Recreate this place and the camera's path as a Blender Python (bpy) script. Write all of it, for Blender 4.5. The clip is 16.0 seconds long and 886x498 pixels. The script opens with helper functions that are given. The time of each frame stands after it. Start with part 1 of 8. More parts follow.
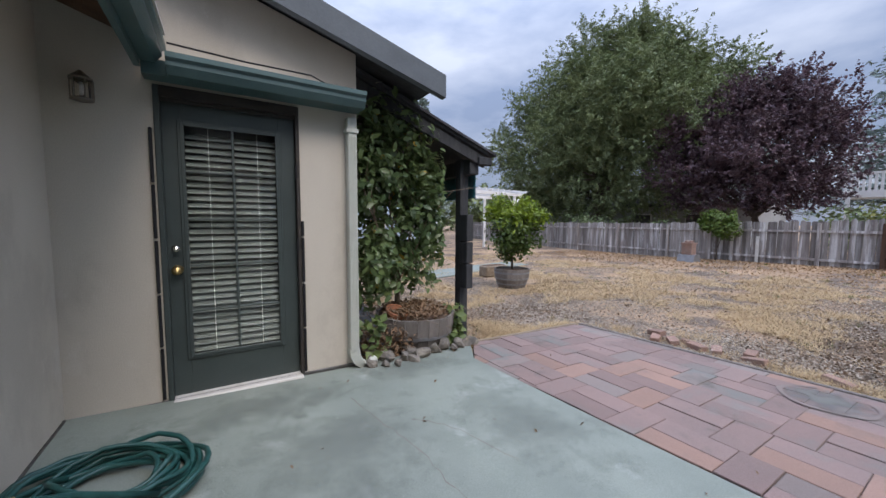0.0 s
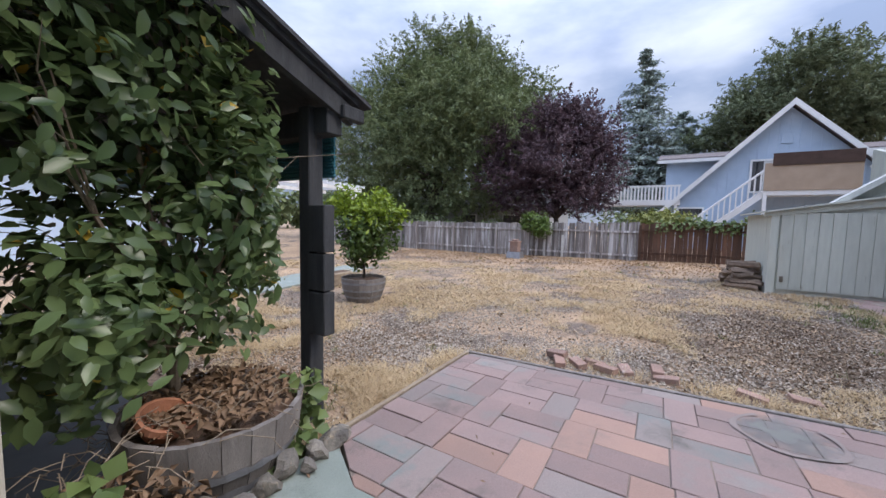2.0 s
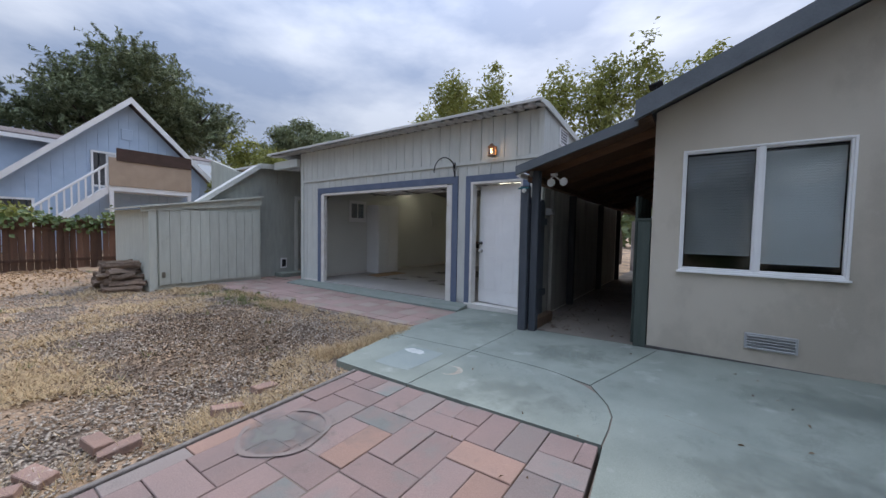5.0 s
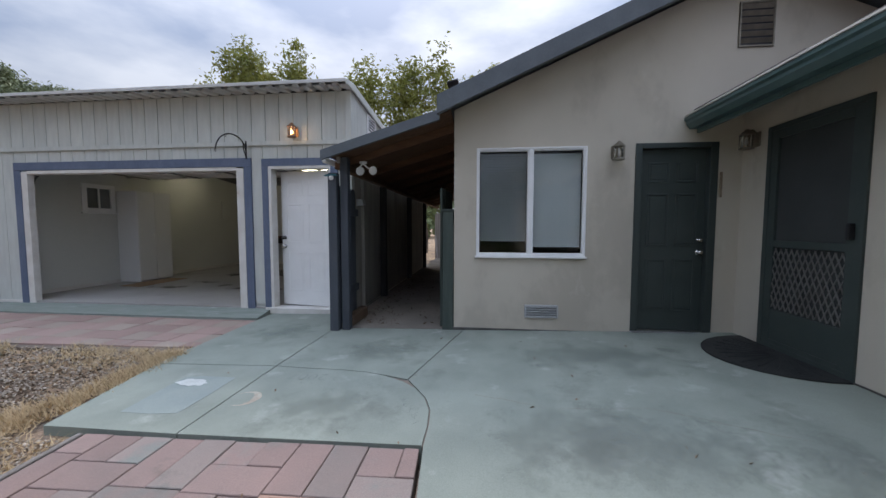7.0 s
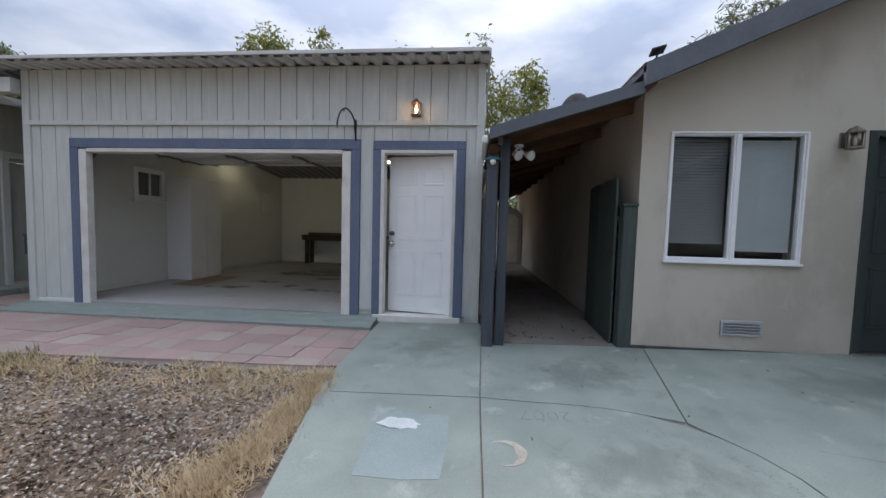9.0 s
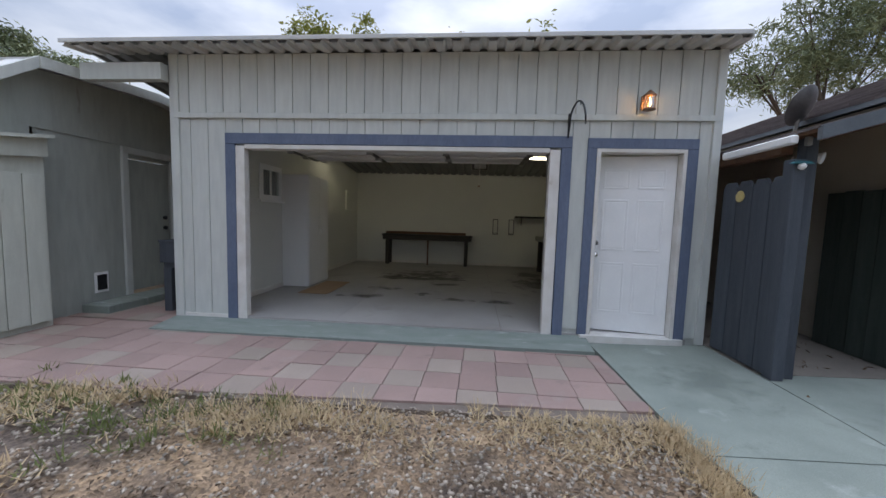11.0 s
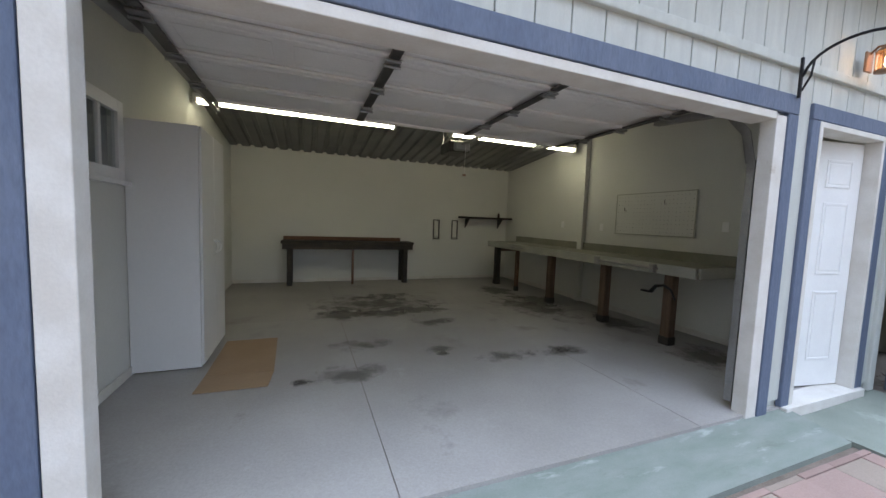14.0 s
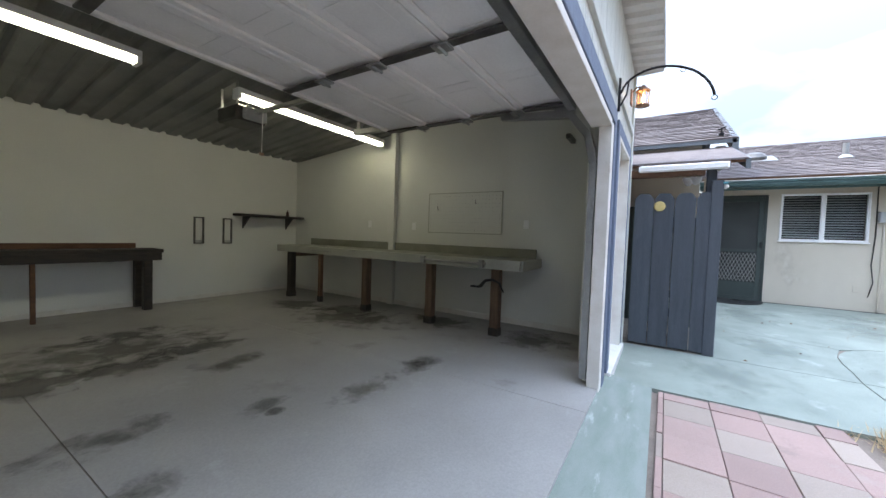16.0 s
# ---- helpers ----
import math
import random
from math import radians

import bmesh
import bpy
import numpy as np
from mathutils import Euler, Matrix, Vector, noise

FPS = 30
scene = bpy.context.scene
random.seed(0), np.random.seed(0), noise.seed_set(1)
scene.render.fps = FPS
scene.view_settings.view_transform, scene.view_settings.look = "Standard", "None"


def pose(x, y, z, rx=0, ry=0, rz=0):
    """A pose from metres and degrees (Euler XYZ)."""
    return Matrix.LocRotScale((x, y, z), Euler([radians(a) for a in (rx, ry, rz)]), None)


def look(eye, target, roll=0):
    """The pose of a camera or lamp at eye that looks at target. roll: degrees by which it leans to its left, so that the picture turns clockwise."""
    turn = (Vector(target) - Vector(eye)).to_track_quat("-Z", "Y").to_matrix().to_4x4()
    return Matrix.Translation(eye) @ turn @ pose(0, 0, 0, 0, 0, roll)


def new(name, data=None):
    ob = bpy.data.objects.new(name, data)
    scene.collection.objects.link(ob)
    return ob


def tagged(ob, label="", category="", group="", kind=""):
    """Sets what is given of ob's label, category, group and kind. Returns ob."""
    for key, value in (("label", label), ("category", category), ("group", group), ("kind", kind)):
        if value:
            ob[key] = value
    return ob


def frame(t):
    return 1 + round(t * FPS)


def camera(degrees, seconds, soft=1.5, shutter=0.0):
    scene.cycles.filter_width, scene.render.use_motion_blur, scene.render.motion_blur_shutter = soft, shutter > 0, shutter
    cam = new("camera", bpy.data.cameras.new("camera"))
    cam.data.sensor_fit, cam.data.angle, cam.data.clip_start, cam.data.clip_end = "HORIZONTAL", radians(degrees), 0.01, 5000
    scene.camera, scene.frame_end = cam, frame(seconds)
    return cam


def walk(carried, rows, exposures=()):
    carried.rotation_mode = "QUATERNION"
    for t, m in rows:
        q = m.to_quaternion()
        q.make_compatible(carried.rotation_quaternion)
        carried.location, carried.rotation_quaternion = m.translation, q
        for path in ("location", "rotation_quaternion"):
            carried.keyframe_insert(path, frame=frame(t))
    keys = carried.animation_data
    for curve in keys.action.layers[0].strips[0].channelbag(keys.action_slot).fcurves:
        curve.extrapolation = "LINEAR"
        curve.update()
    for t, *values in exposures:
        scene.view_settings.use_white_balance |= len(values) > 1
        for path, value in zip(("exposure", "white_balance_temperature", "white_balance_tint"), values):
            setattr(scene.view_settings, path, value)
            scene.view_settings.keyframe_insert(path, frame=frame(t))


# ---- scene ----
cam = camera(102.3, 16.0)
PATH = [
    (0, (0.128, 0.077, 1.281), (1.181, 1.77, 1.129), 0.3),
    (0.5, (0.219, 0.447, 1.284), (1.228, 2.167, 1.132), 0.4),
    (1, (0.412, 0.842, 1.282), (1.466, 2.535, 1.132), 0.5),
    (1.5, (0.632, 1.18, 1.267), (1.953, 2.676, 1.12), 0.6),
    (2, (0.927, 1.49, 1.273), (2.63, 2.527, 1.121), 1.2),
    (2.5, (1.191, 1.721, 1.288), (3.082, 2.354, 1.139), 1.1),
    (3, (1.476, 1.898, 1.272), (3.471, 1.898, 1.134), 1.3),
    (3.5, (1.719, 1.968, 1.241), (3.655, 1.482, 1.115), 1.6),
    (4, (1.877, 1.994, 1.225), (3.623, 1.025, 1.115), 1.5),
    (4.5, (1.893, 2.001, 1.249), (3.374, 0.661, 1.142), 1.2),
    (5, (1.869, 1.947, 1.23), (3.028, 0.321, 1.133), 1.0),
    (5.2, (1.858, 1.912, 1.225), (2.894, 0.204, 1.126), 0.7),
    (7.3, (2.007, 1.55, 1.214), (2.179, -0.438, 1.084), 0.5),
    (7.5, (2.13, 1.482, 1.228), (2.289, -0.507, 1.094), 0.8),
    (8, (2.617, 1.337, 1.187), (2.767, -0.652, 1.05), 0.9),
    (8.5, (3.142, 1.234, 1.165), (3.301, -0.755, 1.035), 1.1),
    (9, (3.8, 1.129, 1.129), (3.973, -0.86, 1.013), 1.5),
    (9.5, (4.392, 1.098, 1.123), (4.585, -0.889, 1.01), 1.6),
    (10, (5.057, 1.031, 1.124), (5.27, -0.954, 1.009), 1.8),
    (10.2, (5.298, 1.019, 1.156), (5.517, -0.965, 1.028), 1.8),
    (12.3, (7.345, -0.094, 1.297), (7.246, -2.084, 1.125), 1.9),
    (12.5, (7.457, -0.29, 1.303), (7.305, -2.277, 1.133), 2.0),
    (13, (7.759, -0.783, 1.311), (7.439, -2.75, 1.146), 2.1),
    (13.5, (7.973, -1.232, 1.292), (7.459, -3.158, 1.133), 2.1),
    (14, (8.189, -1.713, 1.281), (7.473, -3.574, 1.126), 2.1),
    (14.5, (8.332, -2.138, 1.238), (7.388, -3.896, 1.095), 2.0),
    (15, (8.362, -2.561, 1.249), (7.197, -4.18, 1.105), 2.0),
    (15.5, (8.266, -2.726, 1.212), (6.843, -4.127, 1.103), 1.6),
    (16, (8.285, -2.754, 1.164), (6.588, -3.811, 1.085), 2.0),
]
walk(cam, [(t, look(eye, target, roll)) for t, eye, target, roll in PATH],
     [(0, 0.25, 6850, 15), (1.0, 0.36, 6800, 15), (2.5, 0.46, 6850, 15), (3.5, 0.26, 6950, 14), (5, 0.16, 7100, 13), (7.5, 0.28, 7450, 13), (10.2, 0.32, 7450, 13),
      (12.5, 0.76, 7450, 11), (13, 1.05, 7450, 11), (14, 1.38, 7300, 11), (15, 1.98, 7000, 10), (15.5, 2.08, 7000, 10), (16, 1.7, 7000, 10)])

# ---- light ----
SUN_ELEV, SUN_ROT = 50.0, 172.0
world = bpy.data.worlds.new("overcast_sky")
scene.world = world
world.use_nodes = True
wn, wl = world.node_tree.nodes, world.node_tree.links
wn.clear()
w_out = wn.new("ShaderNodeOutputWorld")
w_bg = wn.new("ShaderNodeBackground")
w_sky = wn.new("ShaderNodeTexSky")
w_sky.sky_type, w_sky.sun_disc = "NISHITA", False
w_sky.sun_elevation, w_sky.sun_rotation = radians(SUN_ELEV), radians(SUN_ROT)
w_co = wn.new("ShaderNodeTexCoord")
w_map = wn.new("ShaderNodeMapping")
w_map.inputs["Scale"].default_value = (1.0, 1.0, 2.6)
w_n1 = wn.new("ShaderNodeTexNoise")
w_n1.inputs["Scale"].default_value, w_n1.inputs["Detail"].default_value = 2.7, 8.0
w_n1.inputs["Roughness"].default_value = 0.52
w_ramp = wn.new("ShaderNodeValToRGB")
w_ramp.color_ramp.elements[0].position, w_ramp.color_ramp.elements[1].position = 0.38, 0.66
w_ramp.color_ramp.elements[0].color = (1.95, 2.65, 4.15, 1)
w_ramp.color_ramp.elements[1].color = (4.5, 5.25, 6.6, 1)
w_mix = wn.new("ShaderNodeMix")
w_mix.data_type = "RGBA"
w_mix.inputs[0].default_value = 0.86
wl.new(w_co.outputs["Generated"], w_map.inputs["Vector"])
wl.new(w_map.outputs["Vector"], w_n1.inputs["Vector"])
wl.new(w_n1.outputs["Fac"], w_ramp.inputs["Fac"])
wl.new(w_sky.outputs["Color"], w_mix.inputs[6])
wl.new(w_ramp.outputs["Color"], w_mix.inputs[7])
# an overcast sky grows brighter from the horizon to the zenith
w_sep = wn.new("ShaderNodeSeparateXYZ")
wl.new(w_co.outputs["Generated"], w_sep.inputs[0])
def sky_sum(kind, a, b):
    nd_ = wn.new("ShaderNodeMath")
    nd_.operation = kind
    for i, v in enumerate((a, b)):
        if isinstance(v, float):
            nd_.inputs[i].default_value = v
        else:
            wl.new(v, nd_.inputs[i])
    return nd_.outputs[0]


w_z = sky_sum("MAXIMUM", w_sep.outputs["Z"], 0.0)
w_up = sky_sum("ADD", sky_sum("ADD", sky_sum("MULTIPLY", w_z, 1.3), 0.75), sky_sum("MULTIPLY", sky_sum("POWER", w_z, 4.0), 4.2))
w_scale = wn.new("ShaderNodeVectorMath")
w_scale.operation = "SCALE"
wl.new(w_mix.outputs[2], w_scale.inputs[0])
wl.new(w_up, w_scale.inputs["Scale"])
wl.new(w_scale.outputs[0], w_bg.inputs["Color"])
w_bg.inputs["Strength"].default_value = 0.113
wl.new(w_bg.outputs["Background"], w_out.inputs["Surface"])
sun = new("sun", bpy.data.lights.new("sun", "SUN"))
sun.data.energy, sun.data.angle, sun.data.color = 1.5, radians(25), (1.0, 0.96, 0.9)
_a, _e = radians(SUN_ROT), radians(SUN_ELEV)
sun.matrix_world = look((math.sin(_a) * 30, math.cos(_a) * 30, 30 * math.tan(_e)), (0, 0, 0))


# ---- materials ----
def surf(name, c1, c2, scale=3.0, rough=0.8, bump=0.15, bscale=60.0, fine=0.25, metal=0.0, rand=0.0, island=0.0,
         stretch=(1, 1, 1), c3=None, s3=0.6, t3=0.62, c4=None, s4=0.9, t4=0.58, spec=0.3, coat=0.0):
    """A surface whose colour drifts from c1 to c2 at one scale, with fine grain, stains of c3 and relief."""
    m = bpy.data.materials.new(name)
    m.use_nodes = True
    n, l = m.node_tree.nodes, m.node_tree.links
    b = n["Principled BSDF"]
    b.inputs["Roughness"].default_value, b.inputs["Metallic"].default_value = rough, metal
    b.inputs["Specular IOR Level"].default_value = spec
    b.inputs["Coat Weight"].default_value = coat
    geo = n.new("ShaderNodeNewGeometry")
    mp = n.new("ShaderNodeMapping")
    mp.inputs["Scale"].default_value = stretch
    l.new(geo.outputs["Position"], mp.inputs["Vector"])

    def nz(sc, det=4.0, ro=0.55):
        t = n.new("ShaderNodeTexNoise")
        t.inputs["Scale"].default_value, t.inputs["Detail"].default_value, t.inputs["Roughness"].default_value = sc, det, ro
        l.new(mp.outputs["Vector"], t.inputs["Vector"])
        return t.outputs["Fac"]

    def ramp(v, a, z):
        r = n.new("ShaderNodeMapRange")
        r.inputs["From Min"].default_value, r.inputs["From Max"].default_value = a, z
        l.new(v, r.inputs["Value"])
        return r.outputs["Result"]

    def mixed(f, a, c, how="MIX"):
        x = n.new("ShaderNodeMix")
        x.data_type, x.blend_type = "RGBA", how
        for sock, v in ((0, f), (6, a), (7, c)):
            if hasattr(v, "links"):
                l.new(v, x.inputs[sock])
            else:
                x.inputs[sock].default_value = v if sock == 0 else (*v, 1)
        return x.outputs[2]

    col = mixed(ramp(nz(scale), 0.34, 0.66), c1, c2)
    if c3:
        col = mixed(ramp(nz(s3, 6.0, 0.65), t3, t3 + 0.09), col, c3)
    if c4:
        col = mixed(ramp(nz(s4, 9.0, 0.72), t4, t4 + 0.16), col, c4)
    g = ramp(nz(bscale, 3.0, 0.6), 0.25, 0.75)
    gr = n.new("ShaderNodeMapRange")
    gr.inputs["To Min"].default_value, gr.inputs["To Max"].default_value = 1 - fine, 1 + fine
    l.new(g, gr.inputs["Value"])
    val = gr.outputs["Result"]
    for amount, node, out in ((rand, "ShaderNodeObjectInfo", "Random"), (island, "ShaderNodeNewGeometry", "Random Per Island")):
        if amount:
            o = n.new(node)
            r = n.new("ShaderNodeMapRange")
            r.inputs["To Min"].default_value, r.inputs["To Max"].default_value = 1 - amount, 1 + amount
            l.new(o.outputs[out], r.inputs["Value"])
            k = n.new("ShaderNodeMath")
            k.operation = "MULTIPLY"
            l.new(val, k.inputs[0])
            l.new(r.outputs["Result"], k.inputs[1])
            val = k.outputs[0]
    sc = n.new("ShaderNodeVectorMath")
    sc.operation = "SCALE"
    l.new(col, sc.inputs[0])
    l.new(val, sc.inputs["Scale"])
    l.new(sc.outputs[0], b.inputs["Base Color"])
    if bump:
        bp = n.new("ShaderNodeBump")
        bp.inputs["Strength"].default_value, bp.inputs["Distance"].default_value = bump, 0.01
        l.new(g, bp.inputs["Height"])
        l.new(bp.outputs["Normal"], b.inputs["Normal"])
    return m


def leafy(name, c1, c2, rough=0.45, through_light=0.25):
    """Leaves: each its own tint between two colours, a little light comes through."""
    m = bpy.data.materials.new(name)
    m.use_nodes = True
    n, l = m.node_tree.nodes, m.node_tree.links
    b = n["Principled BSDF"]
    b.inputs["Roughness"].default_value = rough
    b.inputs["Specular IOR Level"].default_value = 0.35
    geo = n.new("ShaderNodeNewGeometry")
    nt = n.new("ShaderNodeTexNoise")
    nt.inputs["Scale"].default_value = 0.9
    l.new(geo.outputs["Position"], nt.inputs["Vector"])
    ad = n.new("ShaderNodeMath")
    ad.operation = "MULTIPLY_ADD"
    ad.inputs[1].default_value = 0.6
    l.new(geo.outputs["Random Per Island"], ad.inputs[0])
    sb = n.new("ShaderNodeMath")
    sb.operation = "MULTIPLY_ADD"
    sb.inputs[1].default_value, sb.inputs[2].default_value = 1.2, -0.4
    l.new(nt.outputs["Fac"], sb.inputs[0])
    l.new(sb.outputs[0], ad.inputs[2])
    x = n.new("ShaderNodeMix")
    x.data_type = "RGBA"
    l.new(ad.outputs[0], x.inputs[0])
    x.inputs[6].default_value, x.inputs[7].default_value = (*c1, 1), (*c2, 1)
    l.new(x.outputs[2], b.inputs["Base Color"])
    tr = n.new("ShaderNodeBsdfTranslucent")
    l.new(x.outputs[2], tr.inputs["Color"])
    ms = n.new("ShaderNodeMixShader")
    ms.inputs[0].default_value = through_light
    l.new(b.outputs["BSDF"], ms.inputs[1])
    l.new(tr.outputs["BSDF"], ms.inputs[2])
    l.new(ms.outputs["Shader"], n["Material Output"].inputs["Surface"])
    return m


def glow(name, colour, strength):
    m = bpy.data.materials.new(name)
    m.use_nodes = True
    b = m.node_tree.nodes["Principled BSDF"]
    b.inputs["Base Color"].default_value = (*colour, 1)
    b.inputs["Emission Color"].default_value = (*colour, 1)
    b.inputs["Emission Strength"].default_value = strength
    return m


def glassy(name, tint=(0.9, 0.95, 0.95), rough=0.02):
    m = bpy.data.materials.new(name)
    m.use_nodes = True
    b = m.node_tree.nodes["Principled BSDF"]
    b.inputs["Base Color"].default_value = (*tint, 1)
    b.inputs["Roughness"].default_value = rough
    b.inputs["Transmission Weight"].default_value = 1.0
    b.inputs["IOR"].default_value = 1.45
    return m


M_STUCCO = surf("stucco_paint", (0.58, 0.528, 0.445), (0.51, 0.462, 0.385), 1.1, 0.92, 0.22, 190, 0.07, c3=(0.46, 0.415, 0.345), s3=1.1, t3=0.545, c4=(0.60, 0.565, 0.50), s4=2.1, t4=0.60, stretch=(1, 1, 0.6))
M_FASCIA = surf("grey_green_trim_paint", (0.122, 0.138, 0.152), (0.10, 0.115, 0.127), 5, 0.6, 0.1, 90, 0.1)
M_GUTTER = surf("dark_green_metal_paint", (0.055, 0.108, 0.108), (0.072, 0.13, 0.13), 4, 0.4, 0.05, 120, 0.1, spec=0.5)
M_DOORGREEN = surf("dark_green_door_paint", (0.042, 0.055, 0.052), (0.05, 0.064, 0.06), 4, 0.45, 0.05, 150, 0.08, spec=0.45)
M_DOWNSPOUT = surf("pale_green_metal_paint", (0.52, 0.53, 0.47), (0.46, 0.48, 0.42), 6, 0.5, 0.05, 100, 0.08)
M_WHITE = surf("white_paint", (0.84, 0.84, 0.83), (0.80, 0.80, 0.79), 4, 0.5, 0.05, 120, 0.05)
M_WHITEWORN = surf("worn_white_paint", (0.68, 0.66, 0.62), (0.6, 0.57, 0.52), 6, 0.7, 0.08, 80, 0.04, c3=(0.42, 0.36, 0.29), s3=4, t3=0.7)
M_SIDING = surf("pale_grey_siding_paint", (0.56, 0.578, 0.54), (0.50, 0.517, 0.485), 2.5, 0.8, 0.25, 70, 0.06, rand=0.03, stretch=(6, 6, 1), c3=(0.40, 0.38, 0.34), s3=1.2, t3=0.66)
M_SHED = surf("pale_sage_siding_paint", (0.55, 0.565, 0.495), (0.49, 0.505, 0.44), 2.5, 0.85, 0.25, 70, 0.08, rand=0.05, stretch=(5, 5, 1), c3=(0.3, 0.28, 0.23), s3=1.6, t3=0.64)
# sage siding, darker than M_SHED: the roof overhang's shade is in the colour
M_OUTBUILDING = surf("shaded_sage_siding_paint", (0.40, 0.42, 0.375), (0.345, 0.362, 0.325), 2.5, 0.85, 0.25, 70, 0.08, stretch=(5, 5, 1), c3=(0.27, 0.26, 0.22), s3=1.6, t3=0.64)
M_BLUETRIM = surf("slate_blue_trim_paint", (0.105, 0.135, 0.20), (0.13, 0.16, 0.225), 6, 0.6, 0.2, 70, 0.12, stretch=(1, 1, 0.3), c3=(0.22, 0.25, 0.3), s3=6, t3=0.72)
M_BLUEGATE = surf("dark_slate_blue_wood", (0.058, 0.068, 0.082), (0.075, 0.085, 0.1), 5, 0.7, 0.3, 60, 0.15, rand=0.12, stretch=(4, 4, 0.4))
M_GREENGATE = surf("dark_green_wood", (0.05, 0.068, 0.06), (0.068, 0.085, 0.075), 5, 0.75, 0.3, 60, 0.15, rand=0.12, stretch=(4, 4, 0.4))
M_BLACKWOOD = surf("black_stained_wood", (0.035, 0.037, 0.04), (0.055, 0.056, 0.058), 5, 0.75, 0.35, 60, 0.2, stretch=(4, 4, 0.5), c3=(0.11, 0.085, 0.06), s3=3, t3=0.66)
M_RAFTER = surf("brown_rafter_wood", (0.16, 0.085, 0.05), (0.11, 0.06, 0.038), 4, 0.8, 0.3, 60, 0.2, stretch=(1, 6, 6))
M_CONCRETE = surf("green_tinted_concrete", (0.262, 0.292, 0.252), (0.205, 0.232, 0.202), 1.6, 0.82, 0.2, 150, 0.13, c3=(0.31, 0.335, 0.30), s3=2.6, t3=0.60, c4=(0.15, 0.165, 0.145), s4=1.05, t4=0.555)
M_CONCLIP = surf("worn_green_concrete", (0.20, 0.236, 0.206), (0.245, 0.272, 0.247), 3.0, 0.85, 0.25, 110, 0.14, stretch=(1, 4, 1), c3=(0.36, 0.385, 0.36), s3=2.2, t3=0.6, c4=(0.155, 0.175, 0.15), s4=1.6, t4=0.57)
M_GARFLOOR = surf("stained_garage_concrete", (0.365, 0.35, 0.33), (0.295, 0.28, 0.262), 0.8, 0.5, 0.12, 90, 0.10, c3=(0.25, 0.235, 0.215), s3=1.3, t3=0.59, c4=(0.42, 0.405, 0.385), s4=1.9, t4=0.60)
M_PASSAGE = surf("brown_passage_concrete", (0.27, 0.235, 0.20), (0.19, 0.165, 0.14), 1.4, 0.9, 0.2, 90, 0.12, c3=(0.12, 0.10, 0.08), s3=1.6, t3=0.58)
M_GARWALL = surf("cream_wall_paint", (0.665, 0.665, 0.622), (0.625, 0.628, 0.588), 0.8, 0.7, 0.08, 60, 0.03)
M_CABINET = surf("white_cabinet_board", (0.76, 0.76, 0.75), (0.73, 0.73, 0.72), 1.5, 0.4, 0.02, 60, 0.02)
M_DARKBENCH = surf("dark_bench_wood", (0.032, 0.03, 0.028), (0.055, 0.045, 0.038), 6, 0.65, 0.2, 60, 0.2, stretch=(1, 5, 5))
M_LEGWOOD = surf("brown_leg_wood", (0.16, 0.105, 0.07), (0.10, 0.065, 0.045), 6, 0.75, 0.2, 60, 0.2, stretch=(5, 5, 0.6))
M_BENCHTOP = surf("grey_green_bench_paint", (0.27, 0.27, 0.215), (0.22, 0.22, 0.175), 3, 0.6, 0.1, 60, 0.1)
M_BENCHEDGE = surf("pale_bench_edge_paint", (0.42, 0.42, 0.36), (0.35, 0.35, 0.30), 3, 0.6, 0.1, 60, 0.1)
M_STEEL = surf("galvanised_steel", (0.30, 0.30, 0.29), (0.38, 0.38, 0.37), 5, 0.42, 0.05, 80, 0.1, metal=0.85)
M_DARKSTEEL = surf("dark_oily_steel", (0.10, 0.095, 0.09), (0.16, 0.155, 0.15), 6, 0.45, 0.05, 80, 0.12, metal=0.7)
M_BRASS = surf("brass", (0.62, 0.45, 0.2), (0.5, 0.35, 0.15), 8, 0.28, 0, 60, 0.1, metal=1.0)
M_CHROME = surf("bright_nickel", (0.62, 0.6, 0.56), (0.55, 0.53, 0.5), 8, 0.2, 0, 60, 0.05, metal=1.0)
M_COPPER = surf("weathered_copper", (0.35, 0.19, 0.11), (0.25, 0.15, 0.1), 10, 0.45, 0.05, 90, 0.1, metal=0.8)
M_PEWTER = surf("pewter_lantern_metal", (0.2, 0.18, 0.15), (0.28, 0.25, 0.2), 10, 0.45, 0.05, 90, 0.1, metal=0.8)
M_BLACKIRON = surf("black_iron", (0.02, 0.02, 0.022), (0.03, 0.03, 0.033), 10, 0.5, 0.1, 90, 0.1, metal=0.4)
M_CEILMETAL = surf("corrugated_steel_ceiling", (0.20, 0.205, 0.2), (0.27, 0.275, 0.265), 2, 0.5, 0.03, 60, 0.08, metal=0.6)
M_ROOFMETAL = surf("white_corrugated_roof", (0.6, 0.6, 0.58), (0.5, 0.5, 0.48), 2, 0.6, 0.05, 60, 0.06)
M_GARDOOR = surf("white_steel_door_inside", (0.80, 0.79, 0.77), (0.73, 0.72, 0.70), 2, 0.5, 0.03, 60, 0.04)
M_SHINGLE = surf("grey_brown_shingle", (0.19, 0.165, 0.16), (0.145, 0.125, 0.125), 6, 0.9, 0.5, 160, 0.3, island=0.18)
M_SHINGLEDARK = surf("dark_roll_roofing", (0.05, 0.05, 0.055), (0.075, 0.075, 0.08), 4, 0.9, 0.4, 120, 0.25)
M_PAVER = surf("red_clay_paver", (0.265, 0.185, 0.165), (0.225, 0.168, 0.153), 2.2, 0.85, 0.35, 150, 0.14, rand=0.12, c3=(0.215, 0.19, 0.172), s3=1.1, t3=0.55, c4=(0.14, 0.118, 0.105), s4=2.4, t4=0.57)
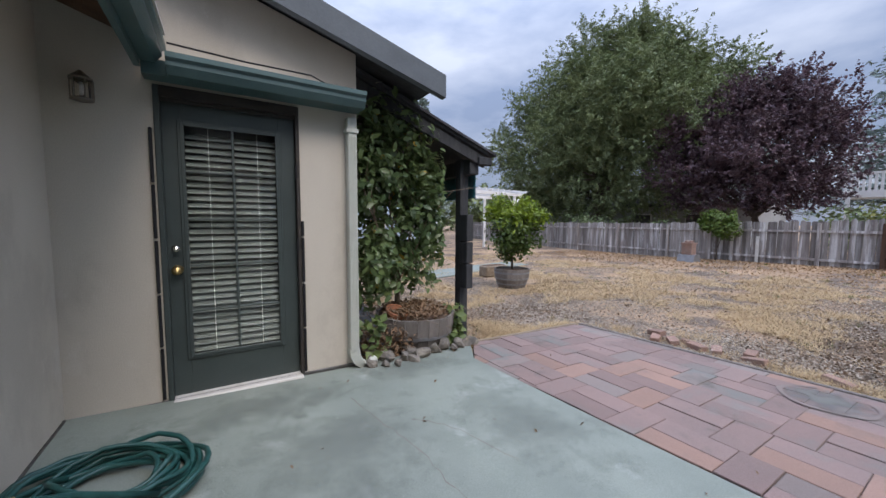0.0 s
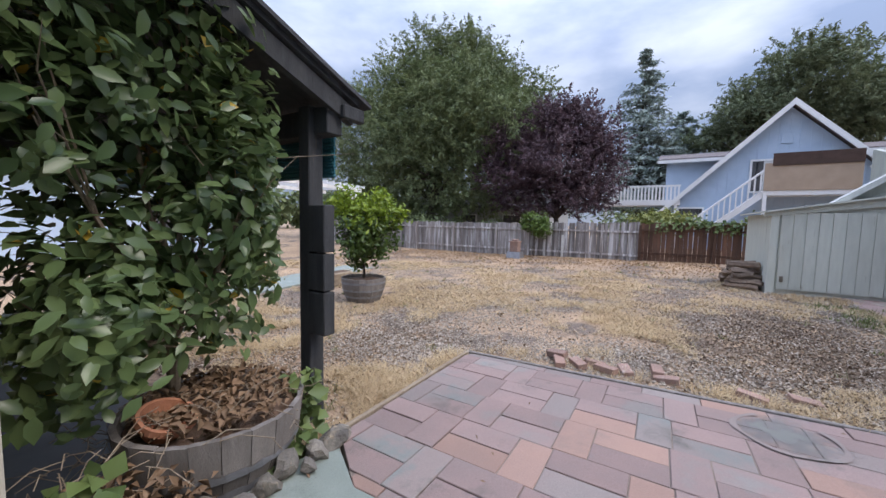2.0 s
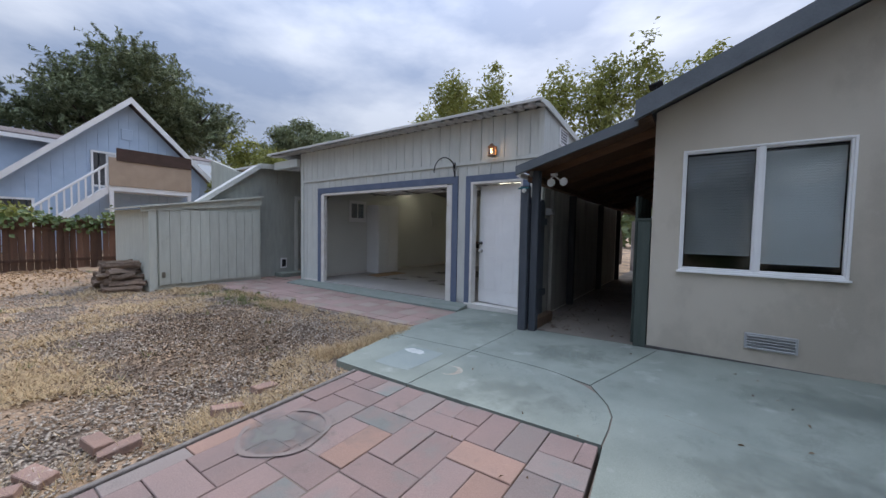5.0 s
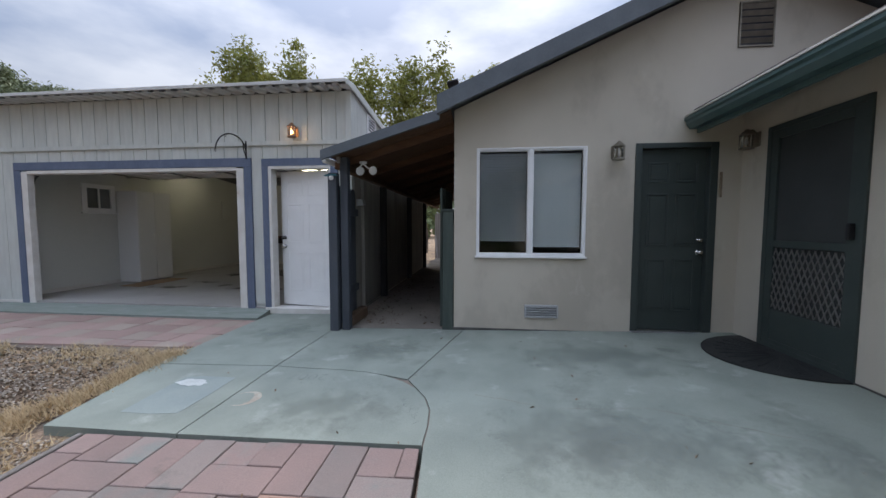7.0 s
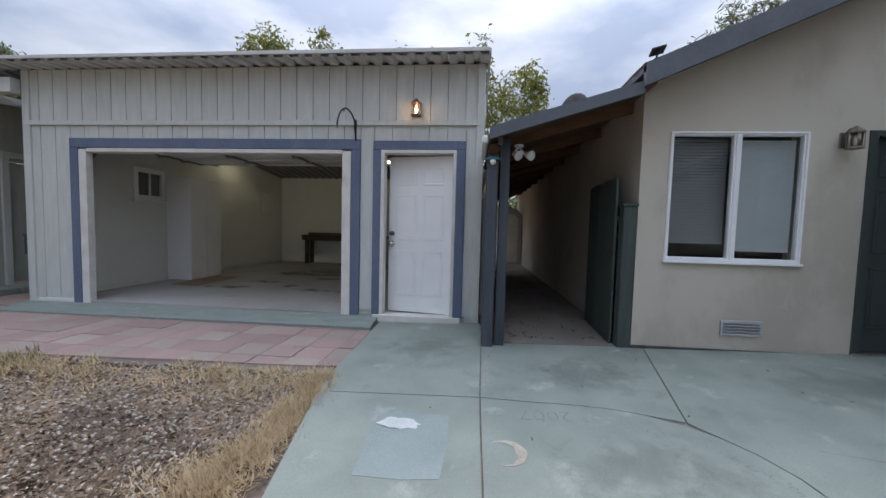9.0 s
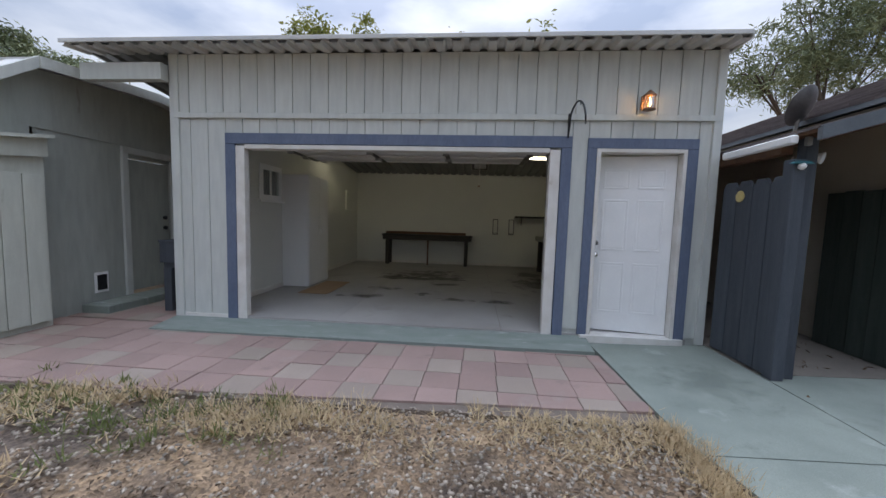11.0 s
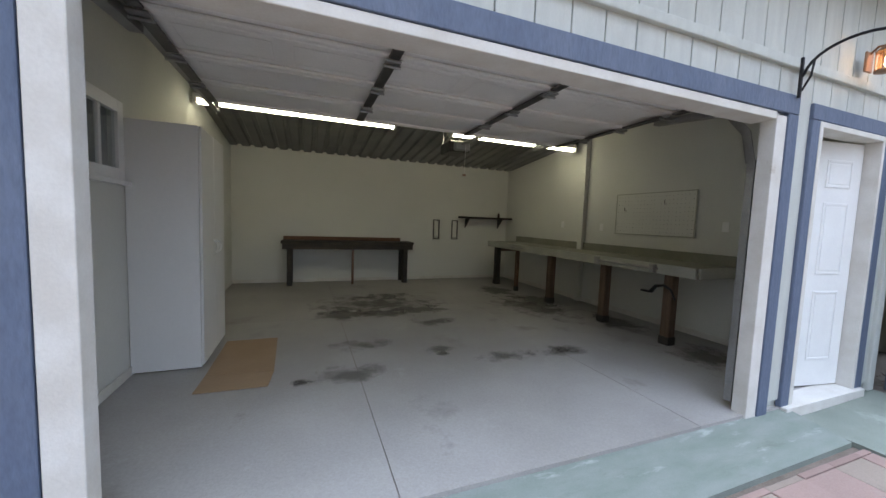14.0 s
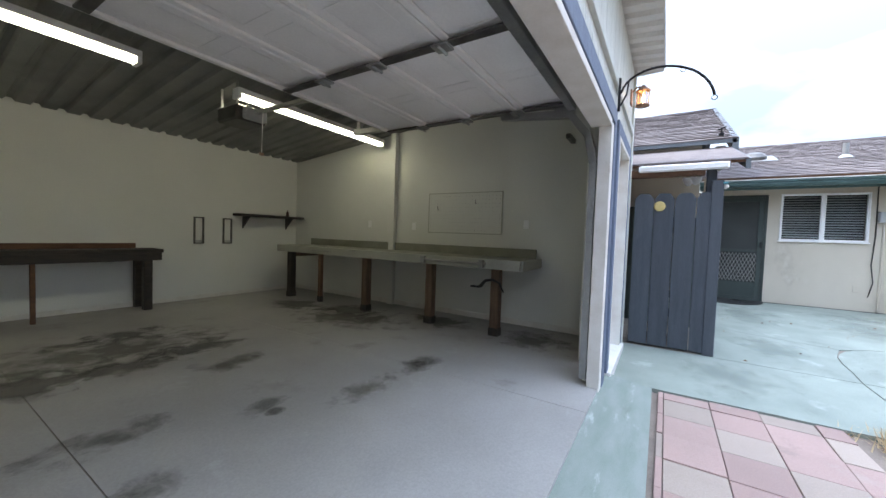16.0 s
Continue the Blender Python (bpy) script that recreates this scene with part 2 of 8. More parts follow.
M_PAVER2 = surf("orange_clay_paver", (0.325, 0.205, 0.16), (0.28, 0.185, 0.15), 2.2, 0.85, 0.3, 150, 0.12, rand=0.12, c3=(0.25, 0.175, 0.145), s3=1.5, t3=0.57, c4=(0.17, 0.125, 0.105), s4=2.4, t4=0.6)
M_PAVER3 = surf("grey_brown_paver", (0.225, 0.19, 0.172), (0.24, 0.19, 0.172), 2.2, 0.85, 0.3, 150, 0.12, rand=0.15, c3=(0.185, 0.19, 0.175), s3=1.5, t3=0.53, c4=(0.13, 0.118, 0.105), s4=2.4, t4=0.58)
M_TILEPINK = surf("pink_concrete_paver", (0.345, 0.235, 0.205), (0.305, 0.212, 0.186), 2.0, 0.85, 0.25, 150, 0.12, rand=0.10, c3=(0.34, 0.27, 0.235), s3=1.0, t3=0.58, c4=(0.215, 0.165, 0.145), s4=1.8, t4=0.59)
M_TILEBUFF = surf("buff_concrete_paver", (0.335, 0.268, 0.222), (0.305, 0.243, 0.203), 2.0, 0.85, 0.25, 150, 0.12, rand=0.10, c4=(0.22, 0.185, 0.15), s4=1.8, t4=0.6)
M_JOINTSOIL = surf("joint_sand", (0.22, 0.175, 0.145), (0.16, 0.128, 0.105), 9, 0.95, 0.3, 120, 0.25)
M_EARTH = surf("dry_earth_and_straw", (0.42, 0.29, 0.18), (0.27, 0.19, 0.13), 0.6, 0.95, 0.9, 34, 0.6, c3=(0.15, 0.115, 0.092), s3=0.7, t3=0.5)
M_GRAVEL = surf("grey_gravel", (0.41, 0.35, 0.285), (0.29, 0.243, 0.195), 30, 0.9, 0.2, 200, 0.1, island=0.4)
M_STRAW = leafy("dry_grass", (0.40, 0.285, 0.165), (0.61, 0.47, 0.285), 0.8, 0.2)
M_WEED = leafy("green_weed", (0.09, 0.12, 0.035), (0.2, 0.2, 0.07), 0.7)
M_BRICK = surf("old_brick", (0.32, 0.20, 0.155), (0.25, 0.17, 0.14), 8, 0.9, 0.4, 120, 0.15, rand=0.25, c3=(0.45, 0.38, 0.33), s3=9, t3=0.6)
M_FENCE = surf("weathered_fence_board", (0.32, 0.292, 0.272), (0.18, 0.155, 0.143), 1.4, 0.9, 0.4, 60, 0.2, rand=0.4, stretch=(7, 7, 0.5), c3=(0.50, 0.48, 0.465), s3=0.9, t3=0.52)
M_FENCERED = surf("reddish_fence_board", (0.16, 0.085, 0.055), (0.10, 0.06, 0.042), 1.4, 0.9, 0.4, 60, 0.2, rand=0.3, stretch=(7, 7, 0.5))
M_BARREL = surf("weathered_barrel_stave", (0.24, 0.215, 0.195), (0.17, 0.15, 0.135), 5, 0.85, 0.3, 80, 0.2, rand=0.15, stretch=(4, 4, 0.6))
M_HOOP = surf("grey_barrel_hoop", (0.22, 0.22, 0.23), (0.3, 0.3, 0.31), 8, 0.55, 0.1, 80, 0.12, metal=0.6)
M_ROCK = surf("field_stone", (0.22, 0.195, 0.16), (0.13, 0.118, 0.105), 9, 0.9, 0.5, 50, 0.2, rand=0.25, c3=(0.40, 0.31, 0.21), s3=6, t3=0.6)
M_TERRA = surf("terracotta", (0.47, 0.2, 0.11), (0.38, 0.17, 0.1), 8, 0.8, 0.1, 90, 0.1)
M_SOIL = surf("dark_litter", (0.14, 0.085, 0.055), (0.08, 0.055, 0.04), 12, 0.95, 0.6, 60, 0.35)
M_DEADLEAF = leafy("dead_leaves", (0.10, 0.062, 0.038), (0.27, 0.17, 0.10), 0.8, 0.1)
M_BARK = surf("bark", (0.12, 0.095, 0.075), (0.075, 0.06, 0.05), 8, 0.95, 0.6, 30, 0.3, stretch=(2, 2, 0.5))
M_TWIG = surf("pale_twig", (0.3, 0.24, 0.17), (0.2, 0.15, 0.11), 8, 0.9, 0.2, 60, 0.2)
L_CAMELLIA = leafy("glossy_dark_leaf", (0.045, 0.085, 0.036), (0.165, 0.225, 0.085), 0.28, 0.3)
L_IVY = leafy("ivy_leaf", (0.05, 0.09, 0.03), (0.17, 0.22, 0.07), 0.4, 0.2)
L_LIME = leafy("bright_green_leaf", (0.10, 0.17, 0.015), (0.30, 0.38, 0.04), 0.4, 0.3)
L_OAK = leafy("olive_green_leaf", (0.09, 0.125, 0.055), (0.27, 0.325, 0.15), 0.5, 0.2)
L_PURPLE = leafy("purple_plum_leaf", (0.055, 0.036, 0.045), (0.20, 0.125, 0.145), 0.45, 0.25)
# needles paler than their own green, with the haze of distance mixed in
L_DEODAR = leafy("hazed_blue_green_needles", (0.19, 0.245, 0.22), (0.38, 0.45, 0.41), 0.6, 0.1)
L_PINE = leafy("pine_needles", (0.10, 0.13, 0.07), (0.27, 0.31, 0.17), 0.6, 0.1)
L_LIGHT = leafy("yellow_green_leaf", (0.14, 0.16, 0.04), (0.32, 0.33, 0.10), 0.5, 0.3)
M_BLUEHOUSE = surf("light_blue_house_paint", (0.47, 0.58, 0.71), (0.42, 0.53, 0.66), 1.5, 0.85, 0.1, 30, 0.05)
M_TANPANEL = surf("tan_balcony_panel", (0.45, 0.34, 0.25), (0.40, 0.30, 0.22), 2, 0.85, 0.1, 40, 0.05)
M_DARKBROWN = surf("dark_brown_lattice", (0.09, 0.055, 0.045), (0.07, 0.045, 0.035), 3, 0.85, 0.1, 40, 0.15)
M_HOSE = surf("green_garden_hose", (0.012, 0.065, 0.06), (0.018, 0.085, 0.075), 12, 0.4, 0.0, 60, 0.1, spec=0.5)
M_RUBBER = surf("black_rubber", (0.02, 0.022, 0.022), (0.03, 0.032, 0.032), 8, 0.7, 0.3, 120, 0.2)
M_CARD = surf("brown_cardboard", (0.34, 0.23, 0.14), (0.30, 0.20, 0.12), 3, 0.85, 0.05, 50, 0.05)
M_GLASS = glassy("window_glass")
M_DARKROOM = surf("dark_interior", (0.10, 0.10, 0.10), (0.08, 0.08, 0.08), 2, 0.9, 0, 50, 0.05)
M_BLIND = surf("white_blind_slat", (0.66, 0.67, 0.66), (0.6, 0.61, 0.6), 3, 0.5, 0, 50, 0.04)
M_BLINDGREY = surf("grey_blind", (0.30, 0.30, 0.30), (0.26, 0.26, 0.265), 3, 0.6, 0, 50, 0.04)
M_SCREEN = surf("dark_insect_screen", (0.045, 0.05, 0.05), (0.055, 0.06, 0.06), 3, 0.7, 0.2, 400, 0.25)
M_LAMPGLOW = glow("warm_bulb", (1.0, 0.62, 0.28), 14.0)
M_TUBE = glow("fluorescent_tube", (1.0, 1.0, 0.82), 3.7)
M_CLEAR = glassy("lantern_glass", (0.95, 0.9, 0.82), 0.08)
M_YELLOW = surf("pale_yellow_paint", (0.62, 0.5, 0.22), (0.55, 0.43, 0.18), 5, 0.7, 0.1, 60, 0.1)
M_GREYPLASTIC = surf("grey_plastic", (0.42, 0.43, 0.44), (0.38, 0.39, 0.4), 3, 0.5, 0, 60, 0.05)
M_SCREENFRAME = surf("dark_grey_screen_frame", (0.045, 0.060, 0.057), (0.055, 0.070, 0.066), 4, 0.5, 0.03, 90, 0.08)
M_MULCH = leafy("dark_mulch", (0.09, 0.062, 0.044), (0.21, 0.148, 0.10), 0.9, 0.0)
M_FALLEN = leafy("orange_fallen_leaves", (0.27, 0.165, 0.09), (0.43, 0.29, 0.165), 0.8, 0.1)
M_TEAL = surf("teal_blue_paint", (0.03, 0.14, 0.17), (0.04, 0.18, 0.21), 5, 0.5, 0.1, 60, 0.12)


# ---- building blocks ----
def link(name, bm, mat, parent=None, smooth=False):
    me = bpy.data.meshes.new(name)
    bm.normal_update()
    bm.to_mesh(me)
    bm.free()
    if mat:
        me.materials.append(mat)
    if smooth:
        me.polygons.foreach_set("use_smooth", [True] * len(me.polygons))
    ob = new(name, me)
    return ob


def part(name, bm, material, parent, label="", smooth=False):
    """One mesh under a thing or a part; its vertices are in the world's metres."""
    ob = link(name, bm, material, None, smooth)
    ob.parent = parent
    ob.matrix_parent_inverse = WORLD[parent.name].inverted()
    WORLD[ob.name] = Matrix.Identity(4)
    if label:
        tagged(ob, label)
    return ob


WORLD = {}


def thing(name, at, label, category, group="", kind=""):
    """An empty at the base of a thing, which parents its parts."""
    ob = new(name)
    ob.empty_display_size = 0.1
    ob.location = at
    WORLD[ob.name] = Matrix.Translation(at)
    return tagged(ob, label, category, group, kind)


def solid(name, bm, material, label, category, group="", kind="", smooth=False):
    """A thing or a piece of the setting that is one mesh."""
    ob = link(name, bm, material, None, smooth)
    WORLD[ob.name] = Matrix.Identity(4)
    return tagged(ob, label, category, group, kind)


def piece(name, me, parent, m):
    """One of many alike pieces, which share their mesh."""
    ob = new(name, me)
    ob.parent = parent
    ob.matrix_parent_inverse = WORLD[parent.name].inverted()
    ob.matrix_basis = m
    return ob


def mesh_of(bm, mat, name="piece"):
    me = bpy.data.meshes.new(name)
    bm.normal_update()
    bm.to_mesh(me)
    bm.free()
    me.materials.append(mat)
    return me


def box(bm, x0, x1, y0, y1, z0, z1, bevel=0.0, m=None):
    r = bmesh.ops.create_cube(bm, size=1.0)
    vs = r["verts"]
    for v in vs:
        v.co = Vector(((x0 + x1) / 2 + v.co.x * (x1 - x0), (y0 + y1) / 2 + v.co.y * (y1 - y0), (z0 + z1) / 2 + v.co.z * (z1 - z0)))
    if m:
        bmesh.ops.transform(bm, matrix=m, verts=vs)
    if bevel:
        es = list({e for v in vs for e in v.link_edges})
        bmesh.ops.bevel(bm, geom=es, offset=bevel, segments=1, affect="EDGES")
    return bm


def B(*args, **kw):
    return box(bmesh.new(), *args, **kw)


def tube(bm, points, r, sides=8, r2=None):
    """A round bar along a line of points, tapering from r to r2."""
    pts = [Vector(p) for p in points]
    rings, up = [], Vector((0.13, 0.21, 0.97)).normalized()
    for i, p in enumerate(pts):
        d = (pts[min(i + 1, len(pts) - 1)] - pts[max(i - 1, 0)]).normalized()
        a = d.cross(up)
        if a.length < 0.05:
            a = d.cross(Vector((1, 0, 0)))
        a.normalize()
        c = d.cross(a)
        rr = r + ((r2 if r2 is not None else r) - r) * i / max(1, len(pts) - 1)
        rings.append([bm.verts.new(p + (a * math.cos(k * 2 * math.pi / sides) + c * math.sin(k * 2 * math.pi / sides)) * rr) for k in range(sides)])
    for q, w in zip(rings, rings[1:]):
        for k in range(sides):
            bm.faces.new((q[k], q[(k + 1) % sides], w[(k + 1) % sides], w[k]))
    bm.faces.new(rings[0][::-1])
    bm.faces.new(rings[-1])
    return bm


def lathe(bm, cx, cy, prof, sides=20):
    """A turned shape from (radius, height) pairs about an upright axis."""
    rings = [[bm.verts.new((cx + r * math.cos(2 * math.pi * k / sides), cy + r * math.sin(2 * math.pi * k / sides), z)) for k in range(sides)] for r, z in prof]
    for q, w in zip(rings, rings[1:]):
        for k in range(sides):
            bm.faces.new((q[k], q[(k + 1) % sides], w[(k + 1) % sides], w[k]))
    bm.faces.new(rings[0][::-1])
    bm.faces.new(rings[-1])
    return bm


def prism(bm, outline, axis, a, b):
    """Extrudes a 2D outline along x, y or z from a to b. The outline holds the other two coordinates in their order."""
    def co(p, v):
        return {"x": (v, p[0], p[1]), "y": (p[0], v, p[1]), "z": (p[0], p[1], v)}[axis]
    lo = [bm.verts.new(co(p, a)) for p in outline]
    hi = [bm.verts.new(co(p, b)) for p in outline]
    fs = [bm.faces.new(lo), bm.faces.new(hi)]
    for i in range(len(outline)):
        j = (i + 1) % len(outline)
        fs.append(bm.faces.new((lo[i], lo[j], hi[j], hi[i])))
    bmesh.ops.recalc_face_normals(bm, faces=fs)
    return bm


def slab(bm, outline, top, thick):
    """A flat polygon whose top follows the function top(x, y)."""
    hi = [bm.verts.new((x, y, top(x, y))) for x, y in outline]
    lo = [bm.verts.new((x, y, top(x, y) - thick)) for x, y in outline]
    fs = [bm.faces.new(hi), bm.faces.new(lo[::-1])]
    for i in range(len(outline)):
        j = (i + 1) % len(outline)
        fs.append(bm.faces.new((hi[i], lo[i], lo[j], hi[j])))
    bmesh.ops.recalc_face_normals(bm, faces=fs)
    return bm


def inset(outline, d):
    """The outline moved inwards by d."""
    area = sum(a[0] * b[1] - b[0] * a[1] for a, b in zip(outline, outline[1:] + outline[:1]))
    s = 1 if area > 0 else -1
    out = []
    for i, p in enumerate(outline):
        a, c = Vector(outline[i - 1]), Vector(outline[(i + 1) % len(outline)])
        e1, e2 = (Vector(p) - a).normalized(), (c - Vector(p)).normalized()
        n1, n2 = Vector((-e1.y, e1.x)) * s, Vector((-e2.y, e2.x)) * s
        n = (n1 + n2) / max(0.3, 1 + n1.dot(n2))
        out.append((p[0] + n.x * d, p[1] + n.y * d))
    return out


def clip(poly, region):
    """A polygon cut to a convex region that runs counter-clockwise."""
    for a, b in zip(region, region[1:] + region[:1]):
        def side(p):
            return (b[0] - a[0]) * (p[1] - a[1]) - (b[1] - a[1]) * (p[0] - a[0])
        out = []
        for p, q in zip(poly, poly[1:] + poly[:1]):
            sp, sq = side(p), side(q)
            if sp >= 0:
                out.append(p)
            if sp * sq < 0:
                k = sp / (sp - sq)
                out.append((p[0] + (q[0] - p[0]) * k, p[1] + (q[1] - p[1]) * k))
        poly = out
        if len(poly) < 3:
            return []
    return poly


def wall(axis, at, thick, lo, hi, z0, z1, holes=()):
    """An upright wall along x or y, from lo to hi, pierced by holes (lo, hi, z0, z1). It stands from at to at + thick."""
    bm = bmesh.new()
    cuts = sorted({lo, hi, *[h[0] for h in holes], *[h[1] for h in holes]})
    a, b = min(at, at + thick), max(at, at + thick)
    for p, q in zip(cuts, cuts[1:]):
        gaps = sorted((h[2], h[3]) for h in holes if h[0] <= p and h[1] >= q)
        z = z0
        for g0, g1 in gaps + [(z1, z1)]:
            if g0 - z > 1e-4:
                if axis == "x":
                    box(bm, p, q, a, b, z, g0)
                else:
                    box(bm, a, b, p, q, z, g0)
            z = g1
    return bm


def quads(name, verts, faces, mat, parent=None):
    me = bpy.data.meshes.new(name)
    me.from_pydata(verts, [], faces)
    me.materials.append(mat)
    ob = new(name, me)
    if parent:
        ob.parent = parent
        ob.matrix_parent_inverse = WORLD[parent.name].inverted()
    WORLD[ob.name] = Matrix.Identity(4)
    return ob


def leaves(name, centres, normals, length, width, mat, parent, seed, droop=0.0, fold=0.25, vary=0.35):
    """Folded four-cornered leaves at the given places, each turned at random about its outward way."""
    rng = np.random.default_rng(seed)
    n = len(centres)
    nor = normals + rng.normal(0, 0.55, (n, 3))
    nor /= np.linalg.norm(nor, axis=1, keepdims=True) + 1e-9
    way = rng.normal(0, 1, (n, 3))
    way[:, 2] -= droop
    way -= nor * (way * nor).sum(1, keepdims=True)
    way /= np.linalg.norm(way, axis=1, keepdims=True) + 1e-9
    side = np.cross(nor, way)
    s = (1 + rng.uniform(-vary, vary, (n, 1)))
    L, W = length * s, width * s
    v = np.empty((n, 4, 3))
    v[:, 0] = centres - way * L / 2
    v[:, 1] = centres + side * W / 2 + nor * W * fold
    v[:, 2] = centres + way * L / 2 - nor * L * 0.08
    v[:, 3] = centres - side * W / 2 + nor * W * fold
    idx = np.arange(n)[:, None] * 4
    tris = np.concatenate([idx + [0, 1, 2], idx + [0, 2, 3]], 1).reshape(-1, 3)
    me = bpy.data.meshes.new(name)
    me.vertices.add(4 * n)
    me.vertices.foreach_set("co", v.ravel())
    me.loops.add(6 * n)
    me.loops.foreach_set("vertex_index", tris.ravel())
    me.polygons.add(2 * n)
    me.polygons.foreach_set("loop_start", np.arange(0, 6 * n, 3))
    me.update(calc_edges=True)
    me.materials.append(mat)
    ob = new(name, me)
    if parent:
        ob.parent = parent
        ob.matrix_parent_inverse = WORLD[parent.name].inverted()
    WORLD[ob.name] = Matrix.Identity(4)
    return ob


def blades(name, centres, normals, length, width, mat, parent, seed, droop=0.0, vary=0.35):
    """Oval pointed leaves with a midrib fold and a drooping tip, for foliage close at hand."""
    rng = np.random.default_rng(seed)
    n = len(centres)
    nor = normals + rng.normal(0, 0.5, (n, 3))
    nor /= np.linalg.norm(nor, axis=1, keepdims=True) + 1e-9
    way = rng.normal(0, 1, (n, 3))
    way[:, 2] -= droop
    way -= nor * (way * nor).sum(1, keepdims=True)
    way /= np.linalg.norm(way, axis=1, keepdims=True) + 1e-9
    side = np.cross(nor, way)
    s = 1 + rng.uniform(-vary, vary, (n, 1))
    L, W = length * s, width * s
    bend = rng.uniform(0.05, 0.22, (n, 1))
    shape = ((0, 0, 0), (0.28, 0.43, 0.10), (0.62, 0.42, 0.10), (1, 0, 0), (0.62, -0.42, 0.10), (0.28, -0.43, 0.10), (0.28, 0, 0), (0.62, 0, 0))
    v = np.empty((n, 8, 3))
    for i, (u, w, h) in enumerate(shape):
        v[:, i] = centres + way * L * (u - 0.5) + side * W * w + nor * (W * h - L * bend * u * u)
    tri = np.array([(0, 1, 6), (1, 2, 7), (1, 7, 6), (2, 3, 7), (0, 6, 5), (6, 7, 4), (6, 4, 5), (7, 3, 4)])
    tris = (np.arange(n)[:, None, None] * 8 + tri).reshape(-1, 3)
    me = bpy.data.meshes.new(name)
    me.vertices.add(8 * n)
    me.vertices.foreach_set("co", v.ravel())
    me.loops.add(3 * len(tris))
    me.loops.foreach_set("vertex_index", tris.ravel())
    me.polygons.add(len(tris))
    me.polygons.foreach_set("loop_start", np.arange(0, 3 * len(tris), 3))
    me.polygons.foreach_set("use_smooth", np.ones(len(tris), dtype=bool))
    me.update(calc_edges=True)
    me.materials.append(mat)
    ob = new(name, me)
    if parent:
        ob.parent = parent
        ob.matrix_parent_inverse = WORLD[parent.name].inverted()
    WORLD[ob.name] = Matrix.Identity(4)
    return ob


def tufts(lobes, k, small, large, tall, seed, low=-0.3, out=1.03):
    """The lobes of a crown broken up by smaller lobes on their skins, for an uneven outline."""
    rng = random.Random(seed)
    res = [(c, tuple(q * 0.88 for q in r)) for c, r in lobes]
    for c, r in lobes:
        for _ in range(k):
            d = Vector((rng.gauss(0, 1), rng.gauss(0, 1), rng.gauss(0.3, 1))).normalized()
            if d.z < low:
                d.z = -d.z
            q = sum(r) / 3 * rng.uniform(small, large)
            res.append(((c[0] + d.x * r[0] * out, c[1] + d.y * r[1] * out, c[2] + d.z * r[2] * out), (q, q, q * tall * rng.uniform(0.7, 1.3))))
    return res


def clumps(lobes, count, spread, each, seed, shell=0.75):
    """Places and outward ways of leaves: small clumps scattered over the skins of a few lobes (centre, radii)."""
    rng = np.random.default_rng(seed)
    vol = np.array([r[0] * r[1] * r[2] for c, r in lobes]) ** 0.67
    cs, ns = [], []
    for (c, r), k in zip(lobes, (count * vol / vol.sum()).astype(int)):
        d = rng.normal(0, 1, (k, 3))
        d /= np.linalg.norm(d, axis=1, keepdims=True)
        rad = shell + (1.08 - shell) * rng.random((k, 1)) ** 0.8
        p = np.array(c) + d * np.array(r) * rad
        sz = spread * rng.uniform(0.55, 1.4, (k, 1, 1))
        q = p[:, None, :] + np.clip(rng.normal(0, 1, (k, each, 3)), -1.7, 1.7) * sz * np.array([1, 1, 0.7])
        cs.append(q.reshape(-1, 3))
        ns.append(np.repeat(d + np.array([0, 0, 0.35]), each, 0))
    return np.concatenate(cs), np.concatenate(ns)


# ---- ground ----
def yard(x, y):
    """The height of the dry garden."""
    return -0.05 - 0.02 * min(9.0, max(-1.0, y))


def patio(x, y):
    """The height of the concrete patio, which falls away from the house."""
    return 0.078 - 0.022 * max(-0.8, min(x, 5.0))


def brickbed(x, y):
    u, v = min(1, max(0, (x - 2.1) / 2.2)), min(1, max(0, (y + 0.2) / 3.3))
    return (1 - u) * (0.026 - 0.012 * v) + u * (-0.03 - 0.06 * v)


gxs = [-400, -150, -60, -25, -12, -6, -2, 0, 2, 3, 4, *[4.5 + 0.5 * i for i in range(28)], 20, 24, 30, 45, 80, 160, 400]
gys = [-400, -150, -60, -30, -18, -12, -6, -3, -1.5, *[-1 + 0.5 * i for i in range(24)], 13, 16, 20, 26, 40, 80, 160, 400]
gv = [(x, y, min(yard(x, y) - 0.03 + 0.018 * noise.noise((x * 0.9, y * 0.9, 0)), -0.075 if y > -0.5 else -0.09)) for y in gys for x in gxs]
gf = [(j * len(gxs) + i, j * len(gxs) + i + 1, (j + 1) * len(gxs) + i + 1, (j + 1) * len(gxs) + i) for j in range(len(gys) - 1) for i in range(len(gxs) - 1)]
ground = tagged(quads("ground", gv, gf, M_EARTH), "dry brown earth and straw-coloured garden ground", "ground", kind="structure")

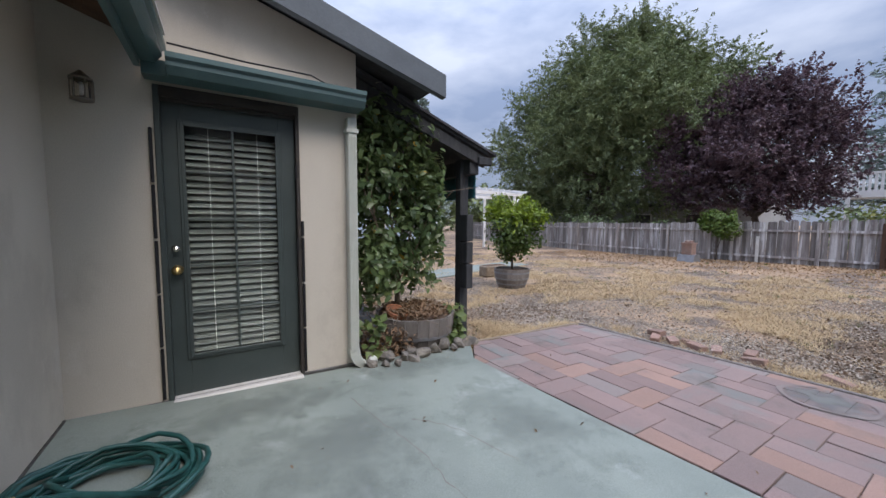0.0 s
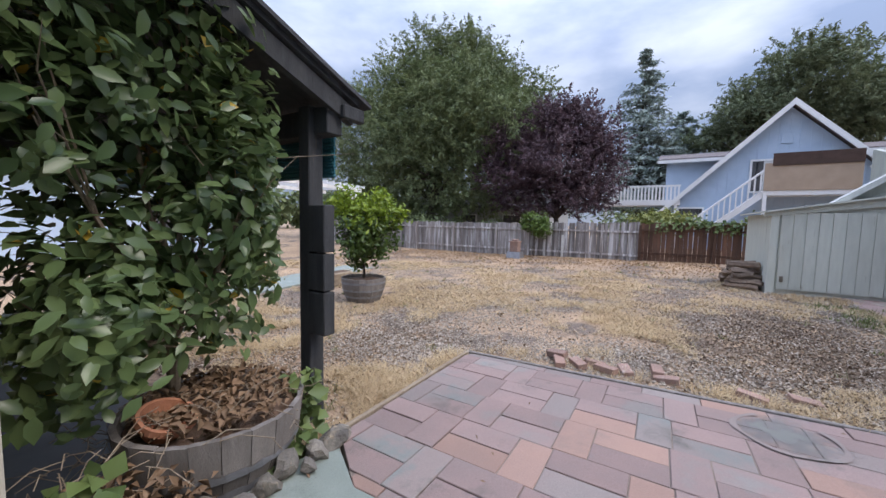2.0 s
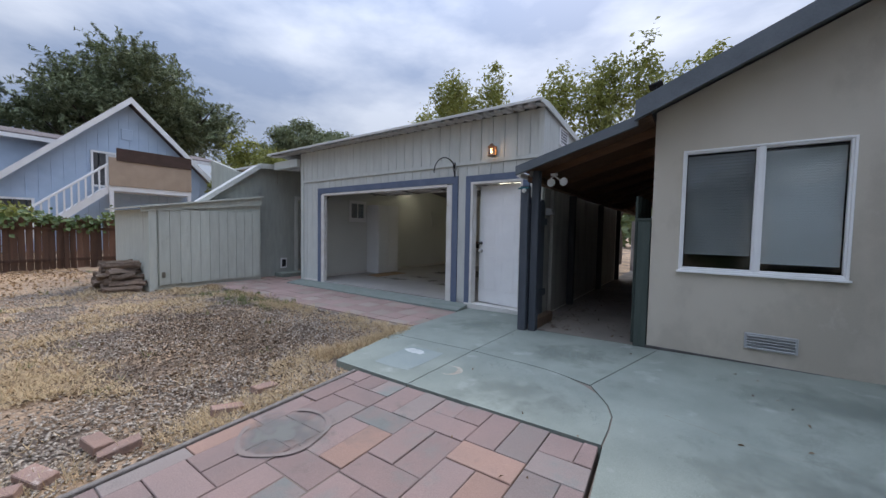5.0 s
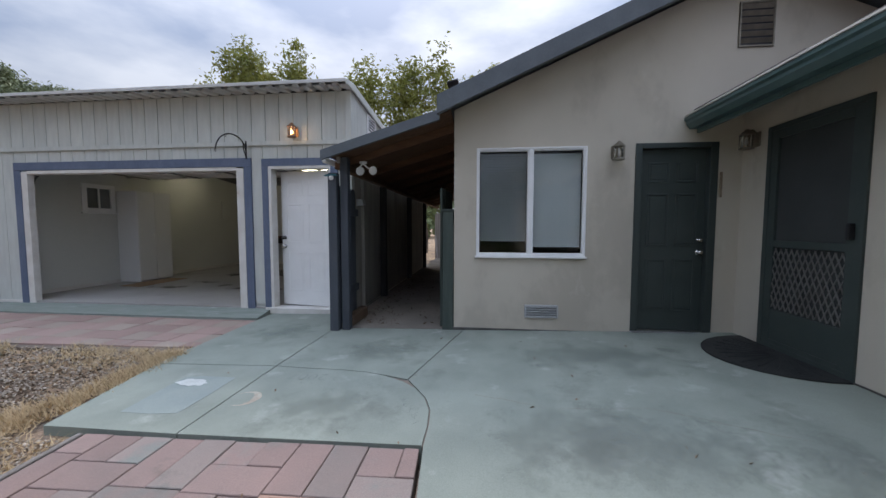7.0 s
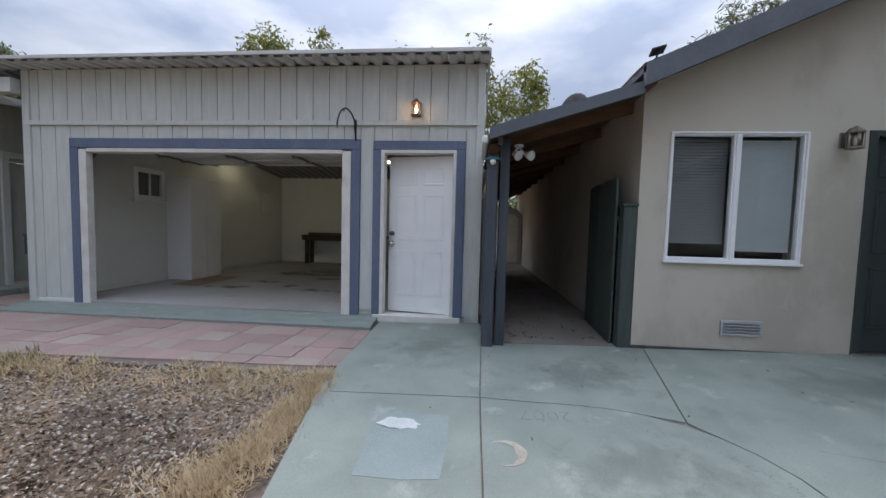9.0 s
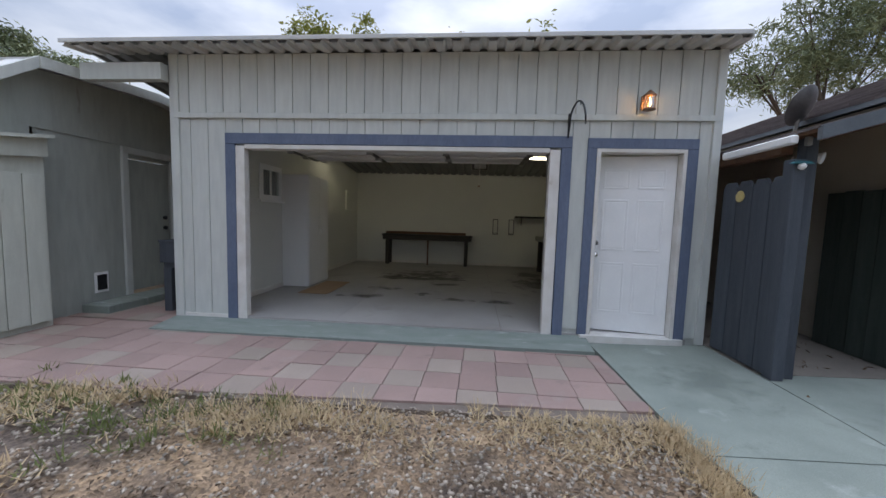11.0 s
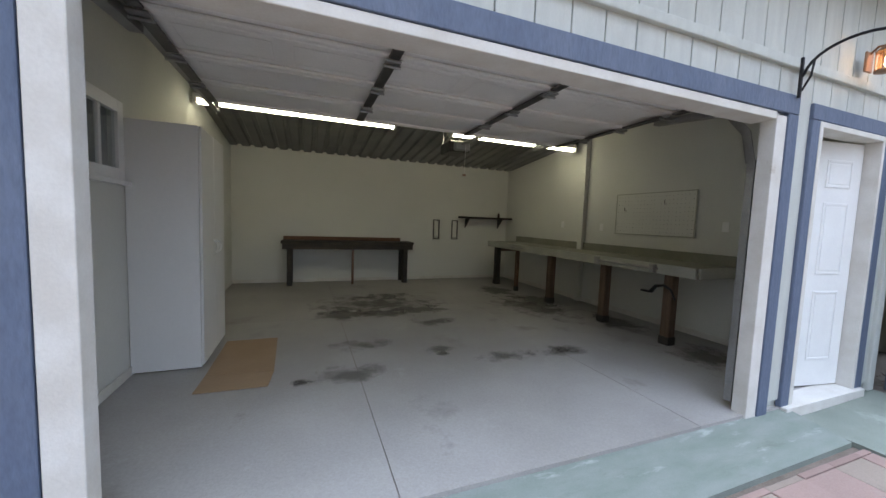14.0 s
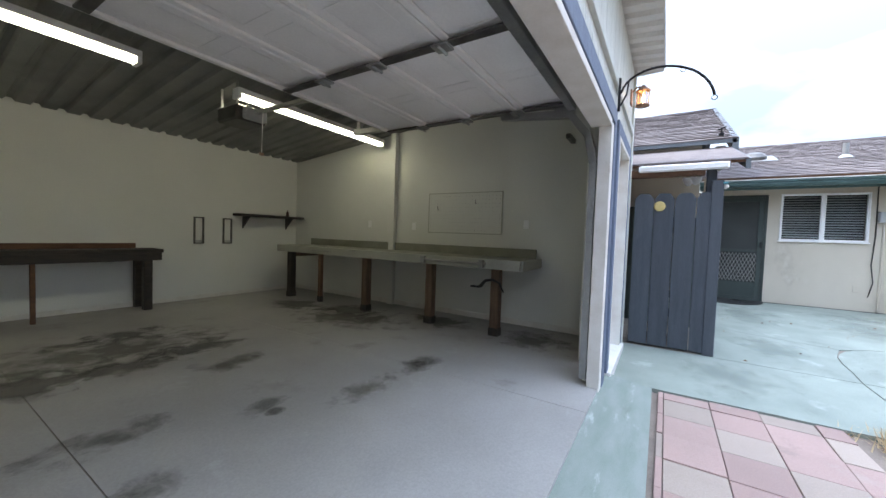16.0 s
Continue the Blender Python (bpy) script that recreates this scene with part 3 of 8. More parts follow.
# concrete panels, parted by tooled joints
pav = thing("pavement", (2, 0, 0), "green-tinted worn concrete patio slabs with tooled joints", "pavement", kind="structure")
ARC = [(3.40, -1.20), (3.15, -1.19), (2.90, -1.155), (2.73, -1.10), (2.55, -1.00), (2.43, -0.89), (2.34, -0.75), (2.28, -0.58), (2.265, -0.40)]
PANELS = [
    [(3.73, -0.20), (3.73, -1.235), (4.86, -1.225), (4.66, -0.22)],
    [(3.73, -1.235), (3.70, -2.42), (3.70, -3.14), (4.93, -3.14), (4.92, -2.80), (4.90, -1.53), (4.86, -1.225)],
    [(2.265, -0.20), *ARC[::-1], (3.73, -1.235), (3.73, -0.20)],
    [(2.52, -1.03), (2.15, -2.42), (3.70, -2.42), (3.73, -1.235), *ARC[:4]],
    [(-0.75, -2.45), (2.15, -2.42), (2.52, -1.03), *ARC[5:], (2.265, -0.20), (2.19, 0.65), (2.14, 1.26), (2.07, 2.64), (2.30, 3.02), (-0.75, 3.02)],
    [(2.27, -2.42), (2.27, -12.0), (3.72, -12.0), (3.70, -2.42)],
]
for outline in PANELS:
    bm = slab(bmesh.new(), inset(outline, 0.005), patio, 0.14)
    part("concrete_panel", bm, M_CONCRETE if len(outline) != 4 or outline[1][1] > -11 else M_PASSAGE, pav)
part("joint_bed", slab(bmesh.new(), [(-0.75, -2.45), (2.15, -2.44), (3.70, -3.14), (4.92, -3.14), (4.88, -1.3), (4.66, -0.24), (2.26, -0.21), (2.07, 2.62), (2.2, 3.0), (-0.75, 3.02)], lambda x, y: patio(x, y) - 0.012, 0.1), M_JOINTSOIL, pav)

# ---- house: a U of three wings round the patio ----
WX, SY, NY, EX, NEX = -0.70, -2.40, 2.99, 2.27, 1.10


def gable(pitch, eave_x, eave_z, ridge_x, y0, y1):
    bm = bmesh.new()
    other = 2 * ridge_x - eave_x
    prism(bm, [(eave_x, eave_z), (ridge_x, eave_z + pitch * abs(eave_x - ridge_x)), (other, eave_z)], "y", y0, y1)
    return bm


wall_south = solid("wall_south", wall("x", SY, -0.18, WX - 3.2, EX, -0.3, 2.50, [(0.838, 2.02, 0.885, 2.075), (-0.47, 0.345, -0.3, 2.09)]), M_STUCCO, "tan stucco gable wall with a window and a dark door", "wall", kind="structure")
part("gable", gable(0.43, EX, 2.50, -0.75, SY - 0.18, SY), M_STUCCO, wall_south)
wall_south_side = solid("wall_south_side", wall("y", EX, -0.18, -12.0, SY - 0.18, -0.3, 2.50), M_STUCCO, "tan stucco side wall along the covered passage", "wall", kind="structure")
wall_west = solid("wall_west", wall("y", WX, -0.18, SY, NY, -0.3, 2.45, [(-2.03, -1.17, -0.3, 2.12), (-0.97, 0.165, 1.28, 2.14)]), M_STUCCO, "tan stucco wall with a screen door and a window", "wall", kind="structure")
wall_north = solid("wall_north", wall("x", NY, 0.18, WX - 3.5, NEX, -0.3, 2.62, [(-0.206, 0.644, -0.3, 2.13)]), M_STUCCO, "tan stucco wall with a glazed green door", "wall", kind="structure")
part("gable", gable(0.28, NEX, 2.62, -2.2, NY, NY + 0.18), M_STUCCO, wall_north)
wall_north_side = solid("wall_north_side", wall("y", NEX, -0.18, NY + 0.18, 9.0, -0.3, 2.45), M_STUCCO, "tan stucco side wall behind the climbing shrub", "wall", kind="structure")
wall_back = solid("wall_back", wall("y", -6.5, -0.18, -12.0, 9.0, -0.3, 2.6), M_STUCCO, "tan stucco back wall of the house", "wall", kind="structure")
wall_end = solid("wall_end", wall("x", -12.0, -0.18, -6.5, 2.27, -0.3, 2.5), M_STUCCO, "tan stucco end wall of the house", "wall", kind="structure")
solid("wall_far_end", wall("x", 9.0, 0.18, -6.5, 1.1, -0.3, 2.5), M_STUCCO, "tan stucco end wall of the house", "wall", kind="structure")
solid("floor", B(-6.5, 2.05, -12, 9, -0.25, -0.12), M_DARKROOM, "dark floor inside the house", "floor", kind="structure")


def shingled(roof, pts, rows, thick=0.02):
    """Courses of shingles on a slope: pts are eave start, eave end, ridge end, ridge start."""
    a, b, c, d = [Vector(p) for p in pts]
    nor = (b - a).cross(d - a).normalized()
    if nor.z < 0:
        nor = -nor
    rng = random.Random(len(WORLD))
    verts, faces = [], []
    for i in range(rows):
        k0, k1 = i / rows, min(1.0, (i + 1.25) / rows)
        p, q, r, s = a.lerp(d, k0), b.lerp(c, k0), b.lerp(c, k1), a.lerp(d, k1)
        n = max(1, int((q - p).length / 0.32))
        off = rng.random()
        us = [0.0] + [min(1, (j + off) / n) for j in range(n + 1)]
        us = sorted(set(u for u in us if 0 <= u <= 1) | {0.0, 1.0})
        for u0, u1 in zip(us, us[1:]):
            if u1 - u0 < 1e-4:
                continue
            t = thick * rng.uniform(0.75, 1.2)
            u1s = u1 - 0.004 / max(0.3, (q - p).length)
            k = len(verts)
            f0, f1, g0, g1 = p.lerp(q, u0), p.lerp(q, u1s), s.lerp(r, u0), s.lerp(r, u1s)
            verts += [f0 + nor * 0.002, f1 + nor * 0.002, f1 + nor * t, f0 + nor * t, g1 + nor * 0.003, g0 + nor * 0.003]
            faces += [(k, k + 1, k + 2, k + 3), (k + 3, k + 2, k + 4, k + 5)]
    ob = quads("shingles", [tuple(v) for v in verts], faces, M_SHINGLE, roof)
    ob["kind"] = "stuff"


def slope(bm, pts, thick):
    a = [Vector(p) for p in pts]
    lo = [bm.verts.new(p) for p in a]
    hi = [bm.verts.new(p + Vector((0, 0, thick))) for p in a]
    fs = [bm.faces.new(lo), bm.faces.new(hi)]
    for i in range(4):
        fs.append(bm.faces.new((lo[i], lo[(i + 1) % 4], hi[(i + 1) % 4], hi[i])))
    bmesh.ops.recalc_face_normals(bm, faces=fs)
    return bm


# south wing: ridge along y
def roof_of(name, label, ex, ez, rx, y0, y1, fascia_y, pitch, under):
    rz = ez + pitch * abs(ex - rx)
    ox = 2 * rx - ex
    roof = thing(name, (rx, (y0 + y1) / 2, rz), label, "roof", kind="structure")
    for e in (ex, ox):
        part("roof_deck", slope(bmesh.new(), [(e, y0, ez), (e, y1, ez), (rx, y1, rz), (rx, y0, rz)], 0.05), under, roof)
        shingled(roof, [(e, y0 - 0.01, ez + 0.05), (e, y1 + 0.01, ez + 0.05), (rx, y1 + 0.01, rz + 0.05), (rx, y0 - 0.01, rz + 0.05)], 26)
        d = 0.045 if fascia_y > (y0 + y1) / 2 else -0.045
        bm = prism(bmesh.new(), [(e, ez - 0.12), (e, ez + 0.066), (rx, rz + 0.066), (rx, rz - 0.12)], "y", fascia_y - d, fascia_y + d * 0.5)
        part("fascia", bm, M_FASCIA, roof, "grey painted rake board")
    return roof


roof_south = roof_of("roof_south", "brown shingled gable roof with grey rake boards", 2.42, 2.477, -0.75, -12.2, -2.05, -2.05, 0.43, M_FASCIA)
roof_north = roof_of("roof_north", "brown shingled gable roof with grey rake boards", 1.80, 2.456, -2.2, 2.75, 9.2, 2.75, 0.28, M_BLACKWOOD)
roof_west = thing("roof_west", (-3.6, 0.3, 3.5), "brown shingled roof above a dark green gutter", "roof", kind="structure")
part("roof_deck", slope(bmesh.new(), [(-0.25, -2.5, 2.36), (-0.25, 2.95, 2.36), (-4.2, 2.95, 3.75), (-4.2, -2.5, 3.75)], 0.04), M_RAFTER, roof_west)
shingled(roof_west, [(-0.22, -2.5, 2.40), (-0.22, 2.95, 2.40), (-4.2, 5.0, 3.80), (-4.2, -5.0, 3.80)], 28)
part("roof_deck", slope(bmesh.new(), [(-8.1, -2.5, 2.36), (-8.1, 2.95, 2.36), (-4.2, 2.95, 3.75), (-4.2, -2.5, 3.75)], 0.04), M_RAFTER, roof_west)


def gutter_profile(s=1):
    return [(0, 0), (0.07 * s, 0), (0.105 * s, 0.045), (0.105 * s, 0.07), (0.125 * s, 0.085), (0.125 * s, 0.115), (0.11 * s, 0.115), (0.11 * s, 0.095), (0.012 * s, 0.03), (0, 0.115)]


# the west gutter, and its return above the north door
gw = thing("gutter", (-0.25, 0, 2.24), "dark green metal gutter along the eave", "gutter")
part("trough", prism(bmesh.new(), [(-0.24 + p, 2.22 + q) for p, q in gutter_profile()], "y", -2.38, 2.86), M_GUTTER, gw)
part("fascia", B(-0.27, -0.242, -2.38, 2.86, 2.18, 2.36), M_GUTTER, gw)
part("return_trough", prism(bmesh.new(), [(2.86 - p, 2.142 + q) for p, q in gutter_profile()], "x", -0.112, 1.10), M_GUTTER, gw)
part("return_fascia", B(-0.24, 1.10, 2.862, 2.985, 2.15, 2.24), M_GUTTER, gw)
part("flashing", slope(bmesh.new(), [(-0.11, 2.76, 2.248), (1.09, 2.76, 2.248), (1.09, 2.985, 2.285), (-0.11, 2.985, 2.285)], 0.008), M_WHITEWORN, gw, "grey mineral flashing strip")
part("drip_edge", B(-0.24, -0.105, -2.36, 2.74, 2.338, 2.352), M_WHITEWORN, gw, "pale worn drip edge")
ds = thing("downspout", (1.04, 2.93, 0.06), "pale green ribbed metal downspout with a curved foot", "downspout")
bm = bmesh.new()
box(bm, 1.0, 1.075, 2.905, 2.985, 0.2, 2.1, 0.008)
dpipe = part("pipe", bm, M_DOWNSPOUT, ds)
for i in range(6):
    part("rib", B(1.006 + i * 0.0115, 1.011 + i * 0.0115, 2.900, 2.906, 0.2, 1.95), M_DOWNSPOUT, dpipe)
bm = bmesh.new()
prof = [(0.20, 0.0), (0.13, 0.012), (0.085, 0.045), (0.062, 0.085), (0.056, 0.13)]
for i in range(9):
    a = radians(i * 9)
    y = 2.945 - 0.17 * (1 - math.cos(a)) * 0.7
    x = 1.037 + 0.16 * (1 - math.cos(a))
    box(bm, x - 0.042, x + 0.042, 2.905, 2.985, 0.21 - 0.155 * math.sin(a) - 0.02, 0.21 - 0.155 * math.sin(a) + 0.012, 0.004)
box(bm, 1.15, 1.24, 2.90, 2.985, 0.055, 0.125, 0.02)
part("elbow", bm, M_DOWNSPOUT, ds)
part("strap", B(0.99, 1.085, 2.895, 2.988, 1.98, 2.01), M_DOWNSPOUT, ds)


# ---- garage ----
GY, GX0, GX1, GBACK, GFL = -3.14, 3.74, 9.72, -8.85, 0.05


def gtop(y):
    """The height of the garage ceiling, which falls to the back."""
    return 3.06 - (GY - y) * 0.108


garage_front = solid("garage_front", wall("x", GY - 0.02, -0.10, GX0, GX1, -0.25, 3.05, [(5.315, 8.955, -0.25, 2.05), (4.037, 4.943, -0.25, 2.05)]), M_SIDING, "pale grey grooved siding wall of the garage", "wall", kind="structure")
wall_garage_east = solid("wall_garage_east", wall("y", 9.72, -0.31, GBACK, GY - 0.12, -0.25, 2.42, [(-4.90, -4.32, 1.50, 2.0)]), M_GARWALL, "cream painted garage side wall with a small window", "wall", kind="structure")
wall_garage_west = solid("wall_garage_west", wall("y", 3.74, 0.18, GBACK, GY - 0.12, -0.25, 2.42), M_GARWALL, "cream painted garage side wall behind the workbench", "wall", kind="structure")
wall_garage_back = solid("wall_garage_back", wall("x", GBACK, -0.15, 3.74, 9.72, -0.25, 2.5), M_GARWALL, "cream painted back wall of the garage", "wall", kind="structure")
for w, x0, x1 in ((wall_garage_east, 9.41, 9.72), (wall_garage_west, 3.74, 3.92)):
    part("upper_wall", prism(bmesh.new(), [(GBACK, 2.42), (GY - 0.12, 2.42), (GY - 0.12, gtop(GY - 0.12)), (GBACK, gtop(GBACK))], "x", x0, x1), M_GARWALL, w)
floor_garage = thing("floor_garage", (6.6, -6, GFL), "stained grey concrete garage floor with tooled joints", "floor", kind="structure")
for x0, x1 in ((3.9, 5.855), (5.861, 7.79), (7.796, 9.54)):
    for y0, y1 in ((-8.87, -6.16), (-6.154, -3.135)):
        part("concrete_panel", B(x0, x1, y0, y1, -0.2, GFL), M_GARFLOOR, floor_garage)
part("joint_bed", B(3.9, 9.54, -8.87, -3.14, -0.2, GFL - 0.008), M_JOINTSOIL, floor_garage)
lip = solid("threshold", slab(bmesh.new(), [(4.95, -2.79), (9.72, -2.74), (9.72, -3.16), (4.95, -3.16)], lambda x, y: 0.035 - 0.012 * (x - 5) / 5 if y < -3 else -0.022, 0.2), M_CONCLIP, "worn green painted concrete lip before the garage", "threshold", kind="structure")

# ribbed steel roof: wide pans between narrow ribs
def ribbed(bm, x0, x1, ya, yb, za, zb, pitch, rib, height):
    """A folded sheet from ya to yb whose ribs run along y; za and zb are its heights at the two ends."""
    line = []
    x = x0
    while x < x1 - pitch:
        line += [(x, 0.0), (x + pitch - rib, 0.0), (x + pitch - rib * 0.75, height), (x + pitch - rib * 0.25, height)]
        x += pitch
    line += [(x, 0.0), (x1, 0.0)]
    ra = [bm.verts.new((p, ya, za + h)) for p, h in line]
    rb = [bm.verts.new((p, yb, zb + h)) for p, h in line]
    for i in range(len(line) - 1):
        bm.faces.new((ra[i], ra[i + 1], rb[i + 1], rb[i]))
    return bm


garage_roof = thing("ceiling", (6.6, -6, 3.0), "ribbed steel roof sheets of the garage", "roof", kind="structure")
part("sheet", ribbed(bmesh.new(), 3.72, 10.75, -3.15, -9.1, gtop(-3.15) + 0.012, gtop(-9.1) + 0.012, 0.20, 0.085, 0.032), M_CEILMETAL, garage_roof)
part("top_sheet", slope(bmesh.new(), [(3.71, -3.15, gtop(-3.15) + 0.05), (10.75, -3.15, gtop(-3.15) + 0.05), (10.75, -9.1, gtop(-9.1) + 0.05), (3.71, -9.1, gtop(-9.1) + 0.05)], 0.008), M_ROOFMETAL, garage_roof)
part("overhang_sheet", ribbed(bmesh.new(), 3.70, 10.75, -2.862, -3.155, 3.022, 3.048, 0.18, 0.10, 0.034), M_ROOFMETAL, garage_roof, "white ribbed overhang of the roof sheets")
part("overhang_top", slope(bmesh.new(), [(3.70, -2.862, 3.06), (10.75, -2.862, 3.06), (10.75, -3.149, 3.09), (3.70, -3.149, 3.09)], 0.012), M_ROOFMETAL, garage_roof)
part("drip_edge", B(3.695, 10.77, -2.868, -2.85, 3.052, 3.094, 0.003), M_ROOFMETAL, garage_roof, "white metal drip edge")
part("side_fascia", prism(bmesh.new(), [(-2.87, 3.03), (-3.15, 3.02), (-9.1, gtop(-9.1) - 0.04), (-9.1, gtop(-9.1) + 0.06), (-3.15, 3.115), (-2.87, 3.09)], "x", 3.675, 3.70), M_SIDING, garage_roof)
part("header_beam", B(9.72, 10.7, -3.1, -3.0, 2.72, 2.9), M_SIDING, garage_roof)


def boards(parent, x0, x1, z0, z1, mat, y, pitch=0.203, thick=0.018, along="x"):
    """Grooved siding boards on a wall that faces along +y (or -x)."""
    k = max(1, round((x1 - x0) / pitch))
    w = (x1 - x0) / k
    bm = bmesh.new()
    box(bm, -w / 2 + 0.004, w / 2 - 0.004, 0, thick, 0, z1 - z0, 0.0015)
    me = mesh_of(bm, mat, "board")
    for i in range(k):
        c = x0 + (i + 0.5) * w
        m = Matrix.Translation((c, y, z0)) if along == "x" else Matrix.Translation((y, c, z0)) @ Matrix.Rotation(radians(90), 4, "Z")
        piece("board", me, parent, m)


boards(garage_front, GX0, GX1, 2.40, 3.04, M_SIDING, GY - 0.02)
boards(garage_front, 9.075, GX1, 0.06, 2.335, M_SIDING, GY - 0.02)
boards(garage_front, 5.20, 9.075, 2.175, 2.335, M_SIDING, GY - 0.02)
boards(garage_front, 5.03, 5.20, 0.10, 2.335, M_SIDING, GY - 0.02)
boards(garage_front, 3.93, 5.03, 2.16, 2.335, M_SIDING, GY - 0.02)
boards(garage_front, GX0, 3.93, 0.06, 2.335, M_SIDING, GY - 0.02)
part("band_board", B(GX0 - 0.01, GX1 + 0.01, GY - 0.018, GY + 0.025, 2.335, 2.395, 0.004), M_SIDING, garage_front)
part("corner_board", B(GX1 - 0.09, GX1 + 0.015, GY - 0.015, GY + 0.022, 0.0, 3.04, 0.004), M_SIDING, garage_front)
part("corner_board", B(GX0 - 0.015, GX0 + 0.07, GY - 0.015, GY + 0.022, 0.0, 3.04, 0.004), M_SIDING, garage_front)
part("base_board", B(9.077, GX1 - 0.092, GY - 0.018, GY + 0.012, 0.0, 0.06, 0.004), M_WHITEWORN, garage_front)
M_RAWPANEL = surf("bare_grey_wall_panel", (0.36, 0.35, 0.315), (0.28, 0.27, 0.24), 1.6, 0.85, 0.3, 70, 0.1, stretch=(4, 4, 0.6), c3=(0.19, 0.175, 0.15), s3=1.4, t3=0.6)
for i in range(5):
    part("wall_panel", B(3.722, 3.738, -8.8 + i * 1.12, -7.69 + i * 1.12, 0.0, 1.99, 0.002), M_RAWPANEL, wall_garage_west, "bare grey sheathing panel")
for i in range(28):
    y_ = -8.75 + i * 0.2
    part("board", B(3.722, 3.738, y_ + 0.004, y_ + 0.196, 1.995, gtop(y_) - 0.03, 0.0015), M_SIDING, wall_garage_west)
side_vent = thing("side_vent", (3.72, -3.95, 2.66), "small white louvred vent high on the garage side", "vent")
part("frame", B(3.70, 3.721, -4.18, -3.76, 2.64, 2.665, 0.002), M_WHITE, side_vent)
part("frame", B(3.70, 3.721, -4.18, -3.76, 2.895, 2.92, 0.002), M_WHITE, side_vent)
for y_ in (-4.18, -3.785):
    part("frame", B(3.70, 3.721, y_, y_ + 0.025, 2.666, 2.894, 0.002), M_WHITE, side_vent)
part("backing", B(3.715, 3.721, -4.15, -3.79, 2.667, 2.893), M_BLACKIRON, side_vent)
for i in range(5):
    part("slat", prism(bmesh.new(), [(3.702, 2.672 + i * 0.045), (3.714, 2.692 + i * 0.045), (3.714, 2.698 + i * 0.045), (3.702, 2.678 + i * 0.045)], "y", -4.154, -3.786), M_WHITE, side_vent)
# slate blue casing and pale jambs
trim = thing("trim", (7.1, GY, 0), "slate blue painted casing round the garage opening", "trim", kind="structure")
part("casing_side", B(8.957, 9.075, GY - 0.015, GY + 0.020, 0.0, 2.05, 0.004), M_BLUETRIM, trim)
part("casing_side", B(5.20, 5.31, GY - 0.015, GY + 0.020, 0.02, 2.05, 0.004), M_BLUETRIM, trim)
part("casing_top", B(5.20, 9.075, GY - 0.015, GY + 0.020, 2.052, 2.172, 0.004), M_BLUETRIM, trim)
for a, b in ((8.845, 8.952), (5.318, 5.425)):
    part("jamb", B(a, b, GY - 0.075, GY + 0.015, 0.02, 2.03, 0.003), M_WHITEWORN, trim, "worn white painted jamb")
part("jamb_head", B(5.427, 8.843, GY - 0.128, GY + 0.014, 2.0, 2.048, 0.003), M_WHITEWORN, trim, "worn white painted head jamb")
trim2 = thing("trim", (4.5, GY, 0), "slate blue painted casing round the side door", "trim", kind="structure")
part("casing_side", B(4.945, 5.04, GY - 0.015, GY + 0.020, 0.05, 2.05, 0.004), M_BLUETRIM, trim2)
part("casing_side", B(3.93, 4.035, GY - 0.015, GY + 0.020, 0.05, 2.05, 0.004), M_BLUETRIM, trim2)
part("casing_top", B(3.93, 5.04, GY - 0.015, GY + 0.020, 2.052, 2.155, 0.004), M_BLUETRIM, trim2)
part("jamb", B(4.90, 4.943, GY - 0.12, GY + 0.02, 0.05, 2.02, 0.003), M_WHITEWORN, trim2, "worn white painted jamb")
part("jamb", B(4.037, 4.075, GY - 0.12, GY + 0.02, 0.05, 2.02, 0.003), M_WHITEWORN, trim2, "worn white painted jamb")
part("jamb_head", B(4.037, 4.943, GY - 0.12, GY + 0.02, 2.012, 2.05, 0.003), M_WHITEWORN, trim2, "worn white painted head jamb")
part("sill", B(3.95, 5.02, GY - 0.12, GY + 0.05, -0.03, 0.052, 0.004), M_WHITEWORN, trim2, "white painted sill")

# ---- small buildings by the garage ----
shed2 = thing("outbuilding", (12.4, -5, 0), "sage green outbuilding with a door and a pet flap", "shed")
part("wall", wall("y", 11.1, 0.12, -8.5, -2.78, -0.2, 2.35, [(-4.60, -3.88, -0.2, 2.0)]), M_OUTBUILDING, shed2)
part("end_wall", prism(bmesh.new(), [(11.1, -0.2), (13.6, -0.2), (13.6, 3.2), (11.1, 2.5)], "y", -2.82, -2.70), M_OUTBUILDING, shed2)
part("rear_wall", prism(bmesh.new(), [(11.1, -0.2), (13.6, -0.2), (13.6, 3.2), (11.1, 2.5)], "y", -8.6, -8.5), M_OUTBUILDING, shed2)
part("roof", slope(bmesh.new(), [(10.90, -1.32, 1.74), (10.90, -2.74, 2.80), (11.24, -2.74, 2.80), (11.24, -1.32, 1.74)], 0.03), M_ROOFMETAL, shed2)
part("roof", slope(bmesh.new(), [(10.88, -2.74, 2.80), (10.88, -4.2, 2.90), (13.8, -4.2, 2.90), (13.8, -2.74, 2.80)], 0.05), M_ROOFMETAL, shed2)
part("roof", slope(bmesh.new(), [(10.88, -4.2, 2.90), (10.88, -8.8, 2.5), (13.8, -8.8, 2.5), (13.8, -4.2, 2.90)], 0.05), M_ROOFMETAL, shed2)
part("rake_board", prism(bmesh.new(), [(-1.30, 1.66), (-2.74, 2.74), (-2.74, 2.86), (-1.30, 1.78)], "x", 10.86, 10.895), M_SIDING, shed2)
part("eave_board", prism(bmesh.new(), [(-2.745, 2.74), (-4.2, 2.84), (-8.8, 2.44), (-8.8, 2.55), (-4.2, 2.96), (-2.745, 2.86)], "x", 10.84, 10.875), M_SIDING, shed2)
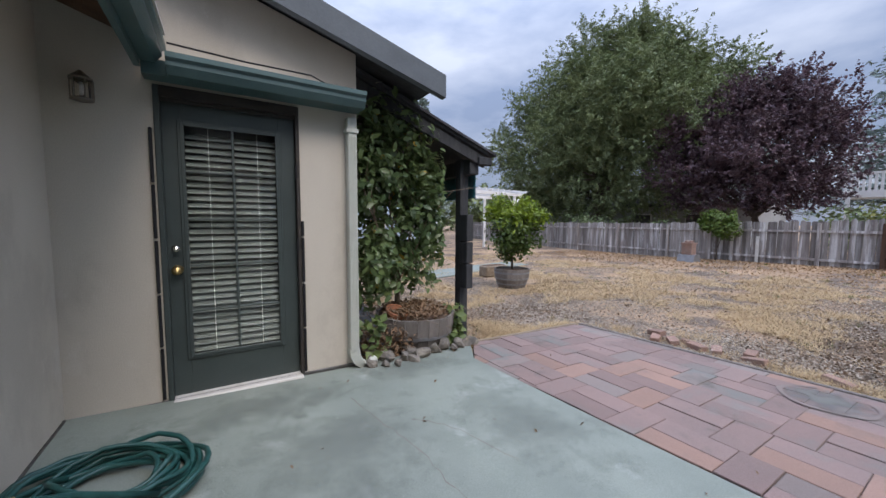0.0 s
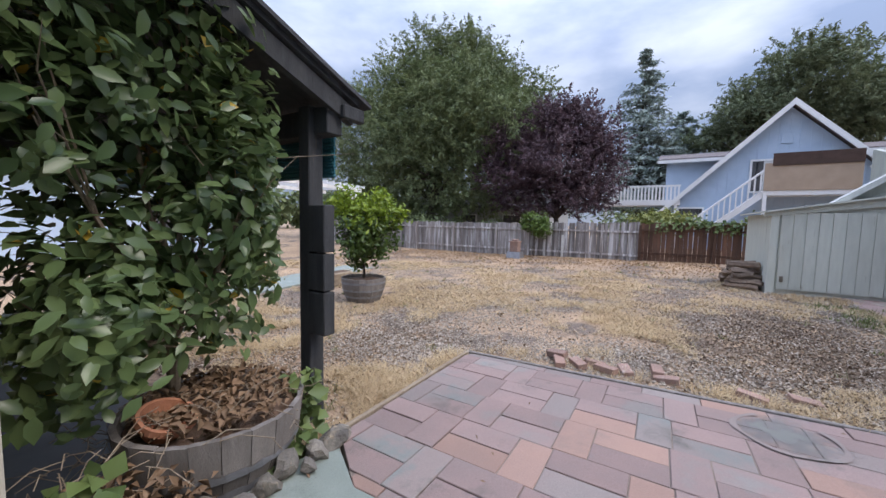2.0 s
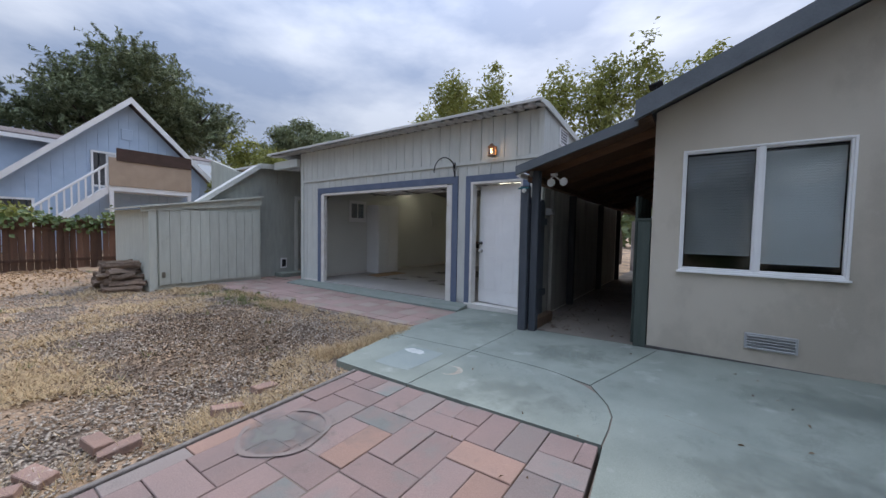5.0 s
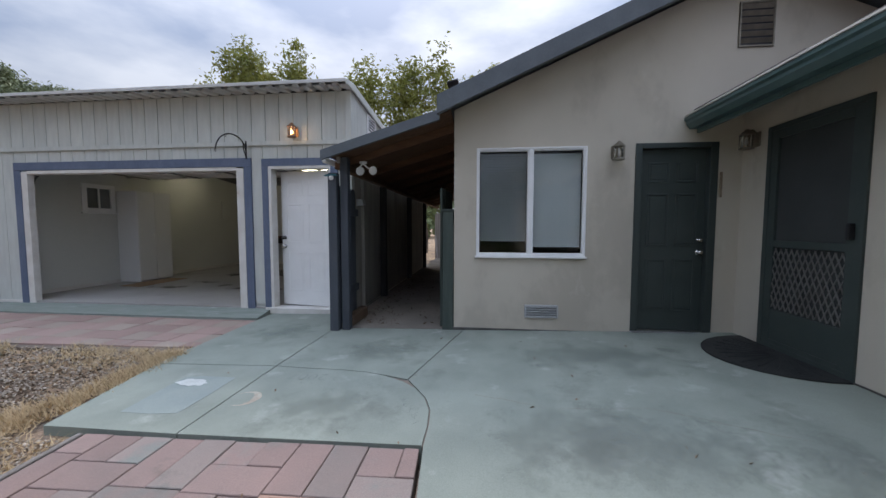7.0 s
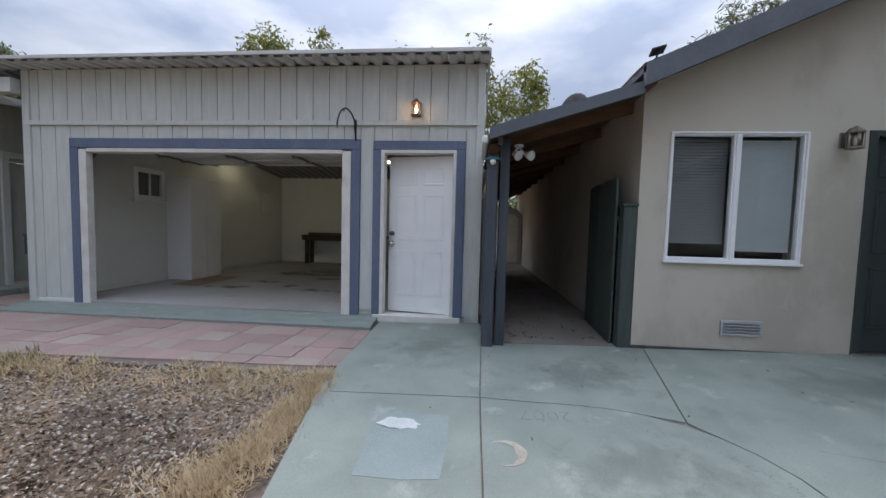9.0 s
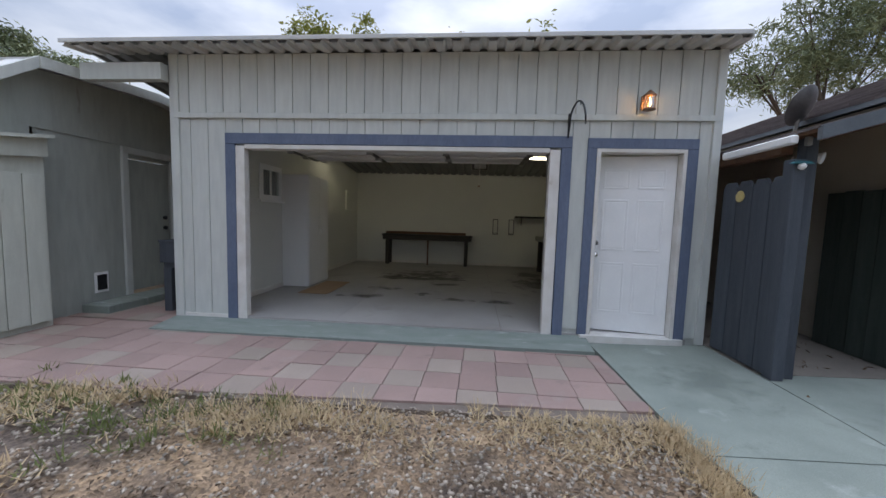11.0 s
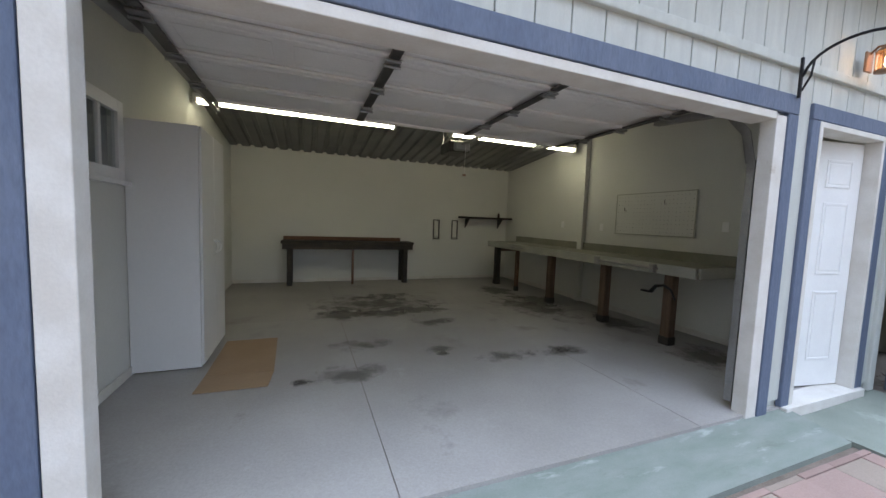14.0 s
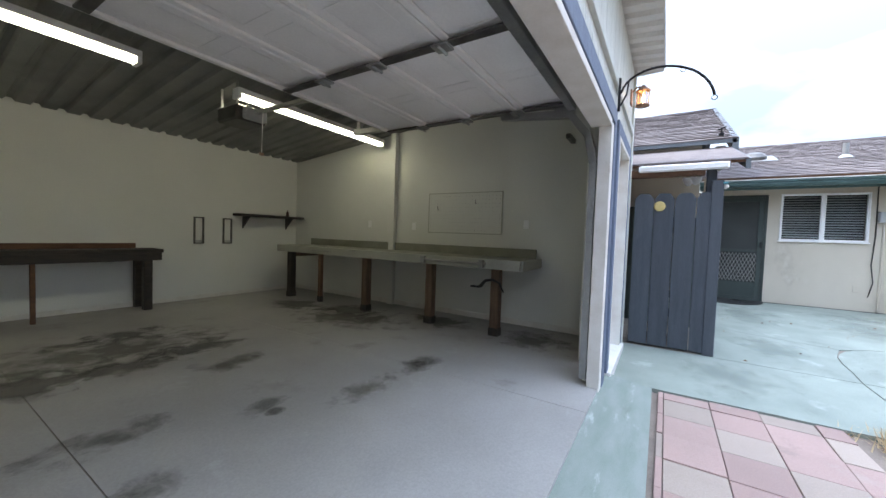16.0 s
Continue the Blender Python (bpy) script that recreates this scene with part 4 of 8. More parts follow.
part("upper_wall", prism(bmesh.new(), [(-1.45, 1.72), (-2.78, 1.72), (-2.78, 2.145), (-8.5, 2.145), (-8.5, 2.48), (-4.2, 2.88), (-2.74, 2.78), (-1.45, 1.82)], "x", 11.085, 11.2), M_OUTBUILDING, shed2)
d = part("door", B(11.11, 11.15, -4.58, -3.90, 0.10, 1.98, 0.003), M_OUTBUILDING, shed2, "flush sage painted door")
for y in (-4.64, -3.84):
    part("door_casing", B(11.06, 11.10, y - 0.045, y + 0.045, 0.0, 2.05, 0.004), M_SIDING, shed2)
part("door_casing", B(11.06, 11.10, -4.68, -3.80, 2.052, 2.14, 0.004), M_SIDING, shed2)
for z in (1.0, 1.16):
    part("knob", lathe(bmesh.new(), 0, 0, [(0.0, 0), (0.03, 0.01), (0.032, 0.04), (0.0, 0.06)], 10), M_BLACKIRON, shed2, "black door knob", True).matrix_basis = pose(11.11, -4.48, z, 0, -90, 0)
pf = part("pet_flap", B(11.085, 11.1, -3.56, -3.38, 0.165, 0.435, 0.006), M_WHITE, shed2, "small white framed pet flap")
part("flap", B(11.078, 11.084, -3.53, -3.41, 0.20, 0.40), M_BLACKIRON, pf)
part("step", B(10.7, 11.08, -4.9, -3.2, -0.1, 0.06, 0.01), M_CONCLIP, shed2)

shed = thing("storage_shed", (11.9, -1.6, -0.05), "low sage green storage shed with a grooved sloping-topped door", "shed")
part("front_wall", prism(bmesh.new(), [(-0.45, -0.1), (-2.70, -0.1), (-2.70, 1.95), (-0.45, 1.58)], "x", 10.83, 10.9), M_SHED, shed)
part("side_wall", prism(bmesh.new(), [(10.83, -0.1), (13.2, -0.1), (13.2, 1.6), (10.83, 1.58)], "y", -0.52, -0.45), M_SHED, shed)
part("roof", slope(bmesh.new(), [(10.70, -0.30, 1.60), (10.70, -2.72, 2.00), (13.3, -2.72, 2.00), (13.3, -0.30, 1.60)], 0.035), M_SHED, shed)
part("roof_fascia", prism(bmesh.new(), [(-0.32, 1.52), (-2.70, 1.80), (-2.70, 2.03), (-0.32, 1.63)], "x", 10.77, 10.80), M_SHED, shed)
sd = part("shed_door", B(10.80, 10.828, -2.66, -0.60, 0.03, 1.575, 0.003), M_SHED, shed)
for i in range(11):
    y = -2.66 + i * 0.1873
    part("board", B(10.785, 10.80, y + 0.005, y + 0.182, 0.03, 1.60, 0.002), M_SHED, sd)
part("corner_post", B(10.78, 10.86, -0.57, -0.44, -0.1, 1.58, 0.004), M_SHED, shed)
part("hasp", B(10.772, 10.785, -0.70, -0.64, 0.18, 0.30, 0.003), M_PEWTER, shed)

# ---- lean-to roofs ----
lean = thing("lean_to_roof", (3.0, -3, 2.4), "lean-to roof on dark posts over the side passage", "roof")
def leantop(x):
    """The height of the lean-to's roofing."""
    return 2.41 - 0.298 * (x - 2.44)


part("deck", slope(bmesh.new(), [(2.29, -2.12, leantop(2.29) - 0.05), (3.67, -2.12, leantop(3.67) - 0.05), (3.67, -12, leantop(3.67) - 0.05), (2.29, -12, leantop(2.29) - 0.05)], 0.028), M_RAFTER, lean)
part("roofing", slope(bmesh.new(), [(2.29, -2.10, leantop(2.29) - 0.02), (3.69, -2.10, leantop(3.69) - 0.02), (3.69, -12, leantop(3.69) - 0.02), (2.29, -12, leantop(2.29) - 0.02)], 0.02), M_SHINGLE, lean)
part("fascia", prism(bmesh.new(), [(2.40, leantop(2.40) - 0.11), (3.69, leantop(3.69) - 0.11), (3.69, leantop(3.69) - 0.008), (2.40, leantop(2.40) - 0.008)], "y", -2.12, -2.08), M_FASCIA, lean)
part("gutter_end", B(3.70, 3.755, -3.05, -2.25, 1.93, 2.0, 0.012), M_WHITE, lean, "short white gutter piece")
for i in range(10):
    y = -2.6 - i * 0.9
    part("rafter", prism(bmesh.new(), [(2.29, leantop(2.29) - 0.15), (3.66, leantop(3.66) - 0.13), (3.66, leantop(3.66) - 0.052), (2.29, leantop(2.29) - 0.052)], "y", y - 0.02, y + 0.02), M_RAFTER, lean)
for y in (-2.33, -4.4, -6.6, -8.8):
    part("post", B(3.60, 3.70, y - 0.05, y + 0.05, 0.0, 1.82 if y > -3 else 1.88, 0.005), M_BLUEGATE if y > -3 else M_BLACKWOOD, lean)
part("post", B(3.485, 3.575, -2.42, -2.33, 0.0, 2.0, 0.005), M_BLUEGATE, lean)
part("beam", B(3.58, 3.68, -12, -2.44, 1.885, 1.965, 0.005), M_RAFTER, lean)
part("post_bracket", B(3.56, 3.60, -2.335, -2.30, 1.93, 2.0, 0.004), M_STEEL, lean)
part("stud", B(3.66, 3.71, -3.52, -3.42, 0.03, 1.88, 0.004), M_RAWPANEL, lean, "bare grey stud against the wall")
part("strip", B(3.585, 3.60, -2.44, -2.425, 0.05, 1.86), M_TWIG, lean, "pale splintered wood strip")
part("scrap_board", B(3.50, 3.60, -3.05, -2.50, 0.0, 0.13, 0.008), M_LEGWOOD, lean, "rotten board at the wall foot")

wall_light = thing("passage_light", (3.70, -3.35, 1.52), "small grey bulkhead light on the passage wall", "lamp")
part("base", B(3.70, 3.722, -3.40, -3.26, 1.50, 1.60, 0.006), M_GREYPLASTIC, wall_light)
part("hood", prism(bmesh.new(), [(3.62, 1.52), (3.70, 1.51), (3.70, 1.60), (3.64, 1.59)], "y", -3.39, -3.27), M_GREYPLASTIC, wall_light)

lean2 = thing("lean_to_roof", (1.9, 5, 2.2), "dark lean-to roof on a black post beside the shrub", "roof")
part("deck", slope(bmesh.new(), [(1.15, 3.2, 2.56), (2.66, 3.2, 2.00), (2.66, 8.0, 2.00), (1.15, 8.0, 2.56)], 0.03), M_BLACKWOOD, lean2)
part("roofing", slope(bmesh.new(), [(1.15, 3.17, 2.592), (2.74, 3.17, 2.002), (2.74, 8.0, 2.002), (1.15, 8.0, 2.592)], 0.025), M_SHINGLEDARK, lean2)
part("rafter", prism(bmesh.new(), [(1.15, 2.42), (2.62, 1.88), (2.62, 1.99), (1.15, 2.55)], "y", 3.22, 3.27), M_BLACKWOOD, lean2)
part("beam", B(2.44, 2.56, 3.25, 8.0, 1.80, 1.96, 0.005), M_BLACKWOOD, lean2)
part("cross_beam", B(1.15, 2.5, 4.6, 4.7, 1.62, 1.80, 0.005), M_BLACKWOOD, lean2)
post2 = part("post", B(2.40, 2.51, 3.37, 3.47, -0.06, 1.97, 0.006), M_BLACKWOOD, lean2)
for z0, z1 in ((0.55, 0.82), (0.83, 1.06), (1.07, 1.36)):
    part("block", B(2.388, 2.474, 3.222, 3.368, z0, z1, 0.006), M_BLACKWOOD, lean2)
part("end_block", B(2.52, 2.70, 3.19, 3.25, 1.90, 1.985, 0.008), M_BLACKWOOD, lean2)
shade = part("teal_blind", B(2.592, 2.602, 3.36, 7.9, 1.55, 1.97), M_TEAL, lean2, "hanging teal reed shade under the eave")
for i in range(20):
    part("reed", B(2.584, 2.610, 3.355 + 0.012 * (i % 3), 7.9, 1.555 + i * 0.0205, 1.570 + i * 0.0205, 0.004), M_TEAL, shade)


# ---- doors, windows and lamps of the house ----
def moved(bm, m):
    bmesh.ops.transform(bm, matrix=m, verts=bm.verts)
    return bm


def ring(bm, x0, x1, z0, z1, w, y0, y1, bevel=0.002):
    """A rectangular frame of bars in the xz plane."""
    box(bm, x0, x0 + w, y0, y1, z0, z1, bevel)
    box(bm, x1 - w, x1, y0, y1, z0, z1, bevel)
    box(bm, x0 + w, x1 - w, y0, y1, z0, z0 + w, bevel)
    box(bm, x0 + w, x1 - w, y0, y1, z1 - w, z1, bevel)
    return bm


def panel_door(parent, w, h, m, mat, proud=0.009, name="leaf", label=""):
    """A moulded six-panel leaf of width w and height h, its face towards local +y, hung at x = 0."""
    leaf = part(name, moved(box(bmesh.new(), 0, w, -0.04, 0, 0, h, 0.002), m), mat, parent, label)
    pw = (w - 0.33 * w) / 2
    for x0 in (0.12 * w, 0.55 * w):
        x1 = x0 + 0.33 * w
        for z0, z1 in ((0.11 * h, 0.40 * h), (0.47 * h, 0.76 * h), (0.82 * h, 0.93 * h)):
            bm = ring(bmesh.new(), x0, x1, z0, z1, 0.02, -0.002, proud, proud * 0.4)
            box(bm, x0 + 0.03, x1 - 0.03, -0.002, proud * 0.7, z0 + 0.03, z1 - 0.03, proud * 0.4)
            part("door_panel", moved(bm, m), mat, leaf)
    return leaf


def knob(parent, m, mat, r=0.028, name="knob"):
    bm = lathe(bmesh.new(), 0, 0, [(0.0, 0), (r * 1.1, 0.001), (r * 1.1, 0.008), (r * 0.45, 0.012), (r * 0.45, 0.03), (r, 0.04), (r, 0.055), (r * 0.5, 0.066), (0, 0.067)], 14)
    return part(name, moved(bm, m), mat, parent, "", True)


def blinds(parent, x0, x1, z0, z1, y, mat, pitch=0.05, depth=0.04, tilt=22, m=None, name="slat"):
    n = int((z1 - z0) / pitch)
    for i in range(n):
        bm = bmesh.new()
        box(bm, x0, x1, -depth / 2, depth / 2, -0.001, 0.001)
        moved(bm, Matrix.Translation((0, y, z0 + (i + 0.5) * pitch)) @ Matrix.Rotation(radians(tilt), 4, "X"))
        if m:
            moved(bm, m)
        part(name, bm, mat, parent)


def glass_pane(parent, x0, x1, y, z0, z1, m=None):
    bm = box(bmesh.new(), x0, x1, y - 0.002, y + 0.002, z0, z1)
    ob = part("pane", moved(bm, m) if m else bm, M_GLASS, parent)
    ob.visible_shadow = False
    return ob


# north door, faces -y: local +y is turned about
M_DOORBLIND = surf("grey_green_slat", (0.115, 0.132, 0.126), (0.10, 0.115, 0.11), 3, 0.5, 0, 50, 0.04)
NDM = Matrix.Translation((0.624, 3.035, 0.075)) @ Matrix.Rotation(math.pi, 4, "Z")
nd = thing("door_1", (0.2, 3.0, 0.06), "dark green glazed door with white blinds behind its lites", "door", kind="structure")
NW, NH = 0.80, 1.985
bm = bmesh.new()
box(bm, 0, 0.115, -0.04, 0, 0, NH, 0.002)
box(bm, NW - 0.10, NW, -0.04, 0, 0, NH, 0.002)
box(bm, 0.115, NW - 0.10, -0.04, 0, 0, 0.27, 0.002)
box(bm, 0.115, NW - 0.10, -0.04, 0, NH - 0.14, NH, 0.002)
leaf = part("leaf", moved(bm, NDM), M_DOORGREEN, nd)
part("lite_frame", moved(ring(ring(bmesh.new(), 0.095, NW - 0.08, 0.25, NH - 0.12, 0.032, -0.004, 0.014, 0.004), 0.112, NW - 0.097, 0.267, NH - 0.137, 0.022, 0, 0.02, 0.003), NDM), M_DOORGREEN, leaf)
glass_pane(leaf, 0.115, NW - 0.10, -0.012, 0.27, NH - 0.14, NDM)
part("muntin", moved(B(0.398, 0.414, -0.008, 0.010, 0.27, NH - 0.14, 0.003), NDM), M_DOORGREEN, leaf)
for i in range(1, 5):
    z = 0.27 + (NH - 0.41) * i / 5
    part("muntin", moved(B(0.115, NW - 0.10, -0.008, 0.009, z - 0.007, z + 0.007, 0.003), NDM), M_DOORGREEN, leaf)
blinds(nd, 0.118, NW - 0.103, 0.28, NH - 0.145, -0.05, M_DOORBLIND, 0.046, 0.046, -52, NDM)
for x in (0.25, 0.55):
    part("blind_cord", moved(B(x - 0.0018, x + 0.0018, -0.028, -0.026, 0.28, NH - 0.145), NDM), M_BLIND, nd)
knob(leaf, NDM @ Matrix.Translation((NW - 0.048, 0, 0.875)) @ Matrix.Rotation(radians(-90), 4, "X"), M_BRASS, 0.03)
knob(leaf, NDM @ Matrix.Translation((NW - 0.048, -0.01, 1.02)) @ Matrix.Rotation(radians(-90), 4, "X"), M_CHROME, 0.024, "deadbolt")
part("frame_side", B(-0.206, -0.176, 2.975, 3.06, 0.06, 2.13, 0.003), M_DOORGREEN, nd)
part("frame_side", B(0.626, 0.651, 2.975, 3.06, 0.06, 2.13, 0.003), M_DARKBENCH, nd)
part("frame_top", B(-0.176, 0.626, 2.975, 3.06, 2.062, 2.13, 0.003), M_DARKBENCH, nd)
part("stop_bead", B(-0.176, 0.626, 3.0, 3.015, 2.04, 2.062, 0.002), M_DARKBENCH, nd)
part("threshold", B(-0.181, 0.639, 2.93, 3.06, 0.03, 0.085, 0.008), M_WHITEWORN, nd, "worn pale metal threshold")
for x_, z1_ in ((-0.226, 1.86), (0.662, 1.28)):
    z_ = 0.10
    while z_ < z1_:
        part("edge_strip", B(x_ - 0.009, x_ + 0.009, 2.966, 2.99, z_, min(z1_, z_ + 0.34), 0.003), M_BLACKIRON, nd, "black metal edge strip")
        z_ += 0.355
for z in (0.35, 1.05, 1.6):
    part("hinge", B(0.619, 0.631, 2.966, 2.976, z, z + 0.1), M_BLACKIRON, nd)

# dark south door
SDM = Matrix.Translation((-0.39, -2.45, 0.09))
sd_ = thing("door_2", (-0.06, -2.4, 0.08), "dark green six-panel door with nickel locks", "door", kind="structure")
leaf = panel_door(sd_, 0.665, 1.945, SDM, M_DOORGREEN)
knob(leaf, SDM @ Matrix.Translation((0.05, 0, 0.85)) @ Matrix.Rotation(radians(-90), 4, "X"), M_CHROME, 0.028)
knob(leaf, SDM @ Matrix.Translation((0.05, -0.01, 0.98)) @ Matrix.Rotation(radians(-90), 4, "X"), M_CHROME, 0.024, "deadbolt")
part("frame_side", B(-0.47, -0.392, -2.5, -2.385, 0.06, 2.09, 0.003), M_DOORGREEN, sd_)
part("frame_side", B(0.277, 0.345, -2.5, -2.385, 0.06, 2.09, 0.003), M_DOORGREEN, sd_)
part("frame_top", B(-0.392, 0.277, -2.5, -2.385, 2.037, 2.09, 0.003), M_DOORGREEN, sd_)
part("threshold", B(-0.47, 0.345, -2.5, -2.36, 0.04, 0.086, 0.006), M_STEEL, sd_)
solid("house_number_plate", B(-0.515, -0.49, -2.398, -2.385, 1.52, 1.78, 0.003), M_TWIG, "narrow pale wooden plate beside the dark door", "plate")

# screen door in the west wall, faces +x
SCM = Matrix.Translation((-0.70, -1.18, 0.10)) @ Matrix.Rotation(radians(-90), 4, "Z")
sc = thing("door_3", (-0.7, -1.6, 0.1), "dark grey metal screen door with a diamond grille", "door", kind="structure")
SW, SH = 0.84, 2.0
part("frame_outer", moved(ring(bmesh.new(), -0.03, SW + 0.03, 0, SH + 0.03, 0.045, -0.05, 0.02), SCM), M_SCREENFRAME, sc)
lf = part("leaf", moved(ring(box(bmesh.new(), 0.07, SW - 0.07, -0.02, 0.012, 0.93, 0.99, 0.002), 0.017, SW - 0.017, 0.005, SH - 0.017, 0.075, -0.02, 0.014), SCM), M_SCREENFRAME, sc)
part("screen", moved(B(0.08, SW - 0.08, -0.012, -0.008, 0.08, SH - 0.09), SCM), M_SCREEN, lf)
part("kick_plate", moved(B(0.08, SW - 0.08, -0.006, 0.008, 0.08, 0.36, 0.003), SCM), M_SCREENFRAME, lf)
bm = bmesh.new()
for i in range(-12, 30):
    for s in (1, -1):
        a, b = (0.092 + i * 0.055, 0.37), (0.092 + i * 0.055 + s * 0.25, 0.92)
        lo_, hi_ = 0.09, SW - 0.09
        k0 = max([0.0] + [((lo_ if b[0] > a[0] else hi_) - a[0]) / (b[0] - a[0])])
        k1 = min([1.0] + [((hi_ if b[0] > a[0] else lo_) - a[0]) / (b[0] - a[0])])
        if k1 - k0 > 0.05:
            p = [(a[0] + (b[0] - a[0]) * k, 0.002 + 0.002 * s, a[1] + (b[1] - a[1]) * k) for k in (k0, k1)]
            tube(bm, p, 0.006, 4)
part("diamond_grille", moved(bm, SCM), M_STEEL, lf)
part("handle", moved(B(0.03, 0.055, 0.012, 0.06, 1.02, 1.14, 0.006), SCM), M_BLACKIRON, lf)
part("inner_door", moved(B(0.02, SW - 0.02, -0.12, -0.09, 0.0, SH), SCM), M_DOORGREEN, sc)


def window_unit(name, label, m, w, h, fill):
    """A two-light sliding window in a white frame; local x to the right as seen, face towards local +y."""
    win = thing(name, m.translation, label, "window", kind="structure")
    part("window_frame", moved(ring(bmesh.new(), 0, w, 0, h, 0.02, -0.06, 0.018, 0.003), m), M_WHITE, win)
    part("window_sill", moved(B(-0.015, w + 0.015, -0.02, 0.035, -0.02, 0.0, 0.003), m), M_WHITE, win)
    part("mullion", moved(B(w / 2 - 0.019, w / 2 + 0.019, -0.05, 0.014, 0.02, h - 0.02, 0.003), m), M_WHITE, win)
    for a, b in ((0.02, w / 2 - 0.019), (w / 2 + 0.019, w - 0.02)):
        s = part("sash", moved(ring(bmesh.new(), a, b, 0.02, h - 0.02, 0.015, -0.045, 0.004, 0.002), m), M_WHITE, win)
        glass_pane(s, a + 0.02, b - 0.02, -0.02, 0.055, h - 0.055, m)
    fill(win)
    return win


SWM = Matrix.Translation((0.838, -2.40, 0.885))


def fill_s(win):
    blinds(win, 0.04, 0.57, 0.10, 1.15, -0.075, M_BLIND, 0.024, 0.026, -68, SWM)
    blinds(win, 0.60, 1.14, 0.16, 1.15, -0.12, M_BLINDGREY, 0.03, 0.03, -72, SWM)


window_unit("window_1", "white two-light sliding window with lowered blinds", SWM, 1.182, 1.19, fill_s)
WWM = Matrix.Translation((-0.70, 0.165, 1.28)) @ Matrix.Rotation(radians(-90), 4, "Z")


def fill_w(win):
    blinds(win, 0.04, 1.09, 0.05, 0.83, -0.075, M_BLIND, 0.045, 0.045, -30, WWM)


window_unit("window_2", "white two-light window with open slatted blinds", WWM, 1.135, 0.86, fill_w)
solid("room_dividers", B(-6.4, 2.05, -4.6, -4.55, -0.1, 2.45), M_DARKROOM, "dim inner wall of the house", "wall", kind="structure")
solid("room_divider_west", B(-3.2, -3.15, -2.6, 2.9, -0.1, 2.45), M_DARKROOM, "dim inner wall of the house", "wall", kind="structure")
solid("ceiling_south_room", B(-6.45, 2.08, -11.95, -2.59, 2.40, 2.44), M_DARKROOM, "flat ceiling inside the south wing", "ceiling", kind="structure")
solid("ceiling_west_room", B(-6.45, -0.89, -2.585, 3.165, 2.40, 2.44), M_DARKROOM, "flat ceiling inside the west wing", "ceiling", kind="structure")
solid("ceiling_north_room", B(-6.45, 0.91, 3.175, 8.95, 2.40, 2.44), M_DARKROOM, "flat ceiling inside the north wing", "ceiling", kind="structure")


def lantern(name, m, label, mat, lit):
    """A wall lantern: plate, arm, cage with glass and a bulb. Local y points out from the wall."""
    t = thing(name, m.translation, label, "lamp")
    part("back_plate", moved(box(bmesh.new(), -0.045, 0.045, 0, 0.015, -0.07, 0.07, 0.006), m), mat, t)
    part("arm", moved(tube(bmesh.new(), [(0, 0.01, 0.05), (0, 0.05, 0.09), (0, 0.09, 0.085)], 0.008, 6), m), mat, t)
    c = part("cage", moved(lathe(bmesh.new(), 0, 0.10, [(0.012, 0.10), (0.02, 0.09), (0.05, 0.06), (0.062, 0.05), (0.062, 0.04)], 12), m), mat, t)
    for a in range(6):
        x, y = 0.056 * math.cos(a * math.pi / 3), 0.10 + 0.056 * math.sin(a * math.pi / 3)
        part("bar", moved(tube(bmesh.new(), [(x, y, 0.04), (x, y, -0.08)], 0.004, 5), m), mat, c)
    part("base_ring", moved(lathe(bmesh.new(), 0, 0.10, [(0.06, -0.08), (0.062, -0.092), (0.03, -0.10)], 12), m), mat, c)
    g = part("glass", moved(lathe(bmesh.new(), 0, 0.10, [(0.044, 0.035), (0.046, -0.02), (0.046, -0.075)], 12), m), M_CLEAR, c)
    g.visible_shadow = False
    if not lit:
        part("bulb", moved(lathe(bmesh.new(), 0, 0.10, [(0.01, 0.03), (0.018, 0.0), (0.022, -0.03), (0.006, -0.055)], 10), m), M_BLIND, t, "unlit white bulb", True)
    if lit:
        part("bulb", moved(lathe(bmesh.new(), 0, 0.10, [(0.01, 0.03), (0.016, 0.0), (0.02, -0.03), (0.006, -0.055)], 10), m), M_LAMPGLOW, t, "glowing warm bulb")
    return t


lantern("wall_lantern", pose(-0.51, 2.99, 2.03, 0, 0, 180) @ Matrix.Scale(0.85, 4), "tarnished metal wall lantern with frosted glass", M_PEWTER, False)
lantern("wall_lantern", pose(0.55, -2.40, 2.0), "tarnished metal wall lantern beside the dark door", M_PEWTER, False)
lantern("wall_lantern", pose(-0.70, -2.2, 2.06, 0, 0, -90), "tarnished metal wall lantern above the screen door", M_PEWTER, False)
lantern("wall_lantern", pose(4.51, -3.10, 2.50), "lit copper wall lantern on the garage front", M_COPPER, True)


def louvre(name, x0, x1, z0, z1, y, mat, n, label, dark):
    t = thing(name, ((x0 + x1) / 2, y, z0), label, "vent")
    part("backing", B(x0, x1, y - 0.001, y + 0.004, z0, z1), dark, t)
    part("frame", ring(bmesh.new(), x0, x1, z0, z1, 0.018, y, y + 0.018, 0.003), mat, t)
    for i in range(n):
        z = z0 + 0.02 + (i + 0.5) * (z1 - z0 - 0.04) / n
        bm = box(bmesh.new(), x0 + 0.018, x1 - 0.018, -0.003, 0.003, -(z1 - z0) / n * 0.42, (z1 - z0) / n * 0.42)
        part("slat", moved(bm, Matrix.Translation((0, y + 0.010, z)) @ Matrix.Rotation(radians(-35), 4, "X")), mat, t)
    return t


